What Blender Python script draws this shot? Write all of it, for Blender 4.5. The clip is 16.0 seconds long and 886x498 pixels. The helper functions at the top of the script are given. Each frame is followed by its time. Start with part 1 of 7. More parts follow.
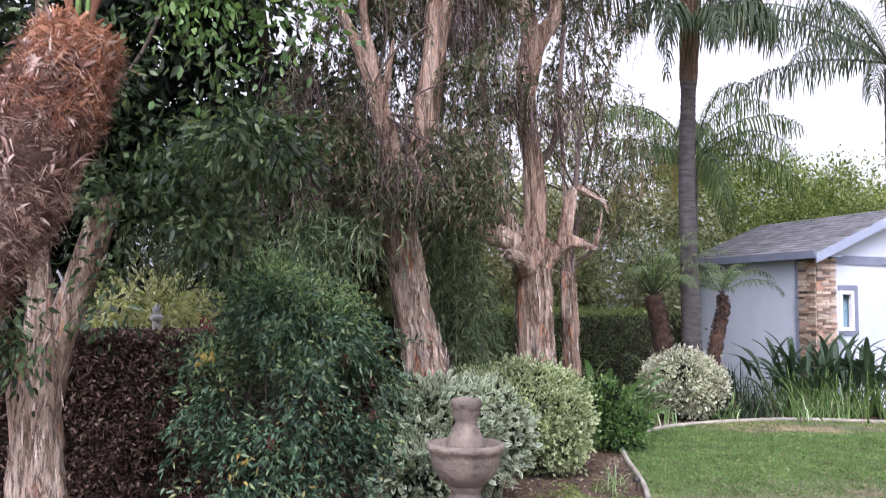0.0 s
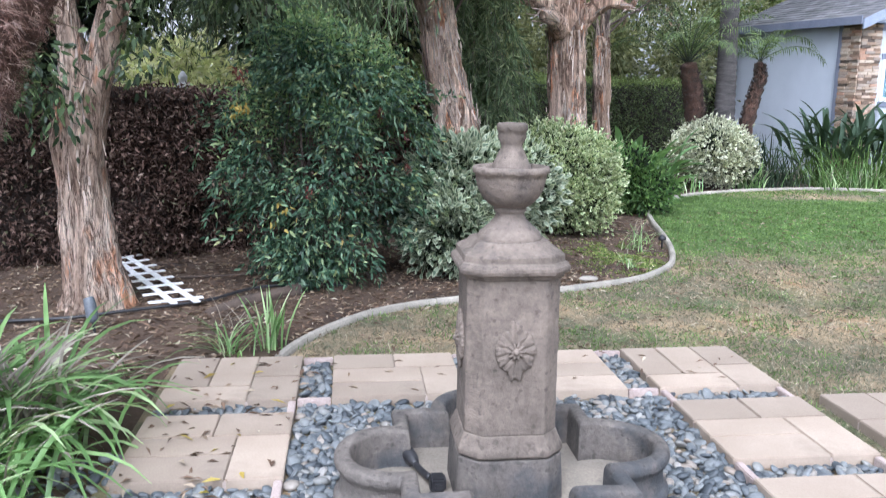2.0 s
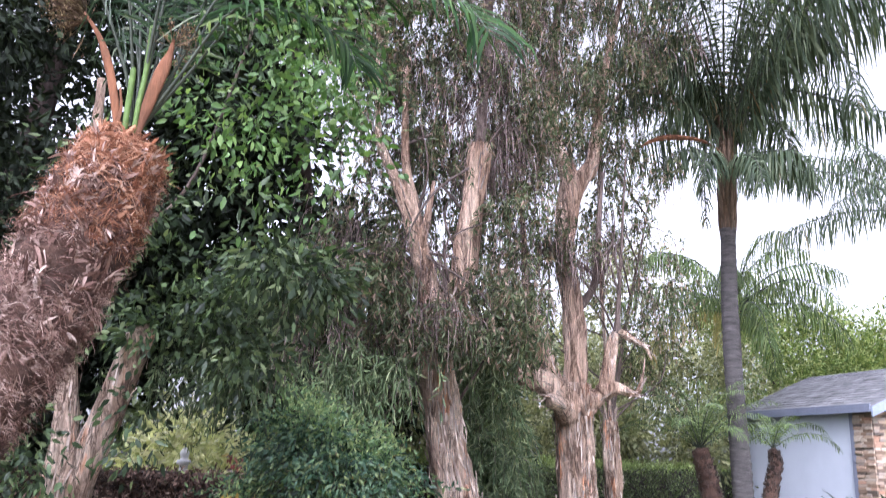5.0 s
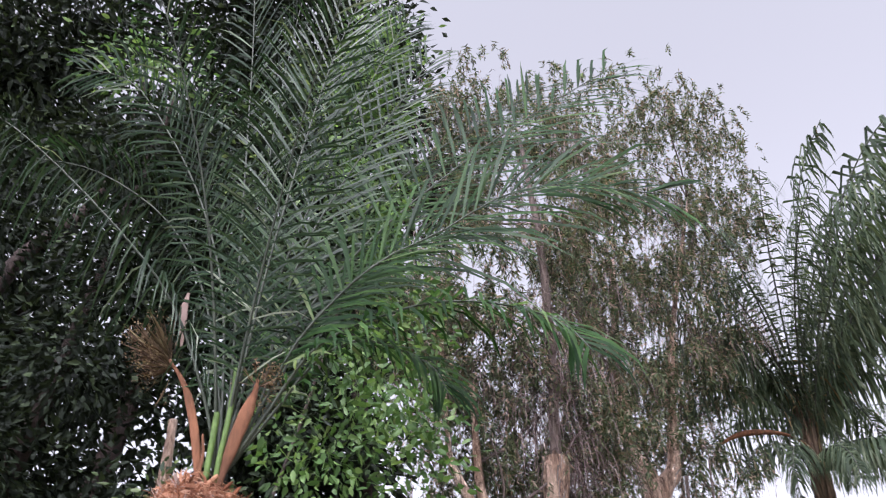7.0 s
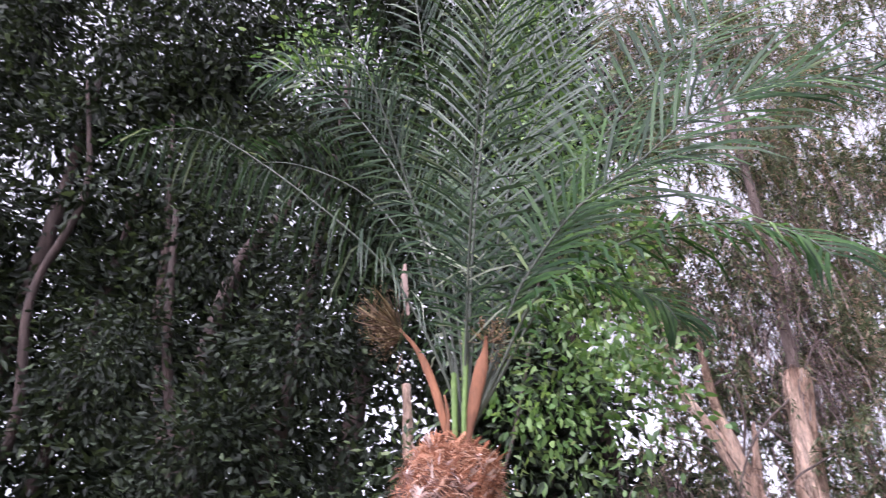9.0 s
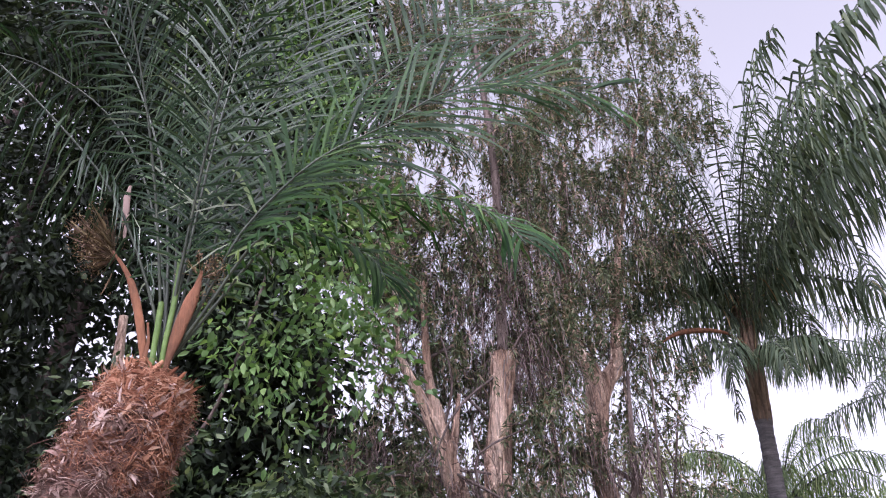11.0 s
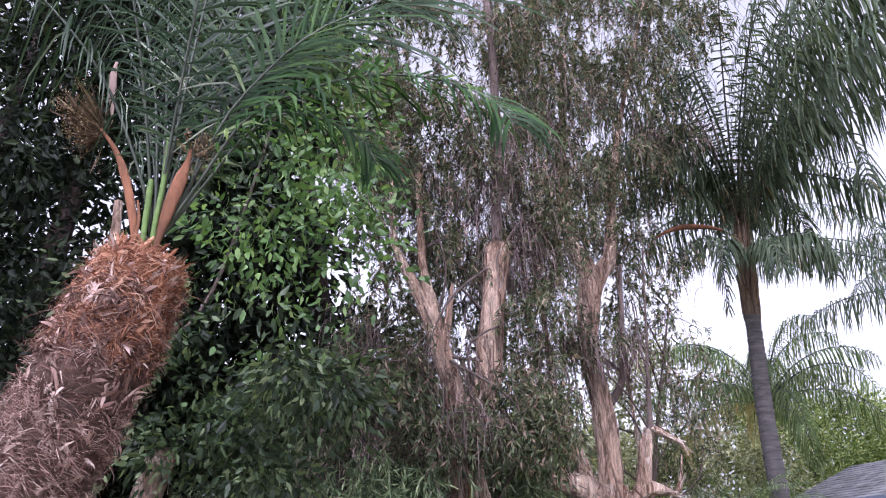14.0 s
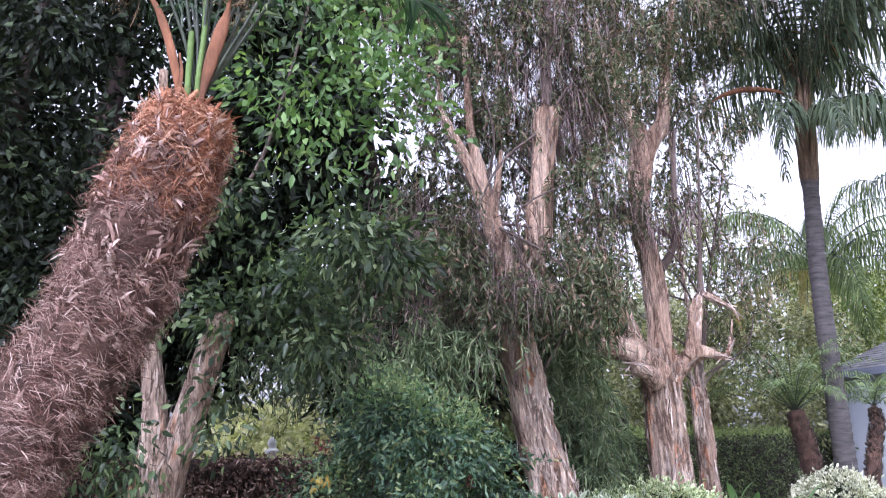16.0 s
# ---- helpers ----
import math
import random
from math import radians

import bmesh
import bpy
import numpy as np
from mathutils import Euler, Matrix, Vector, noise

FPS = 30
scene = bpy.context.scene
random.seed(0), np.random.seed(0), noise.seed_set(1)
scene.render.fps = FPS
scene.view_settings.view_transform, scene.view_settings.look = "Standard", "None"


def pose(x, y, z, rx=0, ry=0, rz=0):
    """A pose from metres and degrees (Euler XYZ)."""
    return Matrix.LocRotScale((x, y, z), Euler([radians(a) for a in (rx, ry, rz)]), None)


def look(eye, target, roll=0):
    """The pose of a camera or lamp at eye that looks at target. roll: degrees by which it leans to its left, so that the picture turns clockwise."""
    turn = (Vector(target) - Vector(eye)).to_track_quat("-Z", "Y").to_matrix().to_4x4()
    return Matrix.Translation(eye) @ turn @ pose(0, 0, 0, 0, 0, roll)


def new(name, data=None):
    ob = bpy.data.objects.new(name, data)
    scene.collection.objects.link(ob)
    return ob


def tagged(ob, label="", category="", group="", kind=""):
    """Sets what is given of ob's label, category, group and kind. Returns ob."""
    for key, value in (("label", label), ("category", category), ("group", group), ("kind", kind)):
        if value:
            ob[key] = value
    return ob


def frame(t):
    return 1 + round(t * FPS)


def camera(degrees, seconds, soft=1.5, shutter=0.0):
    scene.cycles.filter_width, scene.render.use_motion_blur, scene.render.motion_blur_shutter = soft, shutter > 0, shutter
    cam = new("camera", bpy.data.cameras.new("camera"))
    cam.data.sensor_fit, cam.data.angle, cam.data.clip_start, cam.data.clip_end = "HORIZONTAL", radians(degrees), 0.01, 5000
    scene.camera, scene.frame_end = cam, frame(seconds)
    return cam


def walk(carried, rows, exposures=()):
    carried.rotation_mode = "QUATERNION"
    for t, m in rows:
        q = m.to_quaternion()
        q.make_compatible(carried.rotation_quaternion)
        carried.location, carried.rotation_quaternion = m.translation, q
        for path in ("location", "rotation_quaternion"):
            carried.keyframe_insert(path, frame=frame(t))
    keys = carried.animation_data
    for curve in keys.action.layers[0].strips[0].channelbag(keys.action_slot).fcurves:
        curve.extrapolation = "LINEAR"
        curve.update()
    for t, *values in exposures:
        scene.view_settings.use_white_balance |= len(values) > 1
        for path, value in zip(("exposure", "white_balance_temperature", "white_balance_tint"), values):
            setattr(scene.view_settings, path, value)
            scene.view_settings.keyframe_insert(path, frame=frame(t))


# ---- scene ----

# ---------- camera ----------
cam = camera(56.1, 16.0, soft=1.1, shutter=0.25)
PATH = [
    (0, (1.276, -0.206, 1.608), (1.552, 1.77, 1.748), 0.5),
    (0.5, (1.274, -0.171, 1.564), (1.565, 1.808, 1.561), 0.1),
    (1, (1.243, -0.159, 1.53), (1.507, 1.821, 1.435), -0.6),
    (1.5, (1.211, -0.183, 1.474), (1.443, 1.79, 1.246), -0.2),
    (2, (1.203, -0.2, 1.423), (1.426, 1.751, 1.041), 0.7),
    (2.4, (1.202, -0.168, 1.393), (1.43, 1.755, 0.894), 1.8),
    (2.5, (1.209, -0.159, 1.389), (1.431, 1.762, 0.881), 2.3),
    (3, (1.25, -0.096, 1.401), (1.458, 1.851, 0.991), 1.5),
    (3.5, (1.257, -0.067, 1.434), (1.455, 1.916, 1.266), 1.3),
    (4, (1.266, -0.05, 1.48), (1.457, 1.94, 1.534), 1.6),
    (4.5, (1.263, -0.048, 1.513), (1.444, 1.926, 1.783), 1.5),
    (5, (1.261, -0.038, 1.547), (1.442, 1.892, 2.039), 1.7),
    (5.2, (1.255, -0.037, 1.558), (1.438, 1.867, 2.144), 1.8),
    (7.3, (1.138, 0.113, 1.655), (1.092, 1.73, 2.831), -2.0),
    (7.5, (1.13, 0.1, 1.657), (0.991, 1.712, 2.832), -2.1),
    (8, (1.087, 0.067, 1.661), (0.712, 1.656, 2.816), -2.3),
    (8.5, (1.07, 0.08, 1.667), (0.546, 1.656, 2.781), -2.2),
    (9, (1.103, 0.109, 1.663), (0.67, 1.748, 2.723), -2.1),
    (9.5, (1.153, 0.13, 1.652), (1.002, 1.852, 2.658), -2.4),
    (10, (1.192, 0.132, 1.654), (1.239, 1.879, 2.628), -2.4),
    (10.2, (1.176, 0.119, 1.642), (1.28, 1.864, 2.614), -2.6),
    (12.3, (1.244, 0.047, 1.566), (1.393, 1.835, 2.45), -1.9),
    (12.5, (1.243, 0.051, 1.565), (1.392, 1.849, 2.429), -1.6),
    (13, (1.232, 0.065, 1.55), (1.387, 1.883, 2.369), -1.3),
    (13.5, (1.214, 0.063, 1.555), (1.369, 1.899, 2.331), -1.2),
    (14, (1.225, 0.074, 1.55), (1.364, 1.929, 2.284), -1.4),
    (14.5, (1.218, 0.057, 1.542), (1.316, 1.931, 2.232), -1.6),
    (15, (1.239, 0.059, 1.526), (1.293, 1.957, 2.155), -1.8),
    (15.5, (1.255, 0.078, 1.515), (1.277, 2.002, 2.061), -1.7),
    (16, (1.225, 0.133, 1.492), (1.245, 2.081, 1.944), -1.2),
]
walk(cam, [(t, look(eye, target, roll)) for t, eye, target, roll in PATH],
     exposures=[(0.0, 1.88, 5850, 25), (1.0, 2.1, 5700, 26), (2.4, 2.02, 5450, 11), (3.6, 2.32, 5450, 11), (4.5, 2.42, 5580, 21), (5.0, 2.45, 5620, 23), (7.4, 1.82, 5900, 22), (9.0, 2.36, 5820, 32), (10.0, 2.06, 5780, 32), (12.5, 1.79, 5700, 29), (14.5, 2.1, 5540, 30), (16.0, 2.33, 5460, 27)])

# ---------- overcast daylight ----------
world = bpy.data.worlds.new("overcast_sky")
scene.world = world
world.use_nodes = True
wn, wl = world.node_tree.nodes, world.node_tree.links
wn.clear()
sky = wn.new("ShaderNodeTexSky")
sky.sky_type = "NISHITA"
sky.sun_disc = False
sky.sun_elevation = radians(50)
sky.sun_rotation = radians(195)
sky.dust_density = 4.0
sky.air_density = 1.0
grey = wn.new("ShaderNodeHueSaturation")
grey.inputs["Saturation"].default_value = 0.04
bgd = wn.new("ShaderNodeBackground")
bgd.inputs["Strength"].default_value = 0.09
wout = wn.new("ShaderNodeOutputWorld")
wl.new(sky.outputs[0], grey.inputs["Color"])
wl.new(grey.outputs[0], bgd.inputs["Color"])
wl.new(bgd.outputs[0], wout.inputs["Surface"])

sun_data = bpy.data.lights.new("sun", "SUN")
sun_data.energy = 0.9
sun_data.angle = radians(35)
sun_data.color = (1.0, 0.96, 0.9)
sun = new("sun", sun_data)
SUN_AZ, SUN_EL = radians(195), radians(50)
sun.matrix_world = look((0, 0, 30), (-math.sin(SUN_AZ) * math.cos(SUN_EL), -math.cos(SUN_AZ) * math.cos(SUN_EL), 30 - math.sin(SUN_EL)))

# ---------- building helpers ----------
rng = np.random.default_rng(7)


def mesh_of(name, verts, faces, material=None, smooth=True):
    """A mesh from arrays: verts (n, 3) and a list of face arrays, each (m, k)."""
    verts = np.asarray(verts, np.float32).reshape(-1, 3)
    me = bpy.data.meshes.new(name)
    faces = [np.asarray(f, np.int32) for f in faces if len(f)]
    loops = np.concatenate([f.ravel() for f in faces])
    sizes = np.concatenate([np.full(len(f), f.shape[1], np.int32) for f in faces])
    starts = np.concatenate([[0], np.cumsum(sizes)[:-1]]).astype(np.int32)
    me.vertices.add(len(verts))
    me.vertices.foreach_set("co", verts.ravel())
    me.loops.add(len(loops))
    me.loops.foreach_set("vertex_index", loops)
    me.polygons.add(len(sizes))
    me.polygons.foreach_set("loop_start", starts)
    me.polygons.foreach_set("use_smooth", np.full(len(sizes), smooth, bool))
    me.update(calc_edges=True)
    if material:
        me.materials.append(material)
    return me


def thing(name, label, category="", group="", kind="", at=(0, 0, 0), turn=0.0):
    """An Empty at the base of a thing, which holds its parts."""
    ob = new(name)
    ob.empty_display_size = 0.1
    ob.matrix_basis = pose(*at, 0, 0, turn)
    return tagged(ob, label, category, group, kind)


def put(name, me, parent=None, label=""):
    """A mesh as one object under its thing, in the thing's own frame."""
    ob = new(name, me)
    if parent:
        ob.parent = parent
    return tagged(ob, label)


def part(name, bm, material, parent=None, label="", smooth=False):
    me = bpy.data.meshes.new(name)
    bm.to_mesh(me)
    bm.free()
    me.materials.append(material)
    if smooth:
        for p in me.polygons:
            p.use_smooth = True
    return put(name, me, parent, label)


def box(x0, y0, z0, x1, y1, z1, bevel=0.0, bm=None):
    bm = bm or bmesh.new()
    m = Matrix.LocRotScale(((x0 + x1) / 2, (y0 + y1) / 2, (z0 + z1) / 2), None, (x1 - x0, y1 - y0, z1 - z0))
    made = bmesh.ops.create_cube(bm, size=1, matrix=m)
    if bevel:
        edges = list({e for v in made["verts"] for e in v.link_edges})
        bmesh.ops.bevel(bm, geom=edges, offset=bevel, segments=2, affect="EDGES", clamp_overlap=True)
    return bm


def unit(a):
    return a / np.maximum(np.linalg.norm(a, axis=-1, keepdims=True), 1e-9)


def smooth_path(pts, n):
    """n points on a smooth curve through pts (any number of columns)."""
    pts = np.asarray(pts, float)
    p = np.vstack([2 * pts[0] - pts[1], pts, 2 * pts[-1] - pts[-2]])
    t = np.linspace(0, len(pts) - 1 - 1e-6, n)
    i, f = t.astype(int), (t % 1)[:, None]
    a, b, c, d = p[i], p[i + 1], p[i + 2], p[i + 3]
    return 0.5 * (2 * b + (c - a) * f + (2 * a - 5 * b + 4 * c - d) * f**2 + (3 * b - a - 3 * c + d) * f**3)


def tube(rows, n=24, segs=14, rough=0.0, scale=6.0, stretch=0.25, seed=0.0, rings=0.0, ring_gap=0.1, close=True):
    """A tapered, uneven tube along rows of x, y, z, radius. Returns verts and faces."""
    path = smooth_path(rows, n)
    ctr, rad = path[:, :3], path[:, 3]
    tan = unit(np.gradient(ctr, axis=0))
    side = unit(np.cross(tan, np.where(abs(tan[:, :1]) > 0.8, [[0, 1, 0]], [[1, 0, 0]])))
    up = np.cross(side, tan)
    ang = np.linspace(0, 2 * np.pi, segs, endpoint=False)
    ring = np.cos(ang)[None, :, None] * side[:, None] + np.sin(ang)[None, :, None] * up[:, None]
    length = np.concatenate([[0], np.cumsum(np.linalg.norm(np.diff(ctr, axis=0), axis=1))])
    r = np.repeat(rad[:, None], segs, 1)
    if rough:
        for a in range(n):
            for b in range(segs):
                q = Vector((math.cos(ang[b]) * rad[a] * scale, math.sin(ang[b]) * rad[a] * scale, length[a] * scale * stretch + seed))
                r[a, b] *= 1 + rough * (noise.noise(q) + 0.5 * noise.noise(q * 2.7))
    if rings:
        r *= 1 + rings * (((length / ring_gap) % 1) - 0.5)[:, None]
    verts = ctr[:, None] + ring * r[..., None]
    a, b = np.meshgrid(np.arange(n - 1), np.arange(segs), indexing="ij")
    c = (b + 1) % segs
    quads = np.stack([a * segs + b, a * segs + c, (a + 1) * segs + c, (a + 1) * segs + b], -1).reshape(-1, 4)
    verts = verts.reshape(-1, 3)
    faces = [quads]
    if close:
        verts = np.vstack([verts, ctr[-1:] + tan[-1:] * rad[-1] * 0.4, ctr[:1]])
        k = np.arange(segs)
        faces.append(np.stack([(n - 1) * segs + k, (n - 1) * segs + (k + 1) % segs, np.full(segs, n * segs)], -1))
        faces.append(np.stack([(k + 1) % segs, k, np.full(segs, n * segs + 1)], -1))
    return verts, faces


def joined(pieces):
    """Several (verts, faces) as one."""
    vs, fs, k = [], [], 0
    for v, faces in pieces:
        vs.append(v)
        fs += [np.asarray(f) + k for f in faces]
        k += len(v)
    by = {}
    for f in fs:
        by.setdefault(f.shape[1], []).append(f)
    return np.vstack(vs), [np.vstack(f) for f in by.values()]


def leaf_blades(base, way, length, width, rich=False, curl=0.15, flat=None):
    """Leaves from base points along their ways: folded blades of two faces, or fuller ones of four. Verts and faces."""
    n = len(base)
    way = unit(way)
    rnd = unit(rng.normal(size=(n, 3)) + (0 if flat is None else flat))
    side = unit(np.cross(way, rnd))
    nrm = np.cross(side, way)
    L, W = np.broadcast_to(length, n)[:, None], np.broadcast_to(width, n)[:, None]
    bend = -curl * L * nrm
    if rich:
        cols = [base,
                base + 0.32 * L * way + 0.5 * W * side + 0.12 * W * nrm + 0.1 * bend,
                base + 0.32 * L * way - 0.5 * W * side + 0.12 * W * nrm + 0.1 * bend,
                base + 0.34 * L * way + 0.08 * bend,
                base + 0.7 * L * way + 0.38 * W * side + 0.1 * W * nrm + 0.45 * bend,
                base + 0.7 * L * way - 0.38 * W * side + 0.1 * W * nrm + 0.45 * bend,
                base + L * way + bend]
        f3 = np.array([[0, 3, 1], [0, 2, 3], [4, 3, 6], [3, 5, 6], [1, 3, 4], [2, 5, 3]])
        k = 7
    else:
        cols = [base, base + 0.45 * L * way + 0.5 * W * side + 0.15 * W * nrm, base + L * way + bend,
                base + 0.45 * L * way - 0.5 * W * side + 0.15 * W * nrm]
        f3 = np.array([[0, 2, 1], [0, 3, 2]])
        k = 4
    verts = np.stack(cols, 1).reshape(-1, 3)
    faces = (np.arange(n)[:, None, None] * k + f3[None]).reshape(-1, 3)
    return verts, [faces]


def in_blob(n, c, r, shell=0.5):
    """n points in an ellipsoid, the more towards its skin the larger shell is."""
    d = unit(rng.normal(size=(n, 3)))
    q = rng.random(n) ** (1 / 3)
    q = q * (1 - shell) + shell * (0.75 + 0.25 * rng.random(n))
    return np.asarray(c) + d * q[:, None] * np.asarray(r)


def clumped(blobs, per, spread, droop=0.5, shell=0.5, gap=0.0, gap_scale=1.2, squash=1.0, billow=0.0):
    """Leaf bases and ways in clumps: blobs of (x, y, z, rx, ry, rz, clumps)."""
    pts, ways = [], []
    if billow:
        small = []
        for x, y, z, rx, ry, rz, n in blobs:
            k = max(3, int(rx * ry * rz / billow**3 * 1.1))
            for q in in_blob(k, (x, y, z), (rx, ry, rz), 0.45):
                s = billow * rng.uniform(0.6, 1.25)
                small.append((*q, s, s, s * 0.85, max(3, n / k)))
        blobs = small
    for x, y, z, rx, ry, rz, n in blobs:
        c = in_blob(int(n), (x, y, z), (rx, ry, rz), shell)
        if gap:
            keep = np.array([noise.noise(Vector(p) * gap_scale) > gap for p in c])
            c = c[keep]
        if not len(c):
            continue
        out = unit(c - np.array([x, y, z]))
        p = np.repeat(c, per, 0)
        off = rng.normal(size=p.shape) * spread * np.array([1, 1, squash])
        pts.append(p + off)
        ways.append(unit(off) * 0.7 + np.repeat(out, per, 0) * 0.5 + rng.normal(size=p.shape) * 0.35 + np.array([0, 0, -droop]))
    return np.vstack(pts), np.vstack(ways)


def strap(base, azimuth, length, width, rise, droop, n=6, twist=0.0):
    """A long arching strap leaf: verts and faces, with a folded keel."""
    d = np.array([math.cos(azimuth), math.sin(azimuth), 0.0])
    s = np.array([-math.sin(azimuth), math.cos(azimuth), 0.0])
    p, el = np.array(base, float), rise
    vs = []
    for i in range(n + 1):
        f = i / n
        w = width * (0.75 + 0.5 * f) * (1 - f**3) * 0.5 + 0.0008
        t = s * math.cos(twist * f) + np.array([0, 0, 1]) * math.sin(twist * f)
        up = np.array([0, 0, 1.0]) * 0.35 * w
        vs += [p + t * w + up, p, p - t * w + up]
        p = p + (d * math.cos(el) + np.array([0, 0, math.sin(el)])) * length / n
        el -= droop / n
    q = []
    for i in range(n):
        a = 3 * i
        q += [[a, a + 1, a + 4, a + 3], [a + 1, a + 2, a + 5, a + 4]]
    return np.array(vs), [np.array(q)]


# ---------- materials ----------
def material(name, rough=0.7, metal=0.0):
    m = bpy.data.materials.new(name)
    m.use_nodes = True
    n, l = m.node_tree.nodes, m.node_tree.links
    b = n["Principled BSDF"]
    b.inputs["Roughness"].default_value = rough
    b.inputs["Metallic"].default_value = metal
    return m, n, l, b


def ramp(n, stops):
    r = n.new("ShaderNodeValToRGB")
    e = r.color_ramp.elements
    while len(e) < len(stops):
        e.new(0.5)
    for k, (at, c) in zip(e, stops):
        k.position, k.color = at, (*c, 1)
    return r


def coords(n, l, scale=(1, 1, 1), which="Object"):
    t, m = n.new("ShaderNodeTexCoord"), n.new("ShaderNodeMapping")
    m.inputs["Scale"].default_value = scale
    l.new(t.outputs[which], m.inputs["Vector"])
    return m.outputs[0]


def noisy(n, l, vec, scale, detail=4.0, rough=0.6):
    t = n.new("ShaderNodeTexNoise")
    t.inputs["Scale"].default_value = scale
    t.inputs["Detail"].default_value = detail
    t.inputs["Roughness"].default_value = rough
    l.new(vec, t.inputs["Vector"])
    return t.outputs["Fac"]


def blend(n, l, kind, fac, a, b):
    m = n.new("ShaderNodeMix")
    m.data_type, m.blend_type = "RGBA", kind
    for s, v in ((m.inputs["Factor"], fac), (m.inputs["A"], a), (m.inputs["B"], b)):
        if hasattr(v, "links"):
            l.new(v, s)
        else:
            s.default_value = v if isinstance(v, float) else (*v, 1)
    return m.outputs["Result"]


def bump(n, l, b, height, strength=0.5, depth=0.01):
    k = n.new("ShaderNodeBump")
    k.inputs["Strength"].default_value = strength
    k.inputs["Distance"].default_value = depth
    l.new(height, k.inputs["Height"])
    l.new(k.outputs[0], b.inputs["Normal"])


def surface(name, dark, light, scale=8.0, fine=60.0, rough=0.8, bumps=0.4, depth=0.006, stretch=(1, 1, 1), stain=None, stain_at=0.6, per_object=0.0, per_island=0.0, grain=0.35, pits=0.0):
    """A plain natural surface: two scales of noise between two colours, with relief and stains."""
    m, n, l, b = material(name, rough)
    v = coords(n, l, stretch)
    big, small = noisy(n, l, v, scale), noisy(n, l, v, fine, 5.0, 0.7)
    r = ramp(n, [(0.3, dark), (0.72, light)])
    l.new(big, r.inputs[0])
    f = ramp(n, [(0.25, (1 - grain,) * 3), (0.75, (1 + 0.6 * grain,) * 3)])
    l.new(small, f.inputs[0])
    c = blend(n, l, "MULTIPLY", 1.0, r.outputs[0], f.outputs[0])
    if stain:
        s = ramp(n, [(stain_at, (0, 0, 0)), (min(1.0, stain_at + 0.12), (1, 1, 1))])
        l.new(noisy(n, l, v, scale * 0.45, 6.0, 0.65), s.inputs[0])
        c = blend(n, l, "MIX", s.outputs[0], c, stain)
    if pits:
        h = ramp(n, [(0.3, (1 - pits,) * 3), (0.4, (1, 1, 1))])
        l.new(noisy(n, l, v, fine * 0.8, 2.0, 0.5), h.inputs[0])
        c = blend(n, l, "MULTIPLY", 1.0, c, h.outputs[0])
        small = blend(n, l, "MULTIPLY", 1.0, h.outputs[0], small)
    if per_object or per_island:
        o = n.new("ShaderNodeObjectInfo" if per_object else "ShaderNodeNewGeometry")
        k = per_object or per_island
        g = ramp(n, [(0.0, (1 - k, 1 - k, 1 - k)), (1.0, (1 + k, 1 + k, 1 + k))])
        l.new(o.outputs["Random" if per_object else "Random Per Island"], g.inputs[0])
        c = blend(n, l, "MULTIPLY", 1.0, c, g.outputs[0])
    l.new(c, b.inputs["Base Color"])
    if bumps:
        bump(n, l, b, small, bumps, depth)
    return m


def leafy(name, stops, rough=0.5, through_light=0.3, gloss=0.3, margin=None, calm=0.2):
    """Leaves: each its own tint, some light passing through."""
    m, n, l, b = material(name, rough)
    g = n.new("ShaderNodeNewGeometry")
    grey = lambda c: tuple(q * (1 - calm) + calm * sum(c) / 3 for q in c)
    r = ramp(n, [(at, grey(c)) for at, c in stops])
    l.new(g.outputs["Random Per Island"], r.inputs[0])
    v = coords(n, l)
    patch = ramp(n, [(0.32, (0.6, 0.6, 0.6)), (0.68, (1.25, 1.25, 1.25))])
    l.new(noisy(n, l, v, 2.6, 3.0), patch.inputs[0])
    c = r.outputs[0]
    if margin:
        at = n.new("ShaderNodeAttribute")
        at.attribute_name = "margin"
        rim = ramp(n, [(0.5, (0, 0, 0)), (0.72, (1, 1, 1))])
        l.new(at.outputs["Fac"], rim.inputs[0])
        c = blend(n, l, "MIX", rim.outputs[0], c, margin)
    c = blend(n, l, "MULTIPLY", 1.0, c, patch.outputs[0])
    l.new(c, b.inputs["Base Color"])
    b.inputs["Specular IOR Level"].default_value = gloss
    t, mix = n.new("ShaderNodeBsdfTranslucent"), n.new("ShaderNodeMixShader")
    warm = blend(n, l, "MULTIPLY", 1.0, c, (1.35, 1.4, 0.8))
    l.new(warm, t.inputs["Color"])
    mix.inputs[0].default_value = through_light
    l.new(b.outputs[0], mix.inputs[1])
    l.new(t.outputs[0], mix.inputs[2])
    l.new(mix.outputs[0], n["Material Output"].inputs["Surface"])
    return m


M = {}
M["soil"] = surface("soil_and_mulch", (0.045, 0.027, 0.018), (0.13, 0.085, 0.055), 3.0, 45.0, 0.95, 0.8, 0.03, stain=(0.16, 0.12, 0.08), stain_at=0.62)
M["stone"] = surface("weathered_cast_stone", (0.085, 0.07, 0.058), (0.235, 0.19, 0.157), 5.0, 48.0, 0.9, 0.9, 0.007, stain=(0.068, 0.06, 0.056), stain_at=0.53, grain=0.34, pits=0.35)
M["basin"] = surface("damp_stained_cast_stone", (0.06, 0.054, 0.05), (0.2, 0.172, 0.15), 5.0, 44.0, 0.85, 0.9, 0.009, stain=(0.05, 0.052, 0.056), stain_at=0.5, grain=0.4, pits=0.4)
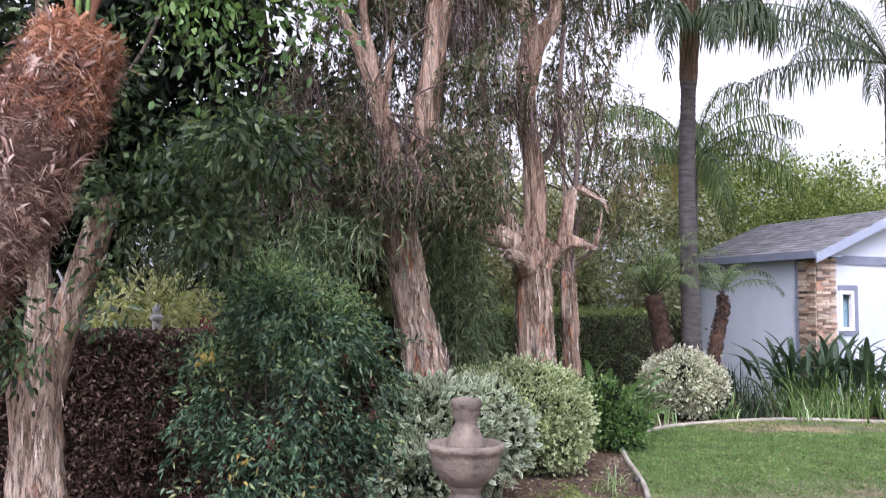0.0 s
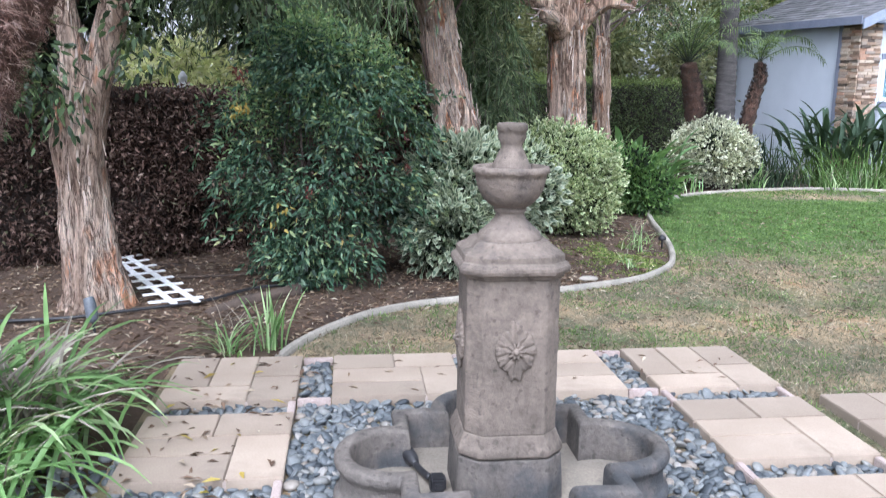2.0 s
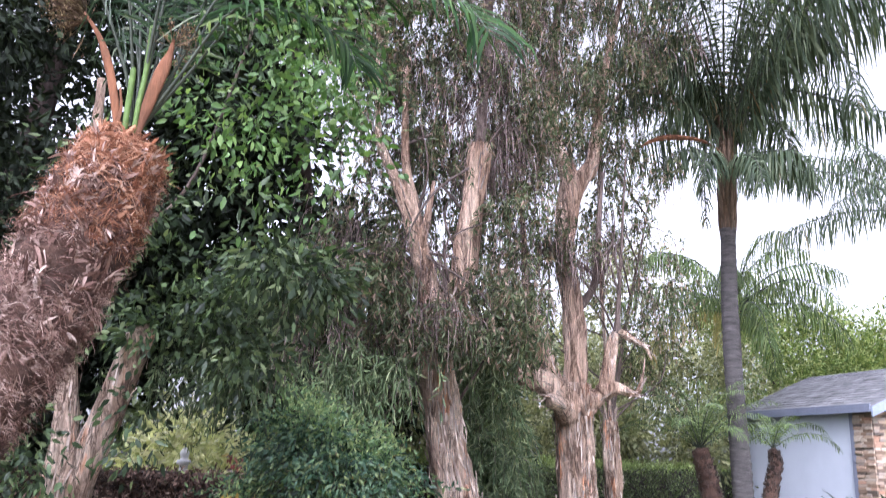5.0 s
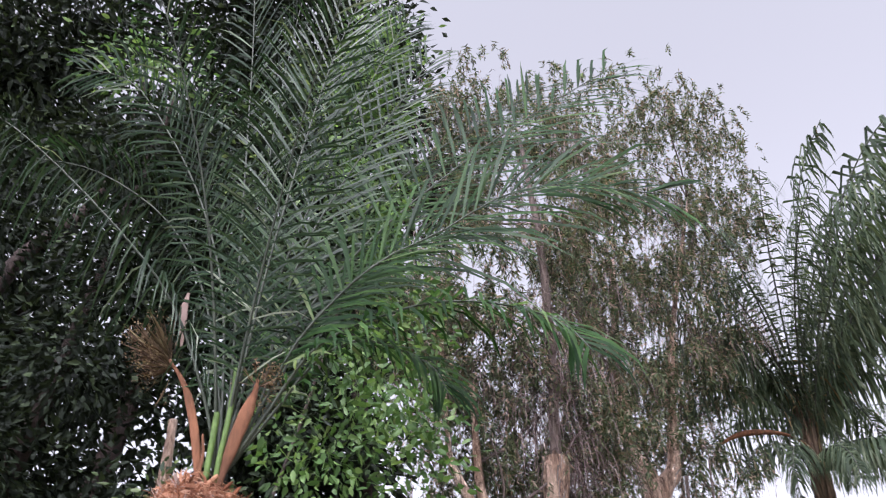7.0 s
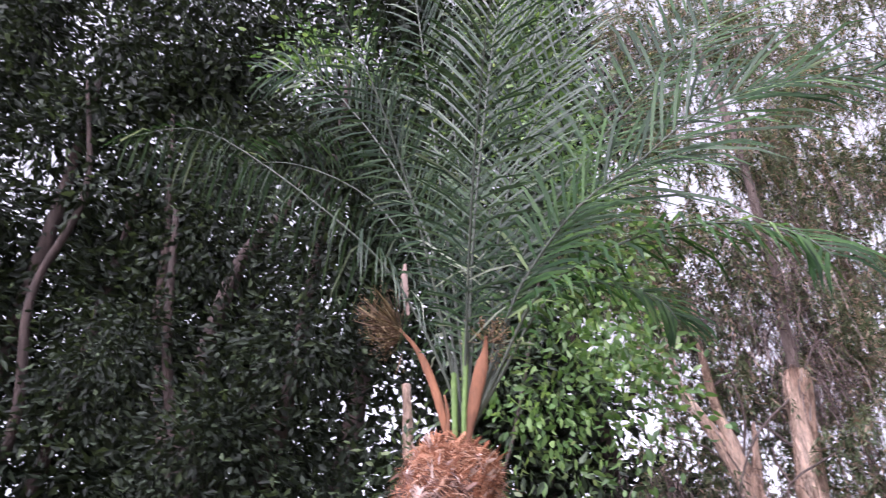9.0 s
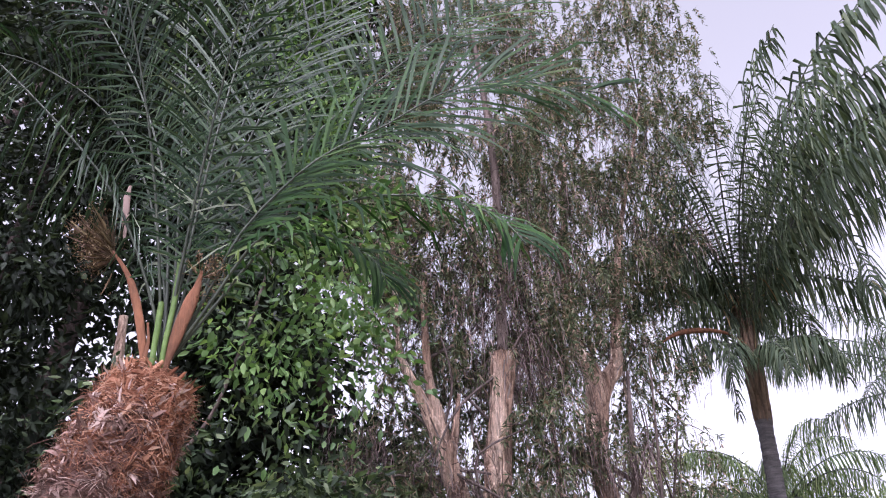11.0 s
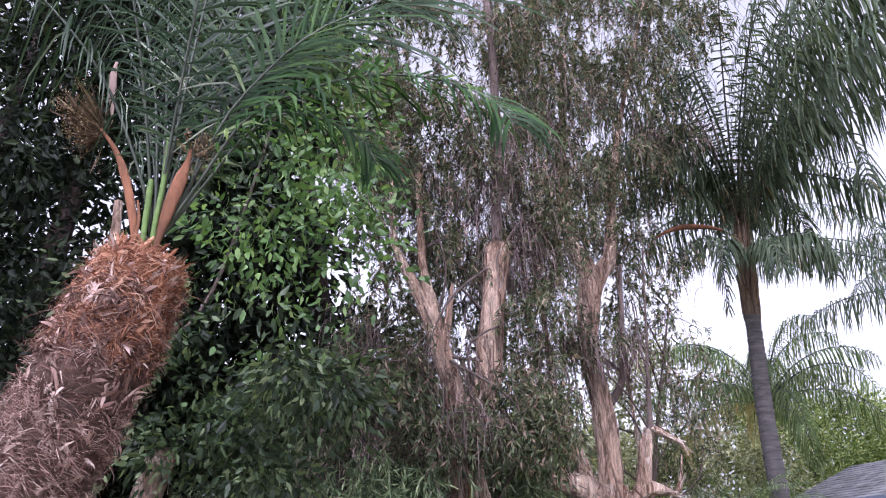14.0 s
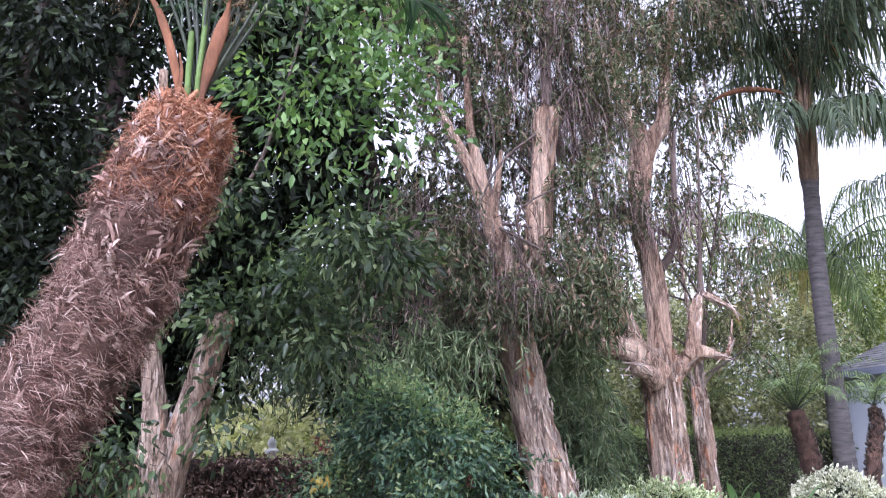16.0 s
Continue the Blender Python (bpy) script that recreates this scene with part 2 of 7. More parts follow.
M["paver"] = surface("sand_coloured_concrete", (0.28, 0.222, 0.172), (0.37, 0.302, 0.241), 2.2, 120.0, 0.88, 0.25, 0.002, stain=(0.23, 0.186, 0.146), stain_at=0.58, per_object=0.2, grain=0.16)
M["basin_floor"] = surface("dusty_basin_floor", (0.16, 0.14, 0.115), (0.27, 0.235, 0.19), 5.0, 110.0, 0.9, 0.3, 0.003, stain=(0.1, 0.09, 0.078), stain_at=0.58)
M["paver_edge"] = surface("grey_concrete_bed", (0.3, 0.25, 0.22), (0.45, 0.37, 0.33), 4.0, 120.0, 0.9)
M["strip"] = surface("pale_pink_concrete", (0.34, 0.27, 0.245), (0.46, 0.38, 0.35), 4.0, 120.0, 0.9, 0.2, 0.002)
M["curb"] = surface("worn_grey_concrete", (0.21, 0.195, 0.165), (0.4, 0.365, 0.31), 4.0, 110.0, 0.9, 0.4, 0.004, stain=(0.17, 0.165, 0.15), stain_at=0.56)
M["stucco"] = surface("pale_grey_blue_stucco", (0.44, 0.48, 0.545), (0.52, 0.56, 0.625), 1.2, 160.0, 0.9, 0.4, 0.004, grain=0.12)
M["trim"] = surface("slate_blue_paint", (0.15, 0.17, 0.23), (0.21, 0.23, 0.3), 3.0, 80.0, 0.6, 0.15, 0.002)
M["fascia"] = surface("light_blue_grey_paint", (0.25, 0.29, 0.38), (0.33, 0.37, 0.46), 3.0, 80.0, 0.6, 0.15, 0.002)
M["white"] = surface("white_paint", (0.7, 0.7, 0.7), (0.82, 0.82, 0.82), 6.0, 90.0, 0.5, 0.1, 0.001)
M["shingle"] = surface("grey_asphalt_shingle", (0.12, 0.12, 0.13), (0.24, 0.24, 0.25), 5.0, 200.0, 0.95, 0.5, 0.004, per_island=0.3)
M["metal_black"] = surface("black_plastic", (0.012, 0.012, 0.014), (0.03, 0.03, 0.034), 8.0, 80.0, 0.5, 0.1, 0.001)
M["galv"] = surface("grey_blue_metal", (0.07, 0.08, 0.095), (0.13, 0.145, 0.165), 9.0, 90.0, 0.5, 0.1, 0.001)
M["log"] = surface("weathered_log", (0.04, 0.028, 0.022), (0.11, 0.08, 0.062), 6.0, 60.0, 0.9, 0.6, 0.01, (1, 1, 1))


def bark(name, tint=(1, 1, 1), scale=20.0, orange=0.6, long=0.3, crack=0.07, warp=0.05):
    """Papery or fissured bark: upright plates with dark cracks between them, pale and orange patches."""
    m, n, l, b = material(name, 0.92)
    v = coords(n, l, (1, 1, long))
    drift = n.new("ShaderNodeTexNoise")
    drift.inputs["Scale"].default_value = scale * 0.35
    drift.inputs["Detail"].default_value = 5.0
    l.new(v, drift.inputs["Vector"])
    push = n.new("ShaderNodeVectorMath")
    push.operation = "MULTIPLY_ADD"
    l.new(drift.outputs["Color"], push.inputs[0])
    push.inputs[1].default_value = (warp, warp, warp)
    l.new(v, push.inputs[2])
    fissure = n.new("ShaderNodeTexNoise")
    fissure.inputs["Scale"].default_value = scale * 0.8
    fissure.inputs["Detail"].default_value = 7.0
    fissure.inputs["Roughness"].default_value = 0.62
    l.new(push.outputs[0], fissure.inputs["Vector"])
    grain, patch = noisy(n, l, v, 55.0, 6.0, 0.7), noisy(n, l, v, scale * 0.3, 5.0, 0.65)
    t = lambda c: tuple(a * k for a, k in zip(c, tint))
    r = ramp(n, [(0.27, t((0.13, 0.085, 0.062))), (0.4, t((0.33, 0.25, 0.2))), (0.52, t((0.5, 0.425, 0.37))), (0.66, t((0.7, 0.65, 0.6)))])
    l.new(patch, r.inputs[0])
    o = ramp(n, [(orange, (0, 0, 0)), (orange + 0.08, (0.85, 0.85, 0.85))])
    l.new(noisy(n, l, coords(n, l, (1, 1, 0.25)), 6.0, 5.0, 0.6), o.inputs[0])
    c = blend(n, l, "MIX", o.outputs[0], r.outputs[0], blend(n, l, "MULTIPLY", 1.0, r.outputs[0], (1.0, 0.6, 0.38)))
    g = ramp(n, [(0.3, (0.45, 0.42, 0.4)), (0.68, (1.25, 1.25, 1.25))])
    l.new(grain, g.inputs[0])
    c = blend(n, l, "MULTIPLY", 1.0, c, g.outputs[0])
    some = ramp(n, [(0.36, (0.15, 0.15, 0.15)), (0.52, (0.95, 0.95, 0.95))])
    l.new(noisy(n, l, v, scale * 0.45, 4.0, 0.7), some.inputs[0])
    k = ramp(n, [(0.5 - crack * 0.4, (1, 1, 1)), (0.5, (0.16, 0.11, 0.085)), (0.5 + crack * 0.4, (1, 1, 1))])
    l.new(fissure.outputs["Fac"], k.inputs[0])
    c = blend(n, l, "MULTIPLY", some.outputs[0], c, k.outputs[0])
    l.new(c, b.inputs["Base Color"])
    h = blend(n, l, "MULTIPLY", some.outputs[0], g.outputs[0], k.outputs[0])
    bump(n, l, b, h, 1.0, 0.06)
    return m


M["bark_paper"] = bark("peeling_paper_bark", (1.62, 1.45, 1.32), 13.0, 0.55, 0.16, 0.16, 0.2)
M["bark_limb"] = bark("peach_paper_bark", (1.6, 1.36, 1.19), 13.0, 0.64, 0.16, 0.14, 0.2)
M["bark_left"] = bark("pale_fissured_bark", (1.62, 1.48, 1.36), 26.0, 0.55, 0.17, 0.13, 0.12)
M["bark_flake"] = surface("loose_paper_bark", (0.16, 0.105, 0.08), (0.6, 0.5, 0.43), 3.0, 40.0, 0.9, 0.4, 0.01, per_island=0.55)
M["bark_dark"] = surface("dark_bark", (0.035, 0.026, 0.022), (0.1, 0.075, 0.06), 6.0, 30.0, 0.95, 0.8, 0.02, (2, 2, 0.5))
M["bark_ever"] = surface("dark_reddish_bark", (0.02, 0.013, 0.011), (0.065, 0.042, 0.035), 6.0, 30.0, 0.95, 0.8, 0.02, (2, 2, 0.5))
M["bark_mid"] = surface("brown_grey_bark", (0.055, 0.04, 0.035), (0.15, 0.112, 0.096), 6.0, 30.0, 0.95, 0.8, 0.02, (2, 2, 0.5))
M["palm_trunk"] = surface("ringed_grey_palm_trunk", (0.042, 0.038, 0.04), (0.13, 0.118, 0.117), 5.0, 50.0, 0.9, 0.9, 0.02, (1, 1, 6.0))
M["fibre_core"] = surface("brown_palm_fibre_mat", (0.035, 0.018, 0.013), (0.12, 0.066, 0.046), 8.0, 60.0, 0.95, 1.0, 0.02)
M["fibre"] = leafy("dry_palm_fibre", [(0.0, (0.11, 0.042, 0.025)), (0.45, (0.26, 0.115, 0.068)), (0.8, (0.39, 0.205, 0.13)), (1.0, (0.54, 0.35, 0.25))], 0.9, 0.1, 0.1, None, 0.0)
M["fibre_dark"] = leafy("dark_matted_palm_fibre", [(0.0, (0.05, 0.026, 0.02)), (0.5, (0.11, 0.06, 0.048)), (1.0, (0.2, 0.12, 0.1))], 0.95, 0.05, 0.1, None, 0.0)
M["fibre_pale"] = leafy("bleached_palm_fibre", [(0.0, (0.22, 0.15, 0.128)), (0.5, (0.36, 0.26, 0.225)), (1.0, (0.56, 0.45, 0.4))], 0.95, 0.08, 0.1, None, 0.0)
M["fibre_grey"] = leafy("old_grey_palm_fibre", [(0.0, (0.08, 0.044, 0.036)), (0.45, (0.215, 0.132, 0.108)), (0.8, (0.37, 0.25, 0.215)), (1.0, (0.6, 0.47, 0.41))], 0.9, 0.08, 0.1, None, 0.0)
M["stub_grey"] = leafy("weathered_leaf_base", [(0.0, (0.05, 0.03, 0.026)), (0.35, (0.14, 0.085, 0.07)), (0.7, (0.25, 0.165, 0.138)), (1.0, (0.44, 0.33, 0.28))], 0.9, 0.04, 0.1, None, 0.0)
M["stub_fresh"] = leafy("orange_leaf_base", [(0.0, (0.08, 0.03, 0.015)), (0.5, (0.24, 0.098, 0.05)), (1.0, (0.44, 0.24, 0.145))], 0.85, 0.05, 0.15, None, 0.0)
M["stub"] = surface("orange_brown_leaf_base", (0.1, 0.042, 0.02), (0.25, 0.105, 0.05), 18.0, 70.0, 0.9, 0.8, 0.008, (1, 1, 0.3))
M["queen_base"] = surface("brown_palm_leaf_base", (0.07, 0.05, 0.035), (0.2, 0.13, 0.085), 12.0, 70.0, 0.9, 0.6, 0.006, (2, 2, 0.4))
M["petiole"] = surface("green_leaf_stalk", (0.055, 0.11, 0.018), (0.12, 0.2, 0.045), 9.0, 60.0, 0.7, 0.2, 0.003)
M["rachis"] = surface("grey_green_frond_rib", (0.02, 0.03, 0.018), (0.06, 0.075, 0.046), 9.0, 60.0, 0.55, 0.1, 0.002)
M["rachis_dark"] = surface("dark_frond_rib", (0.03, 0.035, 0.025), (0.07, 0.08, 0.05), 9.0, 60.0, 0.6, 0.1, 0.002)
M["date_leaf"] = leafy("date_palm_leaflet", [(0.0, (0.009, 0.027, 0.011)), (0.5, (0.024, 0.055, 0.022)), (0.88, (0.06, 0.102, 0.045)), (1.0, (0.36, 0.4, 0.31))], 0.42, 0.3, 0.32, None, 0.0)
M["date_fresh"] = leafy("fresh_date_palm_leaflet", [(0.0, (0.012, 0.036, 0.012)), (0.5, (0.028, 0.072, 0.021)), (0.88, (0.065, 0.13, 0.038)), (1.0, (0.24, 0.3, 0.15))], 0.42, 0.4, 0.2, None, 0.0)
M["queen_leaf"] = leafy("queen_palm_leaflet", [(0.0, (0.04, 0.06, 0.038)), (0.6, (0.085, 0.118, 0.07)), (0.93, (0.16, 0.19, 0.12)), (0.97, (0.25, 0.14, 0.06)), (1.0, (0.36, 0.2, 0.07))], 0.6, 0.38, 0.2, None, 0.05)
M["pygmy_leaf"] = leafy("small_palm_leaflet", [(0.0, (0.07, 0.115, 0.042)), (0.6, (0.135, 0.195, 0.075)), (1.0, (0.27, 0.32, 0.14))], 0.5, 0.35, 0.25, None, 0.05)
M["yellow_leaf"] = leafy("yellowing_palm_leaflet", [(0.0, (0.2, 0.2, 0.06)), (0.6, (0.36, 0.3, 0.09)), (1.0, (0.5, 0.33, 0.09))], 0.5, 0.35)
M["flower"] = leafy("dry_flower_spray", [(0.0, (0.11, 0.06, 0.035)), (0.6, (0.2, 0.125, 0.06)), (1.0, (0.36, 0.27, 0.12))], 0.8, 0.15)
M["mel_leaf"] = leafy("grey_green_willowy_leaf", [(0.0, (0.034, 0.048, 0.026)), (0.42, (0.088, 0.116, 0.058)), (0.74, (0.175, 0.2, 0.115)), (0.84, (0.22, 0.16, 0.125)), (1.0, (0.36, 0.26, 0.2))], 0.65, 0.4, 0.2, None, 0.05)
M["mel_green"] = leafy("green_willowy_leaf", [(0.0, (0.05, 0.08, 0.04)), (0.45, (0.105, 0.155, 0.075)), (0.85, (0.19, 0.25, 0.125)), (1.0, (0.38, 0.43, 0.24))], 0.55, 0.3, 0.25, None, 0.05)
M["mel_twig"] = leafy("dry_hanging_twig", [(0.0, (0.06, 0.038, 0.036)), (0.6, (0.145, 0.1, 0.093)), (1.0, (0.28, 0.21, 0.19))], 0.9, 0.05, 0.1)
M["broad_leaf"] = leafy("dark_glossy_leaf", [(0.0, (0.016, 0.03, 0.015)), (0.5, (0.048, 0.085, 0.036)), (0.85, (0.095, 0.155, 0.055)), (1.0, (0.22, 0.29, 0.13))], 0.45, 0.4)
M["bright_leaf"] = leafy("fresh_green_leaf", [(0.0, (0.045, 0.11, 0.024)), (0.6, (0.095, 0.2, 0.045)), (1.0, (0.21, 0.34, 0.085))], 0.45, 0.4)
# deep green, darkened further so the colour holds the shade among the leaves
M["dark_leaf"] = leafy("shaded_deep_green_leaf", [(0.0, (0.008, 0.012, 0.0075)), (0.6, (0.02, 0.031, 0.017)), (0.92, (0.036, 0.054, 0.027)), (1.0, (0.085, 0.125, 0.052))], 0.58, 0.22, 0.15)
M["far_leaf"] = leafy("light_green_far_leaf", [(0.0, (0.09, 0.14, 0.04)), (0.5, (0.175, 0.24, 0.07)), (1.0, (0.34, 0.38, 0.14))], 0.6, 0.4, 0.2, None, 0.05)
# yellow-green raised almost to white: the sunlight is in the leaf colour
M["lime_leaf"] = leafy("sunlit_lime_far_leaf", [(0.0, (0.3, 0.36, 0.14)), (0.35, (0.58, 0.6, 0.3)), (0.8, (0.82, 0.8, 0.52)), (1.0, (0.9, 0.88, 0.75))], 0.6, 0.4, 0.3, None, 0.1)
M["olive_leaf"] = leafy("olive_green_far_leaf", [(0.0, (0.12, 0.14, 0.072)), (0.5, (0.23, 0.25, 0.125)), (1.0, (0.4, 0.4, 0.22))], 0.6, 0.4, 0.2, None, 0.05)
M["nandina"] = leafy("blue_green_leaflet", [(0.0, (0.01, 0.024, 0.014)), (0.5, (0.055, 0.122, 0.072)), (0.85, (0.165, 0.262, 0.155)), (0.985, (0.3, 0.36, 0.16)), (1.0, (0.36, 0.26, 0.08))], 0.4, 0.3, 0.35, None, 0.05)
M["nandina_young_lit"] = leafy("young_lit_nandina_leaflet", [(0.0, (0.1, 0.18, 0.085)), (0.6, (0.2, 0.31, 0.14)), (1.0, (0.36, 0.42, 0.19))], 0.45, 0.4, 0.3, None, 0.05)
M["nandina_red"] = leafy("red_berries_and_leaflets", [(0.0, (0.1, 0.012, 0.012)), (0.7, (0.17, 0.03, 0.025)), (1.0, (0.26, 0.09, 0.05))], 0.45, 0.15)
M["nandina_yellow"] = leafy("yellow_leaflet", [(0.0, (0.35, 0.24, 0.02)), (1.0, (0.55, 0.42, 0.06))], 0.5, 0.3)
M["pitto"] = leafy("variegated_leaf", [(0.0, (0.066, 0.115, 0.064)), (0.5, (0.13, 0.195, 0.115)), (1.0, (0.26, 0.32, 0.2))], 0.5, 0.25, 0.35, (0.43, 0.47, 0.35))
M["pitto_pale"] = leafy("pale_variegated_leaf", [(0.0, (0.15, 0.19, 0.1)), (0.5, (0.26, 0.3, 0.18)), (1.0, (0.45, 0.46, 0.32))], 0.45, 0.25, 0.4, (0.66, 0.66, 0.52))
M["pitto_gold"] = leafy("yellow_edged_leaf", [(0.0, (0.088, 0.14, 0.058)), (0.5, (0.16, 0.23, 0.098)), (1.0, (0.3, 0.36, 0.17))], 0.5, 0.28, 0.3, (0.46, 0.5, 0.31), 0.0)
M["paddle"] = leafy("paddle_leaf", [(0.0, (0.06, 0.15, 0.05)), (0.6, (0.14, 0.27, 0.09)), (1.0, (0.28, 0.42, 0.22))], 0.4, 0.3)
M["paddle_dark"] = leafy("dark_paddle_leaf", [(0.0, (0.02, 0.042, 0.025)), (0.6, (0.042, 0.08, 0.043)), (1.0, (0.1, 0.145, 0.085))], 0.5, 0.25)
M["strap"] = leafy("strap_leaf", [(0.0, (0.1, 0.2, 0.06)), (0.6, (0.21, 0.37, 0.12)), (0.9, (0.37, 0.5, 0.24)), (1.0, (0.56, 0.58, 0.4))], 0.4, 0.3, 0.35, None, 0.12)
M["straw"] = leafy("dry_grey_strap_leaf", [(0.0, (0.2, 0.16, 0.12)), (1.0, (0.45, 0.4, 0.33))], 0.9, 0.15)
M["hedge_brown"] = leafy("dry_brown_hedge_leaf", [(0.0, (0.022, 0.013, 0.01)), (0.5, (0.092, 0.057, 0.046)), (0.88, (0.2, 0.132, 0.107)), (0.97, (0.32, 0.24, 0.195)), (1.0, (0.09, 0.115, 0.05))], 0.85, 0.1, 0.15, None, 0.0)
M["hedge_green"] = leafy("clipped_hedge_leaf", [(0.0, (0.05, 0.075, 0.03)), (0.6, (0.11, 0.16, 0.055)), (1.0, (0.26, 0.32, 0.12))], 0.5, 0.25)
M["hedge_top"] = leafy("fresh_hedge_top_leaf", [(0.0, (0.15, 0.23, 0.05)), (1.0, (0.36, 0.46, 0.13))], 0.5, 0.35)
# near-black colour for the shade inside the hedges
M["hedge_shade"] = surface("hedge_inner_shade", (0.012, 0.009, 0.007), (0.045, 0.03, 0.024), 9.0, 50.0, 0.95, 0.8, 0.03)
M["litter"] = leafy("fallen_leaf", [(0.0, (0.09, 0.05, 0.03)), (0.5, (0.19, 0.115, 0.07)), (0.88, (0.33, 0.24, 0.155)), (1.0, (0.5, 0.43, 0.32))], 0.85, 0.1)


def grow(name, geo, mat, parent, label="", smooth=True):
    """A part given in world metres, moved into its thing's frame."""
    v, f = geo
    return put(name, mesh_of(name, v - np.array(parent.matrix_basis.translation), f, mat, smooth), parent, label)


def stuff(name, geo, mat, label, category, smooth=True):
    return tagged(put(name, mesh_of(name, *geo, mat, smooth)), label, category, kind="stuff")


# ---------- ground, lawn and kerb ----------
bm = bmesh.new()
bmesh.ops.create_grid(bm, x_segments=4, y_segments=4, size=300)
tagged(part("ground", bm, M["soil"]), "brown garden soil strewn with mulch and dry leaves", "ground", kind="structure")

CURB = [(0.83, 4.0), (0.90, 4.22), (1.02, 4.45), (1.18, 4.68), (1.36, 4.88), (1.6, 5.03), (1.89, 5.14), (2.3, 5.27), (2.72, 5.39), (3.2, 5.6),
        (3.5, 5.81), (3.8, 6.18), (4.05, 6.79), (4.25, 7.5), (4.46, 8.39), (4.72, 9.2), (5.07, 9.86), (5.5, 10.33), (6.08, 10.75), (7.08, 11.1), (8.0, 11.2), (8.9, 10.95), (11.0, 10.2), (14.0, 9.0)]
CURVE = smooth_path(CURB, 120)


def turf_material():
    m, n, l, b = material("worn_lawn", 0.95)
    v = coords(n, l)
    green = ramp(n, [(0.35, (0.06, 0.11, 0.027)), (0.65, (0.115, 0.185, 0.045))])
    dry = ramp(n, [(0.34, (0.085, 0.1, 0.05)), (0.43, (0.16, 0.145, 0.09)), (0.5, (0.26, 0.205, 0.13)), (0.58, (0.38, 0.285, 0.175)), (0.68, (0.35, 0.2, 0.1))])
    l.new(noisy(n, l, v, 9.0, 6.0, 0.7), green.inputs[0])
    l.new(noisy(n, l, v, 1.25, 9.0, 0.72), dry.inputs[0])
    sep = n.new("ShaderNodeSeparateXYZ")
    l.new(v, sep.inputs[0])
    far = n.new("ShaderNodeMapRange")
    far.inputs["From Min"].default_value, far.inputs["From Max"].default_value = 6.3, 7.6
    l.new(sep.outputs["Y"], far.inputs["Value"])
    add = n.new("ShaderNodeMath")
    add.operation = "MULTIPLY_ADD"
    l.new(noisy(n, l, v, 1.1, 5.0, 0.6), add.inputs[0])
    add.inputs[1].default_value = 1.6
    l.new(far.outputs[0], add.inputs[2])
    mask = ramp(n, [(0.42, (0, 0, 0)), (0.62, (1, 1, 1))])
    worn = n.new("ShaderNodeMapRange")
    worn.inputs["From Min"].default_value, worn.inputs["From Max"].default_value, worn.inputs["To Max"].default_value = 9.5, 10.4, -1.1
    l.new(sep.outputs["Y"], worn.inputs["Value"])
    east = n.new("ShaderNodeMapRange")
    east.inputs["From Min"].default_value, east.inputs["From Max"].default_value = 5.6, 6.8
    l.new(sep.outputs["X"], east.inputs["Value"])
    strip = n.new("ShaderNodeMath")
    strip.operation = "MULTIPLY_ADD"
    l.new(worn.outputs[0], strip.inputs[0])
    l.new(east.outputs[0], strip.inputs[1])
    l.new(add.outputs[0], strip.inputs[2])
    half = n.new("ShaderNodeMath")
    half.operation = "MULTIPLY"
    half.inputs[1].default_value = 0.5
    l.new(strip.outputs[0], half.inputs[0])
    l.new(half.outputs[0], mask.inputs[0])
    fine = ramp(n, [(0.3, (0.6, 0.62, 0.58)), (0.7, (1.3, 1.28, 1.25))])
    l.new(noisy(n, l, v, 75.0, 5.0, 0.8), fine.inputs[0])
    both = blend(n, l, "MIX", mask.outputs[0], dry.outputs[0], green.outputs[0])
    l.new(blend(n, l, "MULTIPLY", 1.0, both, fine.outputs[0]), b.inputs["Base Color"])
    bump(n, l, b, noisy(n, l, v, 120.0, 4.0, 0.8), 0.8, 0.02)
    return m


outline = [tuple(p) for p in CURVE] + [(40, 6), (40, -20), (0.0, -20), (0.0, 0.6), (0.3, 0.9), (0.3, 3.97)]
bm = bmesh.new()
vs = [bm.verts.new((x, y, 0.012)) for x, y in outline]
bmesh.ops.triangulate(bm, faces=[bm.faces.new(vs)])
lawn = tagged(part("lawn", bm, turf_material()), "mown lawn, green far off, dry and brown near the paving", "lawn", kind="structure")


def in_lawn(p):
    """Which points lie on the lawn side of the kerb."""
    poly = np.array(outline)
    x, y = p[:, 0], p[:, 1]
    inside = np.zeros(len(p), bool)
    for (x0, y0), (x1, y1) in zip(poly, np.roll(poly, -1, 0)):
        hit = ((y0 > y) != (y1 > y)) & (x < (x1 - x0) * (y - y0) / (y1 - y0 + 1e-12) + x0)
        inside ^= hit
    return inside


def greenness(p):
    return np.array([0.5 * noise.noise(Vector((q[0] * 0.9, q[1] * 0.9, 3.0))) for q in p]) + np.clip((p[:, 1] - 6.2) / 1.2, 0, 1) - 0.35 - 0.9 * np.exp(-((p[:, 0] - 7.6) / 1.6) ** 2 - ((p[:, 1] - 10.2) / 0.5) ** 2)


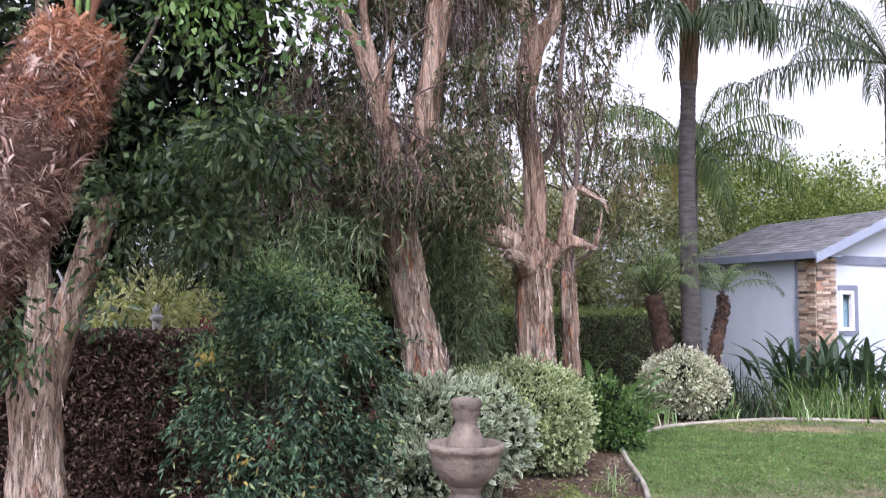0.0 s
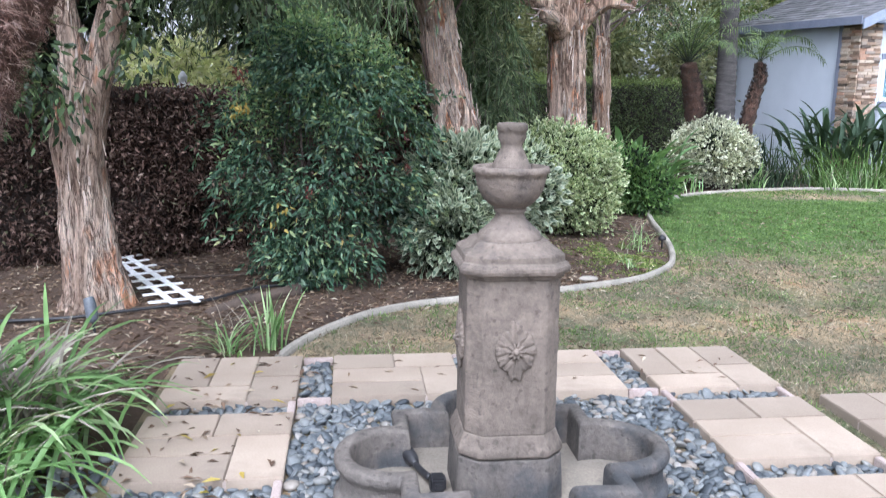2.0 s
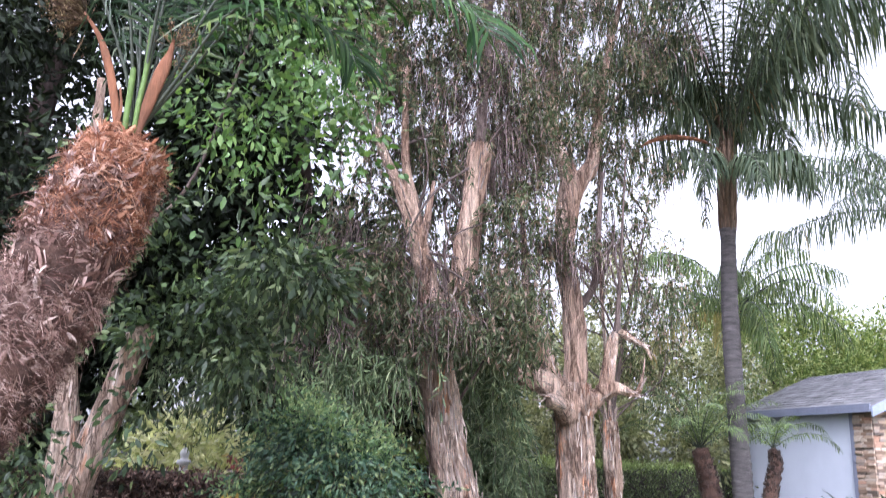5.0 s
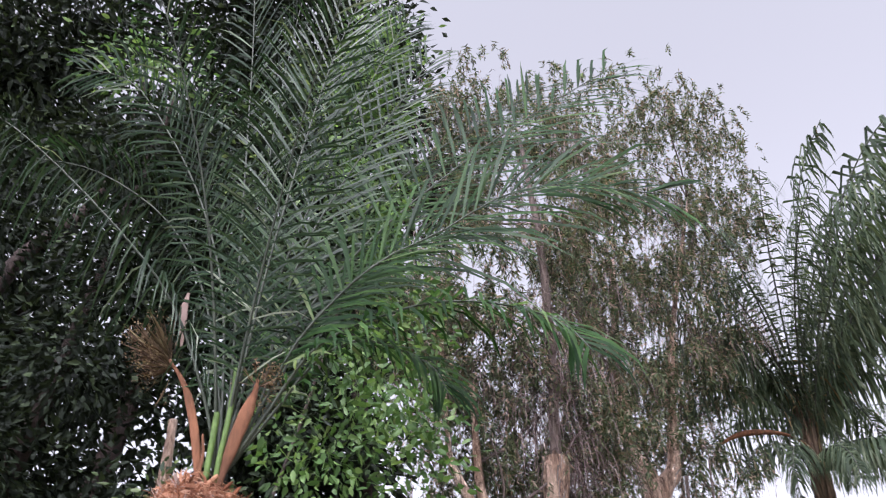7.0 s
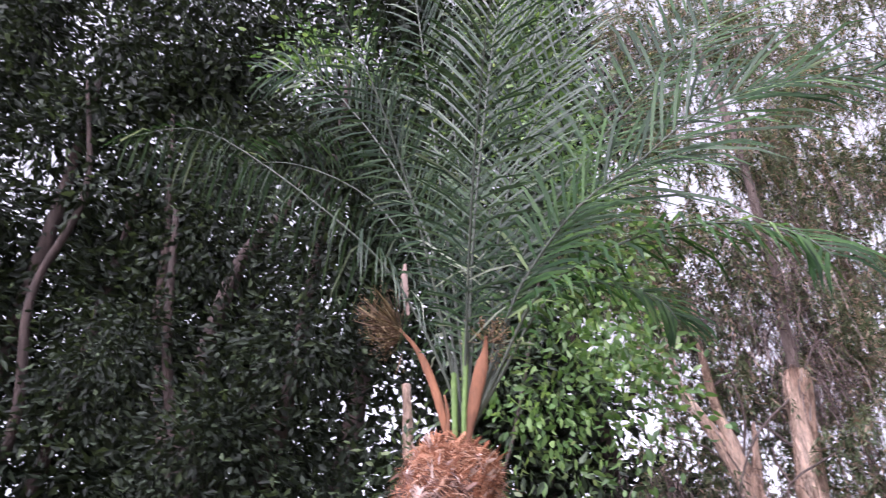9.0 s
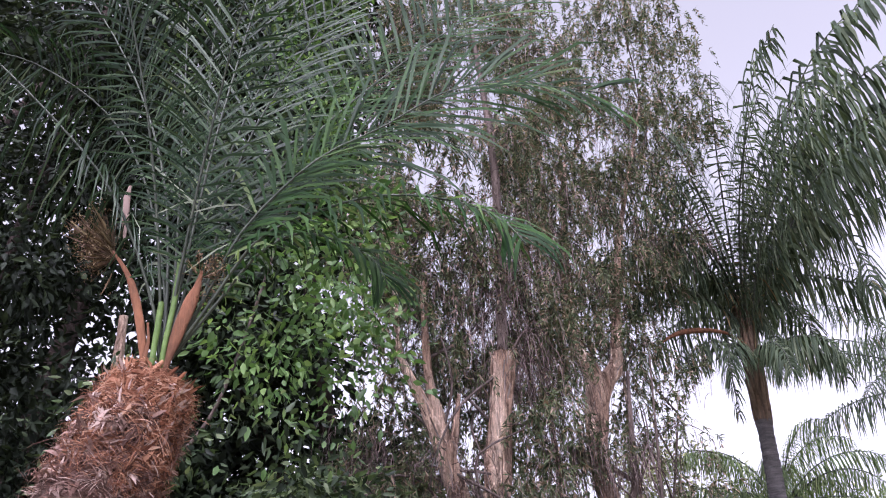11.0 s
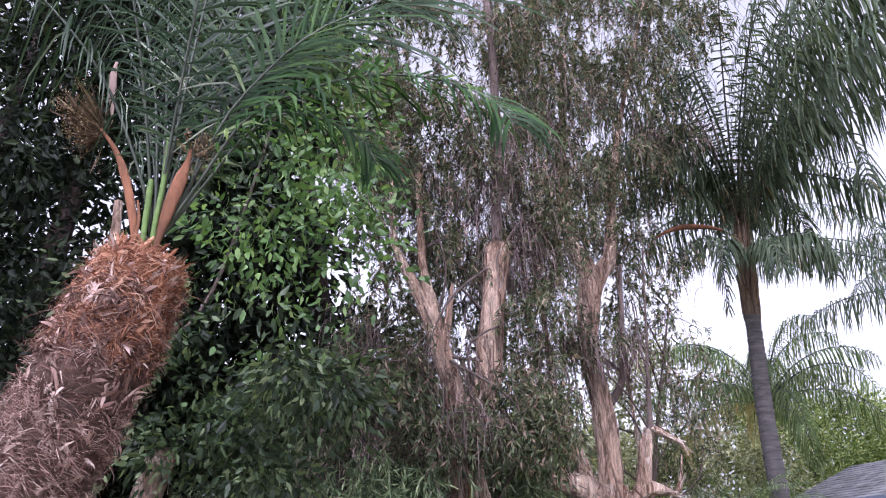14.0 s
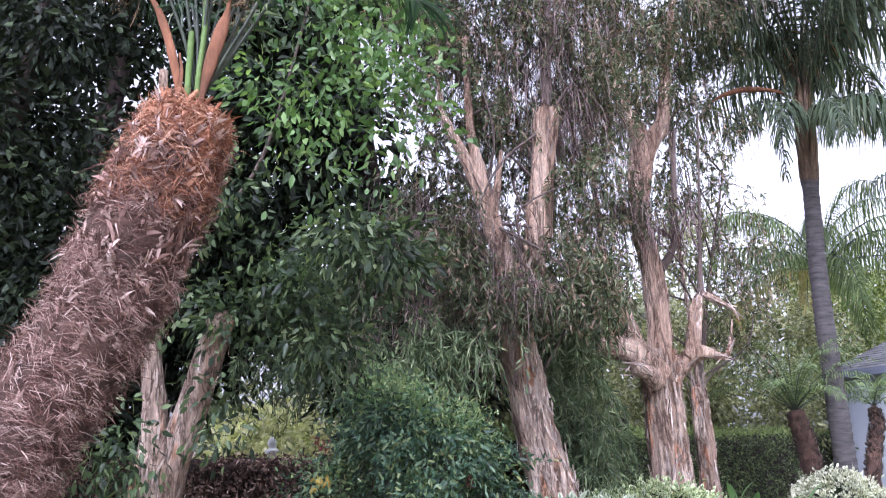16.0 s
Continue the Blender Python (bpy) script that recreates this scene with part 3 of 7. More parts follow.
def blades(n, lo, hi, length, width, want, patchy=-1.0):
    p = rng.uniform(lo, hi, size=(n, 2))
    p = p[in_lawn(p) & ~((p[:, 1] < 3.96) & (p[:, 1] > 1.05) & (p[:, 0] < 3.24))]
    p = p[want(p)]
    p = p[np.array([noise.noise(Vector((q[0] * 2.1, q[1] * 2.1, 8.0))) + 0.6 * noise.noise(Vector((q[0] * 6, q[1] * 6, 2.0))) > patchy for q in p])] if patchy > -1 else p
    base = np.column_stack([p, np.full(len(p), 0.01)])
    way = unit(rng.normal(size=base.shape) * [0.7, 0.7, 0.1] + [0, 0, 0.5])
    return leaf_blades(base, way, length * (0.6 + 0.8 * rng.random(len(p))), width, curl=0.12)


M["blade_green"] = leafy("green_grass_blade", [(0.0, (0.068, 0.14, 0.024)), (0.6, (0.125, 0.235, 0.042)), (1.0, (0.25, 0.36, 0.1))], 0.6, 0.3)
M["blade_dry"] = leafy("dry_grass_blade", [(0.0, (0.13, 0.145, 0.075)), (0.4, (0.19, 0.172, 0.115)), (0.8, (0.3, 0.245, 0.17)), (1.0, (0.5, 0.41, 0.29))], 0.8, 0.2)
stuff("grass", joined([blades(90000, (3.6, 5.4), (12, 11.3), 0.04, 0.007, lambda p: greenness(p) + 0.25 * rng.normal(size=len(p)) > 0),
                       blades(34000, (0.8, 3.0), (6.5, 6.9), 0.042, 0.005, lambda p: greenness(p) + 0.4 * rng.normal(size=len(p)) > -0.75, 0.02)]),
      M["blade_green"], "short green grass blades of the lawn", "grass")
stuff("dry_grass", joined([blades(60000, (0.8, 3.0), (6.5, 7.2), 0.034, 0.005, lambda p: greenness(p) + 0.3 * rng.normal(size=len(p)) < 0.05),
                           blades(26000, (6.0, 4.5), (12.5, 11.3), 0.03, 0.007, lambda p: greenness(p) + 0.3 * rng.normal(size=len(p)) < 0.0),
                           blades(30000, (3.25, 1.0), (6.5, 4.0), 0.026, 0.0045, lambda p: p[:, 0] > 0),
                           blades(24000, (0.3, -2.5), (5.5, 1.04), 0.026, 0.0045, lambda p: p[:, 1] < 1.04)]),
      M["blade_dry"], "short dry straw-coloured grass of the worn lawn", "grass")

# the kerb: cast concrete lengths, butted end to end
curb = thing("curb", "low curved concrete kerb edging the lawn", "kerb", kind="structure")
cut = np.linspace(0, len(CURVE) - 1, 13).astype(int)
tan = unit(np.gradient(CURVE, axis=0))
nor = np.column_stack([-tan[:, 1], tan[:, 0]])
for a, b in zip(cut[:-1], cut[1:]):
    rows = []
    for i in range(a, b + 1):
        e = 0.002 if i == a else -0.002 if i == b else 0.0
        c = CURVE[i] + tan[i] * e
        lift = 0.004 * noise.noise(Vector((c[0] * 1.5, c[1] * 1.5, 0)))
        rows.append([(*(c + nor[i] * w), z + (lift if z > 0 else 0)) for w, z in ((-0.026, -0.05), (-0.026, 0.03), (-0.018, 0.048), (0.0, 0.055), (0.018, 0.048), (0.026, 0.03), (0.026, -0.05))])
    v = np.array(rows).reshape(-1, 3)
    k, m = 7, b - a + 1
    q = [[i * k + j, (i + 1) * k + j, (i + 1) * k + j + 1, i * k + j + 1] for i in range(m - 1) for j in range(k - 1)]
    caps = [[6, 5, 4, 3, 2, 1, 0], [(m - 1) * k + j for j in range(k)]]
    grow("kerb_length", (v, [np.array(q), np.array(caps)]), M["curb"], curb, smooth=False)

# ---------- patio: square slabs of five pavers round the fountain ----------
COLS = [(0.352, 0.962), (1.115, 1.725), (1.877, 2.487), (2.635, 3.235)]
ROWS = [(1.06, 1.67), (1.822, 2.432), (2.585, 3.195), (3.346, 3.947)]
LAYOUT = [(0, 0, 0.62, 0.34), (0.62, 0, 1, 0.5), (0, 0.34, 0.34, 1), (0.34, 0.34, 0.62, 1), (0.62, 0.5, 1, 1)]
LAYOUT_B = [(0, 0, 0.36, 0.5), (0, 0.5, 0.36, 1), (0.36, 0, 1, 0.3), (0.36, 0.3, 0.68, 1), (0.68, 0.3, 1, 1)]


def slab(x0, y0, x1, y1, layout, flip):
    s = thing("paving_slab", "square sand-coloured concrete slab laid of five pavers", "paving slab", "slabs round the fountain", at=((x0 + x1) / 2, (y0 + y1) / 2, 0))
    w, h = x1 - x0, y1 - y0
    part("bed", box(-w / 2 + 0.004, -h / 2 + 0.004, -0.05, w / 2 - 0.004, h / 2 - 0.004, 0.046), M["paver_edge"], s)
    for a, b, c, d in layout:
        if flip & 1:
            a, c = 1 - c, 1 - a
        if flip & 2:
            b, d = 1 - d, 1 - b
        if flip & 4:
            a, b, c, d = b, a, d, c
        g, up = 0.0022, 0.002 * rng.random()
        part("paver", box(-w / 2 + a * w + g, -h / 2 + b * h + g, 0.012, -w / 2 + c * w - g, -h / 2 + d * h - g, 0.058 + up, 0.004), M["paver"], s)


k = 0
for i, (x0, x1) in enumerate(COLS):
    for j, (y0, y1) in enumerate(ROWS):
        if i in (1, 2) and j in (1, 2):
            continue
        slab(x0, y0, x1, y1, (LAYOUT, LAYOUT_B)[k % 2], (k * 3) % 8)
        k += 1
for n in range(5):
    slab(3.34 + 0.66 * n, 2.60 + 0.02 * n, 3.96 + 0.66 * n, 3.21 + 0.02 * n, LAYOUT_B, n)


def edging(x0, y0, x1, y1):
    ob = part("edging_strip", box(x0, y0, -0.05, x1, y1, 0.05, 0.004), M["strip"])
    tagged(ob, "narrow pale pink concrete strip between two slabs", "edging", "edging strips of the patio")


for (a, b), (c, d) in zip(COLS[:-1], COLS[1:]):
    edging(b + 0.002, 3.348, c - 0.002, 3.378)
    edging(b + 0.002, 3.915, c - 0.002, 3.945)
for (a, b), (c, d) in zip(ROWS[:-1], ROWS[1:]):
    for x in (COLS[0][1] - 0.035, COLS[3][0] + 0.003, COLS[3][1] - 0.035):
        edging(x, b + 0.002, x + 0.032, c - 0.002)

# ---------- river pebbles ----------
FX, FY = 1.731, 2.48


def basin_radius(a, grow_by=0.0):
    """How far the basin's outline lies from its middle at the angle a: a square with four round lobes."""
    c, s = abs(math.cos(a)), abs(math.sin(a))
    sq = (0.372 + grow_by) / max(c, s)
    m, q = max(c, s), min(c, s)
    d, r = 0.37, 0.217 + grow_by
    disc = r * r - (d * q) ** 2
    if disc <= 0:
        return sq
    lobe = d * m + math.sqrt(disc)
    return 0.5 * (sq + lobe + math.hypot(sq - lobe, 0.007))


def ball(sub=1):
    b = bmesh.new()
    bmesh.ops.create_icosphere(b, subdivisions=sub, radius=1)
    v = np.array([p.co[:] for p in b.verts])
    f = np.array([[p.index for p in q.verts] for q in b.faces])
    b.free()
    return v, f


def pebbles(pts, size):
    bv, bf = ball(2)
    out = []
    n = len(pts)
    s = size * np.exp(np.clip(rng.normal(0, 0.26, n), -0.5, 0.42))
    dims = np.column_stack([s, s * rng.uniform(0.62, 0.95, n), s * rng.uniform(0.38, 0.62, n)])
    ang = rng.uniform(0, np.pi, n)
    tilt = rng.normal(0, 0.3, (n, 2))
    v = bv[None] * dims[:, None]
    z = v[..., 2] + v[..., 0] * tilt[:, :1] + v[..., 1] * tilt[:, 1:]
    x = v[..., 0] * np.cos(ang)[:, None] - v[..., 1] * np.sin(ang)[:, None]
    y = v[..., 0] * np.sin(ang)[:, None] + v[..., 1] * np.cos(ang)[:, None]
    w = np.stack([x, y, z], -1) + pts[:, None]
    f = (np.arange(n)[:, None, None] * len(bv) + bf[None]).reshape(-1, 3)
    return w.reshape(-1, 3), [f]


def scatter(n, x0, y0, x1, y1, z0, z1, gap=0.0, keep=None):
    p = np.column_stack([rng.uniform(x0, x1, n), rng.uniform(y0, y1, n), rng.uniform(z0, z1, n)])
    if keep is not None:
        p = p[keep(p)]
    out = []
    for q in p:
        if all((q[0] - o[0]) ** 2 + (q[1] - o[1]) ** 2 + 3 * (q[2] - o[2]) ** 2 > gap * gap for o in out[-1400:]):
            out.append(q)
    return np.array(out)


def off_basin(p):
    return np.array([math.hypot(x - FX, y - FY) > basin_radius(math.atan2(y - FY, x - FX)) + 0.012 for x, y, _ in p])


m, n, l, b = material("river_pebble", 0.55)
g = n.new("ShaderNodeNewGeometry")
r = ramp(n, [(0.0, (0.035, 0.042, 0.05)), (0.25, (0.078, 0.09, 0.1)), (0.5, (0.12, 0.133, 0.142)), (0.75, (0.165, 0.176, 0.178)), (0.88, (0.2, 0.198, 0.185)), (0.95, (0.22, 0.175, 0.135)), (1.0, (0.3, 0.3, 0.29))])
l.new(g.outputs["Random Per Island"], r.inputs[0])
v = coords(n, l)
f = ramp(n, [(0.3, (0.75, 0.75, 0.75)), (0.7, (1.15, 1.15, 1.15))])
l.new(noisy(n, l, v, 60.0, 5.0, 0.7), f.inputs[0])
l.new(blend(n, l, "MULTIPLY", 1.0, r.outputs[0], f.outputs[0]), b.inputs["Base Color"])
bump(n, l, b, noisy(n, l, v, 150.0), 0.15, 0.002)
M["pebble"] = m
beds = [scatter(12000, 0.97, 1.68, 2.63, 3.34, -0.005, 0.032, 0.026, off_basin)]
for (a, b_), (c, d) in zip(COLS[:-1], COLS[1:]):
    beds.append(scatter(1300, b_ + 0.015, 3.385, c - 0.015, 3.91, 0.0, 0.03, 0.028))
for (a, b_), (c, d) in zip(ROWS[:-1], ROWS[1:]):
    beds.append(scatter(1400, 0.37, b_ + 0.015, 0.92, c - 0.015, 0.002, 0.032, 0.028))
    beds.append(scatter(1400, 2.68, b_ + 0.015, 3.19, c - 0.015, 0.002, 0.032, 0.028))
beds.append(scatter(900, 0.0, 1.6, 0.34, 2.9, 0.0, 0.02, 0.04))
stuff("pebbles", pebbles(np.vstack(beds), 0.0215), M["pebble"], "smooth grey-blue and tan river pebbles round the fountain", "pebbles")

# ---------- fountain ----------
fountain = thing("fountain", "weathered grey-brown cast stone fountain with four-lobed basin, dry", "fountain", at=(FX, FY, 0))


def lathe(profile, segs=48, wobble=0.0):
    v, q = [], []
    for i, (r, z) in enumerate(profile):
        for k in range(segs):
            a = 2 * math.pi * k / segs
            rr = r * (1 + wobble * noise.noise(Vector((math.cos(a) * 2, math.sin(a) * 2, z * 9))))
            v.append((rr * math.cos(a), rr * math.sin(a), z))
    for i in range(len(profile) - 1):
        for k in range(segs):
            q.append([i * segs + k, i * segs + (k + 1) % segs, (i + 1) * segs + (k + 1) % segs, (i + 1) * segs + k])
    return np.array(v), [np.array(q)]


def eight_sided(profile):
    """A square shaft with cut corners: rows of half width, corner cut, z."""
    v, q = [], []
    for h, c, z in profile:
        e = h - c
        v += [(h, -e, z), (h, e, z), (e, h, z), (-e, h, z), (-h, e, z), (-h, -e, z), (-e, -h, z), (e, -h, z)]
    for i in range(len(profile) - 1):
        q += [[8 * i + k, 8 * i + (k + 1) % 8, 8 * i + 8 + (k + 1) % 8, 8 * i + 8 + k] for k in range(8)]
    n = 8 * (len(profile) - 1)
    return np.array(v), [np.array(q), np.array([[7, 6, 5, 4, 3, 2, 1, 0], [n + k for k in range(8)]])]


def shaped(name, geo, mat, label="", bevel=0.0, smooth=False):
    ob = put(name, mesh_of(name, *geo, mat, smooth), fountain, label)
    if bevel:
        b = ob.modifiers.new("bevel", "BEVEL")
        b.width, b.segments, b.limit_method, b.angle_limit = bevel, 3, "ANGLE", radians(25)
    return ob


ANG = np.array(sorted(set(np.linspace(0, 2 * np.pi, 240, endpoint=False).round(5)) | {round(math.pi / 4 + k * math.pi / 2, 5) for k in range(4)}))
prof = [(-0.01, -0.02), (0.004, 0.0), (0.006, 0.045), (0.0, 0.058), (-0.012, 0.066), (-0.016, 0.085), (-0.018, 0.12), (-0.014, 0.142), (-0.004, 0.154), (0.002, 0.164), (0.003, 0.178), (-0.001, 0.191), (-0.01, 0.199), (-0.03, 0.203), (-0.048, 0.199), (-0.056, 0.188), (-0.058, 0.17), (-0.06, 0.04)]
vs, k = [], len(ANG)
for off, z in prof:
    for a in ANG:
        r = basin_radius(a, off)
        x, y = r * math.cos(a), r * math.sin(a)
        vs.append((x, y, z + 0.006 * noise.noise(Vector((x * 6, y * 6, z * 3)))))
vs += [(0, 0, 0.04)]
q = [[i * k + j, i * k + (j + 1) % k, (i + 1) * k + (j + 1) % k, (i + 1) * k + j] for i in range(len(prof) - 1) for j in range(k)]
last = (len(prof) - 1) * k
cap = [[last + j, last + (j + 1) % k, len(vs) - 1] for j in range(k)]
shaped("basin", (np.array(vs), [np.array(q), np.array(cap)]), M["basin"], "four-lobed basin with a rounded rim, stained dark", bevel=0.005, smooth=True)
floor_rim = [(basin_radius(a, -0.0605) * math.cos(a), basin_radius(a, -0.0605) * math.sin(a), 0.056) for a in ANG]
shaped("basin_floor", (np.array(floor_rim + [(0, 0, 0.056)]), [np.array([[j, (j + 1) % k, k] for j in range(k)])]), M["basin_floor"], "dusty tan basin floor")
shaped("plinth", eight_sided([(0.184, 0.062, 0.045), (0.181, 0.062, 0.13), (0.176, 0.06, 0.219)]), M["basin"], "", 0.008)
shaped("base_moulding", eight_sided([(0.168, 0.058, 0.222), (0.178, 0.06, 0.23), (0.178, 0.06, 0.25), (0.172, 0.058, 0.262), (0.169, 0.057, 0.27), (0.157, 0.053, 0.3)]), M["stone"], "", 0.006)
shaped("shaft", eight_sided([(0.156, 0.053, 0.296), (0.155, 0.053, 0.46), (0.154, 0.053, 0.64), (0.155, 0.053, 0.825)]), M["stone"], "", 0.009)
shaped("capital", eight_sided([(0.157, 0.054, 0.822), (0.164, 0.056, 0.83), (0.166, 0.057, 0.836), (0.178, 0.061, 0.842), (0.182, 0.062, 0.854), (0.181, 0.062, 0.864), (0.173, 0.06, 0.874), (0.165, 0.057, 0.878), (0.164, 0.057, 0.898), (0.158, 0.055, 0.904), (0.136, 0.05, 0.916), (0.132, 0.05, 0.92), (0.118, 0.048, 0.936)]), M["stone"], "stepped eight-sided capital", 0.0022)
shaped("pedestal", lathe([(0.0, 0.925), (0.106, 0.925), (0.109, 0.938), (0.1, 0.956), (0.074, 0.978), (0.054, 1.0), (0.046, 1.016), (0.05, 1.024), (0.055, 1.03), (0.052, 1.042), (0.0, 1.042)], 48, 0.02), M["stone"], smooth=True)
shaped("bowl", lathe([(0.0, 1.036), (0.05, 1.038), (0.07, 1.048), (0.092, 1.07), (0.108, 1.1), (0.116, 1.132), (0.118, 1.148), (0.126, 1.152), (0.128, 1.164), (0.124, 1.173), (0.114, 1.174), (0.106, 1.166), (0.1, 1.152), (0.0, 1.146)], 56, 0.015), M["stone"], "round stone bowl with a thick rim", smooth=True)
shaped("finial", lathe([(0.0, 1.14), (0.068, 1.145), (0.064, 1.176), (0.052, 1.198), (0.04, 1.225), (0.034, 1.238), (0.038, 1.248), (0.047, 1.268), (0.045, 1.284), (0.05, 1.288), (0.051, 1.306), (0.046, 1.313), (0.038, 1.311), (0.033, 1.302), (0.0, 1.3)], 40, 0.02), M["stone"], "small cup-shaped spout on top", smooth=True)


def rosette(turn):
    """A carved flower: twelve grooved petals, longer above and below, round a ringed spout."""
    bv, bf = ball(2)
    pieces = []

    def add(v, a):
        c, s = math.cos(a), math.sin(a)
        pieces.append((np.column_stack([v[:, 0] * c - v[:, 1] * s, v[:, 2], v[:, 0] * s + v[:, 1] * c]), [bf]))

    for i in range(10):
        a = math.pi / 2 + 2 * math.pi * i / 10
        big = 1.35 if i in (0, 5) else 0.98 if i in (1, 4, 6, 9) else 0.9
        for lobe in (-1, 1):
            add(bv * [0.031 * big, 0.0135, 0.0115] + [0.046 * big, 0.0115 * lobe, 0.007], a)
        add(bv * [0.02, 0.007, 0.008] + [0.058 * big, 0.0, 0.004], a)
        add(bv * [0.018, 0.008, 0.007] + [0.05, 0, 0.0], a + math.pi / 10)
    for i in range(10):
        add(bv * [0.01, 0.005, 0.007] + [0.02, 0, 0.018], 2 * math.pi * i / 10)
    add(bv * [0.013, 0.013, 0.02] + [0, 0, 0.014], 0)
    v, f = joined(pieces)
    v[:, 1] *= -1
    v[:, 1] -= 0.152
    v[:, 2] += 0.592
    c, s = math.cos(turn), math.sin(turn)
    v = np.column_stack([v[:, 0] * c - v[:, 1] * s, v[:, 0] * s + v[:, 1] * c, v[:, 2]])
    ob = shaped("rosette", (v, f), M["stone"], "carved flower rosette with a round spout", smooth=True)
    fuse = ob.modifiers.new("fuse", "REMESH")
    fuse.mode, fuse.voxel_size, fuse.use_smooth_shade = "VOXEL", 0.0022, True


for k in range(4):
    rosette(k * math.pi / 2)

pump = thing("fountain_pump", "small black pump with a pipe lying in the dry basin", "pump", at=(1.497, 2.455, 0.056))
grow("pipe", tube([(1.475, 2.48, 0.085, 0.012), (1.45, 2.535, 0.085, 0.012), (1.43, 2.59, 0.088, 0.012)], 8, 12), M["metal_black"], pump)
grow("nozzle", tube([(1.432, 2.585, 0.088, 0.013), (1.42, 2.62, 0.095, 0.024), (1.402, 2.665, 0.108, 0.024), (1.392, 2.685, 0.112, 0.015)], 12, 14), M["metal_black"], pump)
grow("cord", tube([(1.51, 2.44, 0.065, 0.004), (1.47, 2.42, 0.062, 0.004), (1.45, 2.38, 0.061, 0.004), (1.5, 2.3, 0.061, 0.004)], 20, 6), M["metal_black"], pump)
part("pump_body", box(-0.028, -0.03, 0.0, 0.028, 0.03, 0.05, 0.008), M["metal_black"], pump)
part("pump_cap", box(-0.014, -0.04, 0.012, 0.014, -0.031, 0.038, 0.004), M["metal_black"], pump)

# ---------- house ----------
HX, HY = 9.12, 12.28
HA = math.degrees(math.atan2(0.22, 0.975))
house = thing("house", "small pale grey stuccoed outbuilding with shingled gable roof", "house", at=(HX, HY, 0), turn=HA)
WID, DEP, EAVE = 3.6, 3.2, 2.5
# local x runs along the front, local y away along the side
PIT = 0.42
bm = bmesh.new()
box(0.03, 0.3, -0.05, 0.18, DEP, EAVE + 0.05, bm=bm)
part("side_wall", bm, M["stucco"], house)
bm = bmesh.new()
z1, z2, x0, x1 = 1.28, 1.94, 0.55, 0.86
for a, b_, c, d in ((0.38, -0.05, x0, EAVE), (x1, -0.05, WID, EAVE), (x0, -0.05, x1, z1), (x0, z2, x1, EAVE)):
    box(a, 0.08, b_, c, 0.23, d, bm=bm)
part("front_wall", bm, M["stucco"], house)
part("rear_wall", box(0.18, DEP - 0.15, -0.05, WID, DEP, EAVE), M["stucco"], house)
part("far_wall", box(WID, 0.08, -0.05, WID + 0.15, DEP, EAVE), M["stucco"], house)
mid = WID / 2 + 0.06
for y0, y1, nm in ((0.08, 0.23, "front_gable"), (DEP - 0.15, DEP, "rear_gable")):
    bm = bmesh.new()
    tri = [(0.03, EAVE + 0.002), (WID + 0.1, EAVE + 0.002), (mid, EAVE + PIT * (mid - 0.03))]
    a = [bm.verts.new((x, y0, z)) for x, z in tri]
    b_ = [bm.verts.new((x, y1, z)) for x, z in tri]
    bm.faces.new(a)
    bm.faces.new(b_[::-1])
    for i in range(3):
        bm.faces.new([a[(i + 1) % 3], a[i], b_[i], b_[(i + 1) % 3]])
    part(nm, bm, M["stucco"], house)
part("corner_board", box(-0.012, 0.372, 0.0, 0.028, 0.45, EAVE), M["trim"], house, "slate-blue painted corner board")
part("band", box(0.41, 0.055, 2.38, WID, 0.078, 2.52), M["trim"], house, "slate-blue painted band under the gable")
M["ledge_joint"] = surface("dark_mortar", (0.05, 0.04, 0.032), (0.1, 0.08, 0.065), 9.0, 90.0, 0.95)
part("pillar_core", box(0.02, 0.02, -0.05, 0.378, 0.36, EAVE - 0.02), M["ledge_joint"], house)


def ledge_mat():
    m, n, l, b = material("mixed_ledger_stone", 0.85)
    o = n.new("ShaderNodeObjectInfo")
    r = ramp(n, [(0.0, (0.1, 0.08, 0.066)), (0.2, (0.24, 0.16, 0.11)), (0.45, (0.4, 0.3, 0.22)), (0.65, (0.27, 0.225, 0.19)), (0.85, (0.52, 0.43, 0.34)), (1.0, (0.36, 0.2, 0.13))])
    l.new(o.outputs["Random"], r.inputs[0])
    v = coords(n, l)
    f = ramp(n, [(0.3, (0.7, 0.7, 0.7)), (0.7, (1.2, 1.2, 1.2))])
    t = noisy(n, l, v, 25.0, 5.0, 0.7)
    l.new(t, f.inputs[0])
    l.new(blend(n, l, "MULTIPLY", 1.0, r.outputs[0], f.outputs[0]), b.inputs["Base Color"])
    bump(n, l, b, t, 0.5, 0.01)
    return m


M["ledge"] = ledge_mat()
pillar = tagged(put("pillar", None, house), "corner pillar faced with mixed brown ledger stone")
stone_mesh = {}


def ledge_stone(w, face, a, z, h):
    key = (round(w, 2), face)
    if key not in stone_mesh:
        me = bpy.data.meshes.new("ledge_stone")
        b = box(-w / 2 + 0.0015, -0.03, -h / 2 + 0.0015, w / 2 - 0.0015, 0.03, h / 2 - 0.0015)
        b.to_mesh(me)
        b.free()
        me.materials.append(M["ledge"])
        stone_mesh[key] = me
    ob = put("ledge_stone", stone_mesh[key], pillar)
    d = rng.uniform(-0.016, 0.012)
    ob.matrix_basis = pose(a, 0.01 - d, z) if face == 0 else pose(0.01 - d, a, z, 0, 0, 90)


h = 0.0455
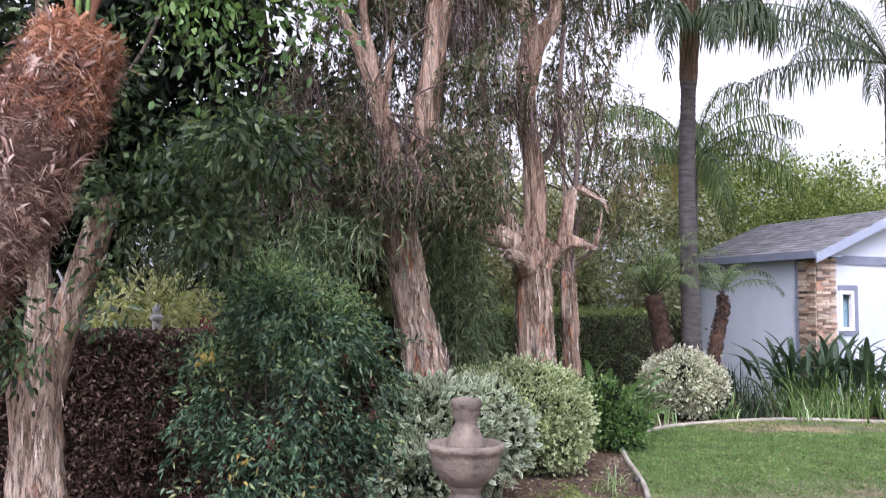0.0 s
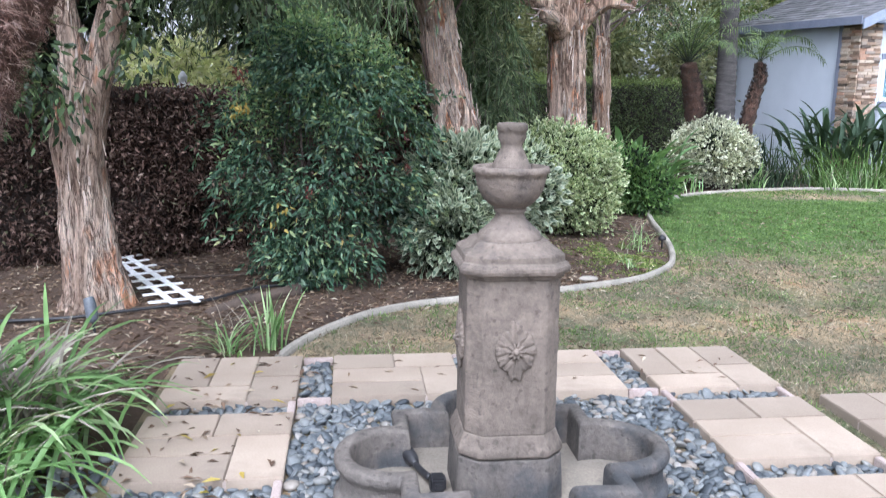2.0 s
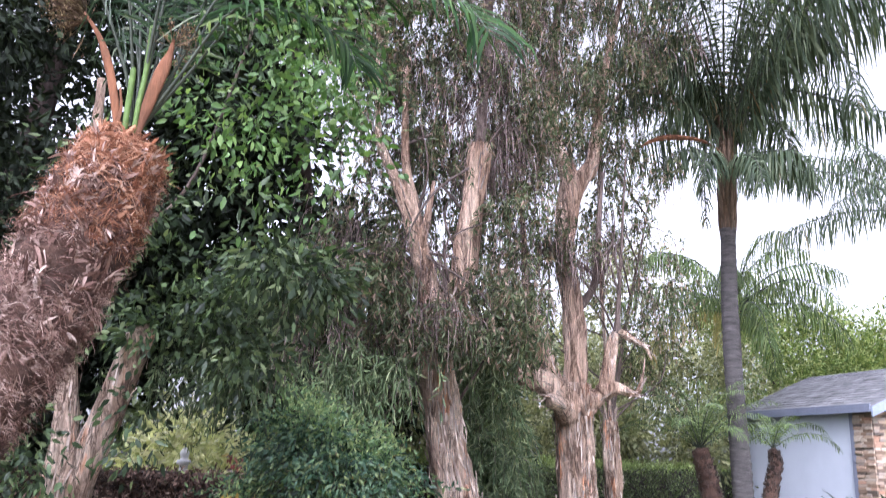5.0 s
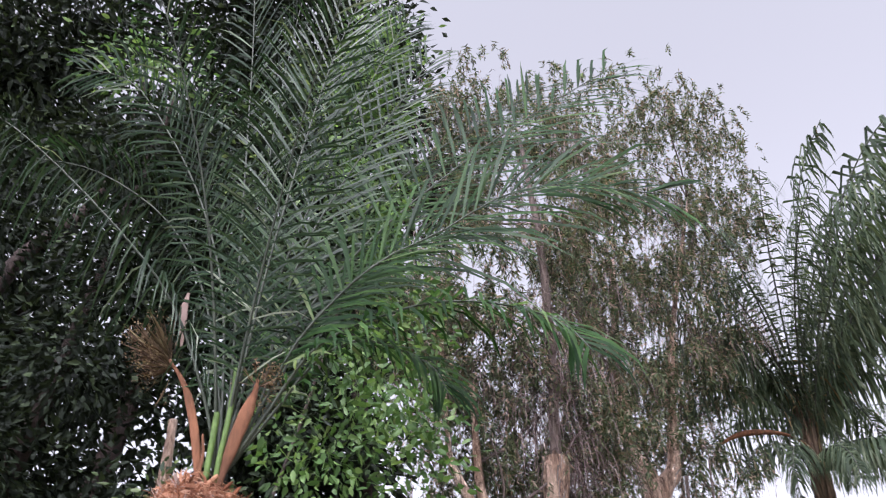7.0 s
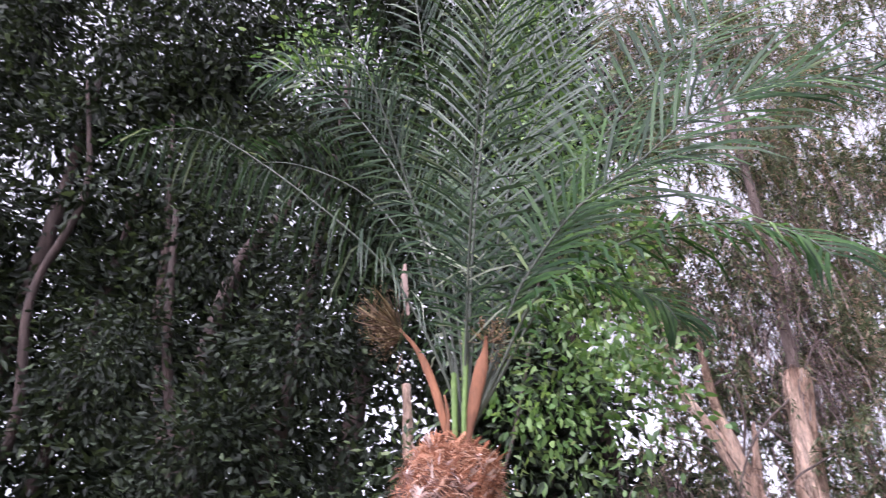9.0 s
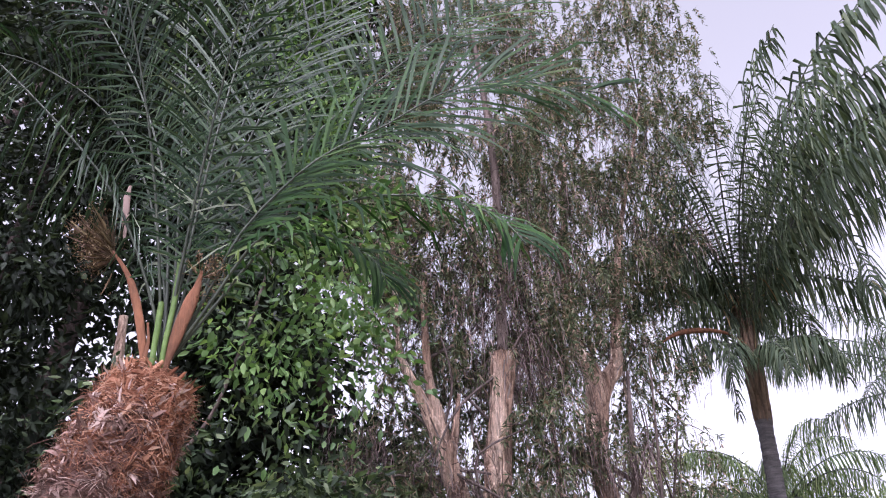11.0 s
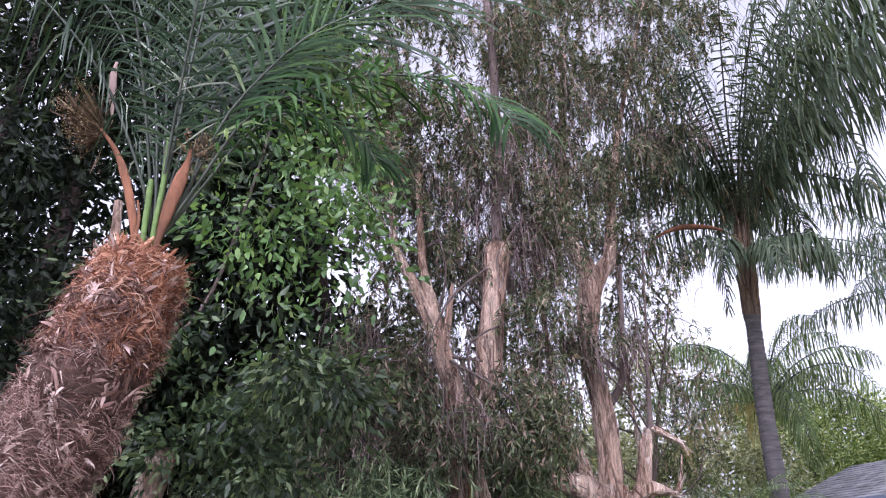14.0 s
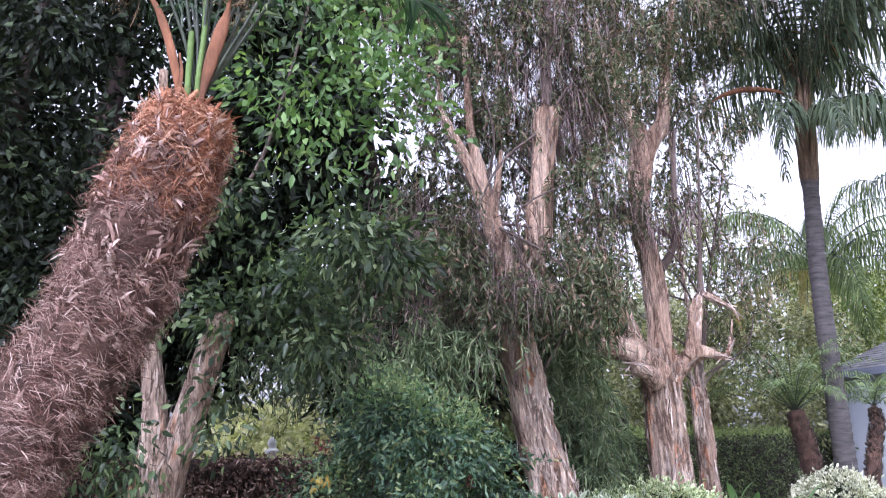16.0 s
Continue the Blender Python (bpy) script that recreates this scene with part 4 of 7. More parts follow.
for i in range(54):
    z = h * (i + 0.5) + 0.01
    for face, length in ((0, 0.4), (1, 0.37)):
        parts = [0.12, 0.14, 0.14] if i % 3 == 0 else [0.18, 0.22] if i % 3 == 1 else [0.1, 0.18, 0.12]
        if face:
            parts = [0.19, 0.18] if i % 2 else [0.12, 0.1, 0.15]
        a = 0.0
        for w in parts:
            ledge_stone(w, face, a + w / 2, z, h)
            a += w

win = tagged(put("window", None, house), "small white-framed window with blue curtain")
for nm, c in (("frame_head", (x0 - 0.002, z2 - 0.06, x1 + 0.002, z2)), ("frame_sill", (x0 - 0.002, z1, x1 + 0.002, z1 + 0.06)), ("frame_jamb", (x0, z1 + 0.062, x0 + 0.06, z2 - 0.062)), ("frame_jamb", (x1 - 0.06, z1 + 0.062, x1, z2 - 0.062))):
    part(nm, box(c[0], 0.05, c[1], c[2], 0.12, c[3], 0.004), M["white"], win)
for nm, c in (("casing", (x0 - 0.02, z2 + 0.003, x1 + 0.09, z2 + 0.09)), ("casing", (x1 + 0.006, z1 - 0.07, x1 + 0.09, z2)), ("casing", (x0 - 0.02, z1 - 0.08, x1, z1 - 0.003))):
    part(nm, box(c[0], 0.058, c[1], c[2], 0.079, c[3], 0.003), M["trim"], win, "slate-blue casing")
cv = [(x, 0.18 + 0.012 * math.sin(x * 90), z) for z in (z1, z2) for x in np.linspace(x0, x1, 24)]
M["curtain"] = surface("pale_blue_curtain", (0.2, 0.38, 0.48), (0.34, 0.52, 0.62), 6.0, 80.0, 0.9, 0.2, 0.002)
put("curtain", mesh_of("curtain", cv, [np.array([[i, i + 1, i + 25, i + 24] for i in range(23)])], M["curtain"]), win, "pale blue curtain")
gm, gn, gl, gb = material("window_glass", 0.02)
gb.inputs["Transmission Weight"].default_value = 1.0
gb.inputs["IOR"].default_value = 1.3
pane = part("pane", box(x0 + 0.058, 0.098, z1 + 0.058, x1 - 0.058, 0.104, z2 - 0.058), gm, win)
pane.visible_shadow = False

# roof: two pitches of overlapping shingle courses, fascia and bargeboards
OV = 0.14
for sgn, nm in ((1, "roof_slope"), (-1, "roof_slope")):
    def at(u, y, lift):
        x = -OV + u if sgn > 0 else 2 * mid + OV - u
        return (x, y, EAVE + 0.08 + PIT * (u - OV) + lift)
    run = mid + OV
    v = [at(0, -OV, 0), at(run, -OV, 0), at(run, DEP + OV, 0), at(0, DEP + OV, 0), at(0, -OV, -0.04), at(run, -OV, -0.04), at(run, DEP + OV, -0.04), at(0, DEP + OV, -0.04)]
    f = np.array([[0, 1, 2, 3], [7, 6, 5, 4], [0, 4, 5, 1], [1, 5, 6, 2], [2, 6, 7, 3], [3, 7, 4, 0]])
    deck = put(nm, mesh_of(nm, v, [f], M["shingle"], False), house, "grey asphalt shingle roof slope")
    pieces, c = [], 0.125
    for i in range(int(run / c)):
        y = -OV - 0.02 + (i % 3) * 0.1
        while y < DEP + OV:
            w = 0.3 * rng.uniform(0.8, 1.15)
            u0, u1 = i * c, min(i * c + c * 1.1, run)
            y0, y1 = max(y + 0.004, -OV - 0.015), min(y + w - 0.004, DEP + OV + 0.015)
            if y1 > y0 + 0.03:
                t = rng.uniform(0.012, 0.02)
                v = [at(u0, y0, t), at(u0, y1, t), at(u1, y1, 0.004), at(u1, y0, 0.004), at(u0, y0, 0), at(u0, y1, 0)]
                pieces.append((np.array(v), [np.array([[0, 1, 2, 3], [4, 5, 1, 0]])]))
            y += w
    put("shingles", mesh_of("shingles", *joined(pieces), M["shingle"], False), house)["kind"] = "stuff"
part("fascia", box(-OV - 0.03, -OV, EAVE - 0.055, -OV, DEP + OV, EAVE + 0.075, 0.004), M["trim"], house, "slate-blue painted eaves board")
part("soffit", box(-OV, -OV, EAVE - 0.02, 0.4, DEP + OV, EAVE + 0.0), M["fascia"], house)
for x0_, x1_ in ((-OV, mid), (2 * mid + OV, mid)):
    bm = bmesh.new()
    pr = []
    for x in (x0_, x1_):
        z = EAVE + 0.08 + PIT * (abs(x - x0_) - OV)
        pr.append([bm.verts.new((x, y, z + dz)) for y, dz in ((-OV - 0.03, 0.0), (-OV, 0.0), (-OV, -0.15), (-OV - 0.03, -0.15))])
    for i in range(4):
        bm.faces.new([pr[0][i], pr[0][(i + 1) % 4], pr[1][(i + 1) % 4], pr[1][i]])
    bm.faces.new(pr[0][::-1])
    bm.faces.new(pr[1])
    bmesh.ops.recalc_face_normals(bm, faces=bm.faces)
    part("bargeboard", bm, M["fascia"], house, "light blue-grey bargeboard")

# ---------- trees ----------
def bark_flakes(rows, n, size, lift=0.01):
    """Loose papery strips lying along a trunk or limb."""
    path = smooth_path(rows, 60)
    i = rng.integers(4, 52, n)
    tan = unit(path[i + 1, :3] - path[i - 1, :3])
    out = unit(np.cross(tan, unit(rng.normal(size=(n, 3)))))
    base = path[i, :3] + out * (path[i, 3:] * 0.99)
    side = np.cross(tan, out)
    L = size * rng.uniform(0.7, 2.6, n)[:, None]
    W = size * rng.uniform(0.04, 0.12, n)[:, None]
    curl = lift * rng.uniform(0.3, 2.2, n)[:, None]
    sgn = rng.choice([-1, 1], n)[:, None]
    d = tan * sgn + side * rng.normal(0, 0.1, n)[:, None]
    v = np.stack([base + side * W, base - side * W, base + d * L * 0.5 + side * W + out * curl * 0.5, base + d * L * 0.5 - side * W + out * curl * 0.3,
                  base + d * L + side * W * 0.3 + out * curl * 1.6, base + d * L - side * W * 0.5 + out * curl * 1.1], 1).reshape(-1, 3)
    f = np.array([[0, 1, 3, 2], [2, 3, 5, 4]])
    return v, [(np.arange(n)[:, None, None] * 6 + f[None]).reshape(-1, 4)]


def ribbons(pts, width):
    """Thin crossed-free ribbons along rows of points (n, k, 3). Verts and faces."""
    n, k, _ = pts.shape
    side = unit(rng.normal(size=(n, 1, 3)) * [1, 1, 0.2]) * width * 0.5 * np.linspace(1, 0.35, k)[None, :, None]
    v = np.stack([pts + side, pts - side], 2).reshape(-1, 3)
    a = (np.arange(n)[:, None] * k + np.arange(k - 1)[None]).ravel() * 2
    return v, [np.stack([a, a + 1, a + 3, a + 2], -1)]


def arcs(blobs, length, gap=-9.0, gap_scale=1.5, rise=0.3, steps=5):
    """Drooping shoots from points in blobs: rows of points (n, steps, 3) and their outward ways."""
    cs, outs = [], []
    for x, y, z, rx, ry, rz, n in blobs:
        c = in_blob(int(n), (x, y, z), (rx, ry, rz), 0.2)
        if gap > -9:
            c = c[np.array([noise.noise(Vector(q) * gap_scale) > gap for q in c], bool)]
        cs.append(c)
        outs.append(unit(unit(c - np.array([x, y, z])) * [0.7, 0.7, 0] + rng.normal(size=c.shape) * [0.5, 0.5, 0.05]))
    c, o = np.vstack(cs), np.vstack(outs)
    L = length * rng.uniform(0.55, 1.35, (len(c), 1, 1))
    f = np.linspace(0, 1, steps)[None, :, None]
    dn = np.array([0, 0, 1.0])
    pts = c[:, None] + (o[:, None] * (0.6 * f - 0.25 * f**2) + dn * (rise * f - (0.75 + rise) * f**2)) * L
    return pts, o


def weeping(blobs, per, length, leaf, wide, gap=-9.0, gap_scale=1.5, rise=0.3):
    """Drooping shoots set with long narrow leaves: the leaves, and the shoots themselves."""
    pts, o = arcs(blobs, length, gap, gap_scale, rise, 6)
    n = len(pts)
    f = rng.uniform(0.12, 1.0, (n, per)) * 4.999
    i = f.astype(int)
    r = np.arange(n)[:, None]
    a, b = pts[r, i], pts[r, i + 1]
    base = a + (b - a) * (f - i)[..., None] + rng.normal(0, 0.006, a.shape)
    way = unit(b - a) * 0.75 + rng.normal(0, 0.55, a.shape) + [0, 0, -0.25]
    m = n * per
    return leaf_blades(base.reshape(-1, 3), way.reshape(-1, 3), leaf * rng.uniform(0.65, 1.3, m), wide * rng.uniform(0.7, 1.25, m), curl=0.12), ribbons(pts, 0.005)


def melaleuca(label, trunk, limbs, blobs, twigs, n_flakes, base, per=18, seed=0.0, low=()):
    t = thing("paperbark_tree", label, "tree", "paperbark trees along the hedge", at=base)
    grow("trunk", tube(trunk, 110, 44, 0.26, 11.0, 0.2, seed), M["bark_paper"], t, "pale trunk with peeling papery bark")
    for k, rows in enumerate(limbs):
        grow("limb", tube(rows, 60, 22, 0.2, 14.0, 0.22, seed + 3.1 * k + 1), M["bark_limb" if rows[0][3] > 0.055 else "bark_mid"], t)
    flakes = [bark_flakes(trunk, n_flakes * 2, 0.1, 0.012)] + [bark_flakes(rows, n_flakes // 5, 0.08, 0.012) for rows in limbs if rows[0][3] > 0.07]
    grow("loose_bark", joined(flakes), M["bark_flake"], t, "loose strips of papery bark")["kind"] = "stuff"
    thin = []
    for k in rng.choice(len(blobs), min(90, len(blobs)), replace=False):
        x, y, z = blobs[k][:3]
        rows = (limbs + [trunk])[rng.integers(len(limbs) + 1)]
        path = smooth_path(rows, 20)
        near = path[np.argmin(abs(path[:, 2] - z + 0.9) + abs(path[:, 0] - x))]
        if math.dist(near[:3], (x, y, z)) < 1.6:
            mid = (near[:3] + np.array([x, y, z])) / 2 + rng.normal(0, 0.12, 3) + [0, 0, 0.1]
            thin.append(tube([(*near[:3], 0.015), (*mid, 0.011), (x, y, z, 0.007), (x + 0.2 * rng.normal(), y, z + rng.uniform(-0.5, 0.3), 0.003)], 12, 5))
    grow("branchwork", joined(thin), M["bark_mid"], t, "thin brown branches")["kind"] = "stuff"
    leaves, shoots = weeping(blobs, per, 0.31, 0.078, 0.0185, -0.16, 2.0)
    grow("crown", leaves, M["mel_leaf"], t, "weeping grey-green willowy leaves")
    sprays = [shoots]
    if low:
        leaves, shoots = weeping(low, per, 0.5, 0.12, 0.016, rise=0.15)
        grow("low_foliage", leaves, M["mel_green"], t, "long green willowy leaves low on the tree")
        sprays.append(shoots)
    if twigs:
        sprays.append(ribbons(arcs(twigs, 0.4, rise=0.2)[0], 0.01))
        sprays.append(ribbons(arcs(twigs, 0.35, rise=0.5)[0], 0.009))
    grow("dead_wood", joined(sprays), M["mel_twig"], t, "brown hanging twigs")["kind"] = "stuff"
    return t


def curtain(n, lo, hi, size, clumps, gap=-0.12, seed=0.0):
    """Small foliage masses scattered through a box, with holes between them."""
    out = []
    while len(out) < n:
        p = rng.uniform(lo, hi)
        if noise.noise(Vector(p) * 0.75 + Vector((seed, 0, 0))) > gap:
            s = size * rng.uniform(0.6, 1.3)
            out.append((*p, s, s, s * 1.15, clumps))
    return out


melaleuca("paperbark tree with pale leaning trunk and weeping crown",
          [(2.46, 7.75, -0.05, 0.29), (2.36, 7.68, 0.4, 0.24), (2.25, 7.62, 0.95, 0.2), (2.1, 7.58, 1.5, 0.172), (2.0, 7.5, 2.0, 0.16), (1.93, 7.42, 2.45, 0.145), (2.0, 7.3, 2.8, 0.125), (2.1, 7.22, 3.05, 0.11)],
          [[(2.06, 7.25, 2.9, 0.115), (2.13, 7.2, 3.2, 0.112), (2.19, 7.2, 3.75, 0.108), (2.26, 7.2, 4.34, 0.105), (2.27, 7.2, 4.42, 0.07)],
           [(2.25, 7.2, 4.25, 0.052), (2.29, 7.25, 4.9, 0.05), (2.33, 7.3, 5.6, 0.045), (2.3, 7.2, 6.8, 0.04), (2.2, 7.3, 8.4, 0.02)],
           [(1.95, 7.4, 2.5, 0.1), (1.84, 7.3, 3.0, 0.095), (1.72, 7.2, 3.4, 0.085), (1.56, 7.2, 3.85, 0.06), (1.36, 7.2, 4.28, 0.042), (1.3, 7.3, 4.6, 0.03), (1.25, 7.4, 5.8, 0.02)],
           [(1.7, 7.2, 3.4, 0.066), (1.66, 7.2, 3.8, 0.055), (1.57, 7.2, 4.2, 0.04), (1.54, 7.3, 5.2, 0.025)],
           [(1.72, 7.18, 3.35, 0.06), (1.79, 7.15, 3.7, 0.035), (1.83, 7.12, 4.0, 0.015)]],
          curtain(150, (0.8, 7.2, 4.7), (3.1, 8.5, 8.2), 0.34, 13, 0.02) + curtain(110, (0.9, 7.3, 7.6), (3.6, 8.7, 10.0), 0.34, 14, -0.05) + curtain(26, (1.0, 7.4, 3.0), (1.6, 8.2, 4.8), 0.26, 11, -0.3)
          + curtain(40, (1.3, 6.85, 2.5), (2.75, 7.15, 3.15), 0.18, 11, -1) + curtain(16, (1.2, 6.9, 3.0), (1.8, 7.1, 3.5), 0.15, 9, -1) + curtain(22, (1.0, 7.0, 4.2), (2.2, 7.5, 5.4), 0.22, 11, -1) + curtain(14, (2.4, 7.2, 3.9), (3.0, 7.8, 5.2), 0.22, 10, -1) + curtain(34, (1.2, 7.8, 3.0), (2.6, 8.4, 5.0), 0.28, 11, -1) + curtain(40, (0.9, 7.9, 5.0), (1.9, 8.6, 8.4), 0.32, 12, -0.4) + curtain(12, (2.35, 7.0, 2.9), (2.8, 7.4, 4.2), 0.2, 10, -0.5)
          + curtain(40, (0.5, 8.0, 2.0), (2.0, 8.7, 3.8), 0.3, 13, -0.6) + curtain(34, (1.1, 6.85, 4.5), (2.9, 7.15, 8.0), 0.2, 9, 0.0, 3.0),
          curtain(26, (1.6, 7.0, 4.6), (2.7, 7.6, 6.2), 0.3, 16, -1) + curtain(26, (1.1, 7.7, 3.0), (2.7, 8.2, 5.0), 0.3, 16, -1) + curtain(26, (0.8, 7.3, 2.3), (1.75, 7.9, 3.7), 0.28, 20, -1) + curtain(40, (1.0, 7.1, 4.4), (3.0, 8.0, 9.0), 0.34, 14, -0.2) + curtain(16, (2.3, 7.2, 3.2), (2.9, 7.7, 4.8), 0.25, 18, -1) + curtain(10, (1.5, 6.9, 2.6), (2.2, 7.1, 3.4), 0.2, 14, -1),
          280, (2.46, 7.75, 0), low=curtain(40, (2.25, 8.0, 1.1), (2.66, 8.7, 3.4), 0.22, 11, -1) + curtain(16, (2.5, 8.0, 0.9), (2.85, 8.5, 1.9), 0.2, 11, -1) + curtain(14, (0.9, 6.9, 2.0), (1.7, 7.3, 2.5), 0.2, 10, -1) + curtain(44, (-1.2, 8.0, 2.2), (1.0, 8.8, 3.5), 0.28, 10, -0.3))

melaleuca("paperbark tree with thick trunk and sawn limb stubs",
          [(3.74, 9.35, -0.05, 0.34), (3.72, 9.33, 0.4, 0.27), (3.71, 9.3, 0.95, 0.215), (3.69, 9.3, 1.65, 0.2), (3.67, 9.3, 2.1, 0.22), (3.66, 9.3, 2.42, 0.2)],
          [[(3.68, 9.3, 2.2, 0.15), (3.7, 9.3, 2.7, 0.13), (3.67, 9.3, 3.3, 0.122), (3.58, 9.3, 3.9, 0.12), (3.61, 9.3, 4.4, 0.125), (3.66, 9.3, 4.75, 0.14), (3.6, 9.3, 5.05, 0.1), (3.46, 9.3, 5.4, 0.08), (3.45, 9.3, 6.4, 0.06), (3.6, 9.3, 8.0, 0.03)],
           [(3.56, 9.3, 2.2, 0.12), (3.4, 9.3, 2.55, 0.105), (3.25, 9.3, 2.95, 0.1), (3.16, 9.3, 3.25, 0.09), (3.13, 9.3, 3.4, 0.05), (3.05, 9.3, 4.8, 0.03)],
           [(3.62, 9.2, 2.12, 0.17), (3.44, 9.12, 2.32, 0.145), (3.25, 9.05, 2.41, 0.13), (3.04, 9.0, 2.45, 0.125), (3.02, 9.0, 2.45, 0.1), (3.06, 9.0, 2.45, 0.08), (3.12, 9.02, 2.44, 0.05)],
           [(3.56, 9.14, 2.05, 0.12), (3.44, 9.0, 2.17, 0.09), (3.32, 8.94, 2.2, 0.075), (3.3, 8.93, 2.2, 0.06)],
           [(3.72, 9.25, 2.1, 0.14), (3.9, 9.25, 2.26, 0.105), (4.08, 9.25, 2.38, 0.088), (4.24, 9.25, 2.37, 0.058), (4.36, 9.25, 2.34, 0.042), (4.43, 9.25, 2.4, 0.03), (4.47, 9.25, 2.56, 0.014), (4.5, 9.25, 2.75, 0.006)],
           [(4.03, 9.27, 2.34, 0.09), (4.07, 9.28, 2.6, 0.08), (4.12, 9.3, 2.85, 0.072), (4.2, 9.3, 3.03, 0.05), (4.36, 9.3, 2.97, 0.036), (4.52, 9.3, 2.88, 0.022), (4.6, 9.3, 2.74, 0.008)],
           [(4.19, 9.3, 3.0, 0.05), (4.21, 9.3, 3.3, 0.028), (4.28, 9.3, 4.2, 0.015), (4.35, 9.3, 5.2, 0.01)],
           [(3.66, 9.3, 4.6, 0.11), (3.8, 9.3, 4.9, 0.1), (3.93, 9.3, 5.1, 0.085), (4.0, 9.3, 5.6, 0.06), (4.25, 9.3, 7.0, 0.035), (4.9, 9.5, 9.2, 0.02)],
           [(3.75, 9.3, 3.3, 0.05), (3.93, 9.3, 3.6, 0.045), (3.98, 9.3, 4.1, 0.035), (4.05, 9.3, 5.0, 0.02)]],
          curtain(100, (2.7, 8.9, 5.3), (4.7, 10.2, 8.6), 0.36, 13, 0.02) + curtain(120, (2.8, 8.9, 8.2), (5.4, 10.3, 11.6), 0.36, 14, -0.05) + curtain(46, (5.0, 9.3, 8.8), (6.2, 10.6, 11.0), 0.34, 14, -0.1)
          + curtain(40, (4.1, 9.4, 3.4), (5.2, 10.2, 7.0), 0.28, 11, -0.1) + curtain(20, (2.5, 8.9, 3.5), (2.95, 9.4, 5.4), 0.24, 11, -0.5) + curtain(14, (4.6, 10.4, 2.6), (5.6, 11.0, 4.2), 0.26, 9, -0.3) + curtain(12, (3.25, 8.8, 3.85), (3.9, 9.1, 4.2), 0.16, 8, -1) + curtain(40, (2.9, 8.85, 4.9), (4.5, 9.15, 8.0), 0.2, 9, 0.0, 4.0),
          curtain(22, (2.8, 8.9, 3.9), (3.5, 9.4, 5.2), 0.3, 16, -1) + curtain(12, (3.3, 8.9, 3.8), (4.0, 9.2, 4.2), 0.2, 14, -1) + curtain(50, (2.8, 8.9, 5.2), (5.0, 10, 9.6), 0.36, 14, -0.2) + curtain(10, (4.2, 9.4, 3.4), (5.2, 10.0, 5.4), 0.3, 9, -0.4),
          260, (3.74, 9.35, 0), seed=11.0, low=curtain(8, (2.3, 8.7, 1.5), (2.65, 9.2, 3.0), 0.2, 11, -1))

melaleuca("slender pale paperbark tree behind the others",
          [(4.68, 11.0, -0.05, 0.15), (4.64, 11.0, 1.0, 0.118), (4.6, 11.0, 2.05, 0.1), (4.6, 11.0, 2.3, 0.03), (4.5, 11.0, 5.0, 0.024), (4.7, 11.0, 8.0, 0.015)],
          [[(4.62, 11.0, 2.1, 0.03), (4.85, 11.0, 3.4, 0.024), (5.2, 11.0, 5.0, 0.012)]],
          curtain(34, (4.3, 10.9, 4.6), (5.6, 11.6, 9.0), 0.34, 12, 0.0) + curtain(10, (4.9, 11.2, 2.4), (6.0, 11.8, 4.2), 0.28, 9, -0.4) + curtain(90, (0.9, 11.0, 2.6), (4.2, 12.0, 7.0), 0.4, 12, -0.2), [], 160, (4.72, 11.0, 0), seed=23.0)


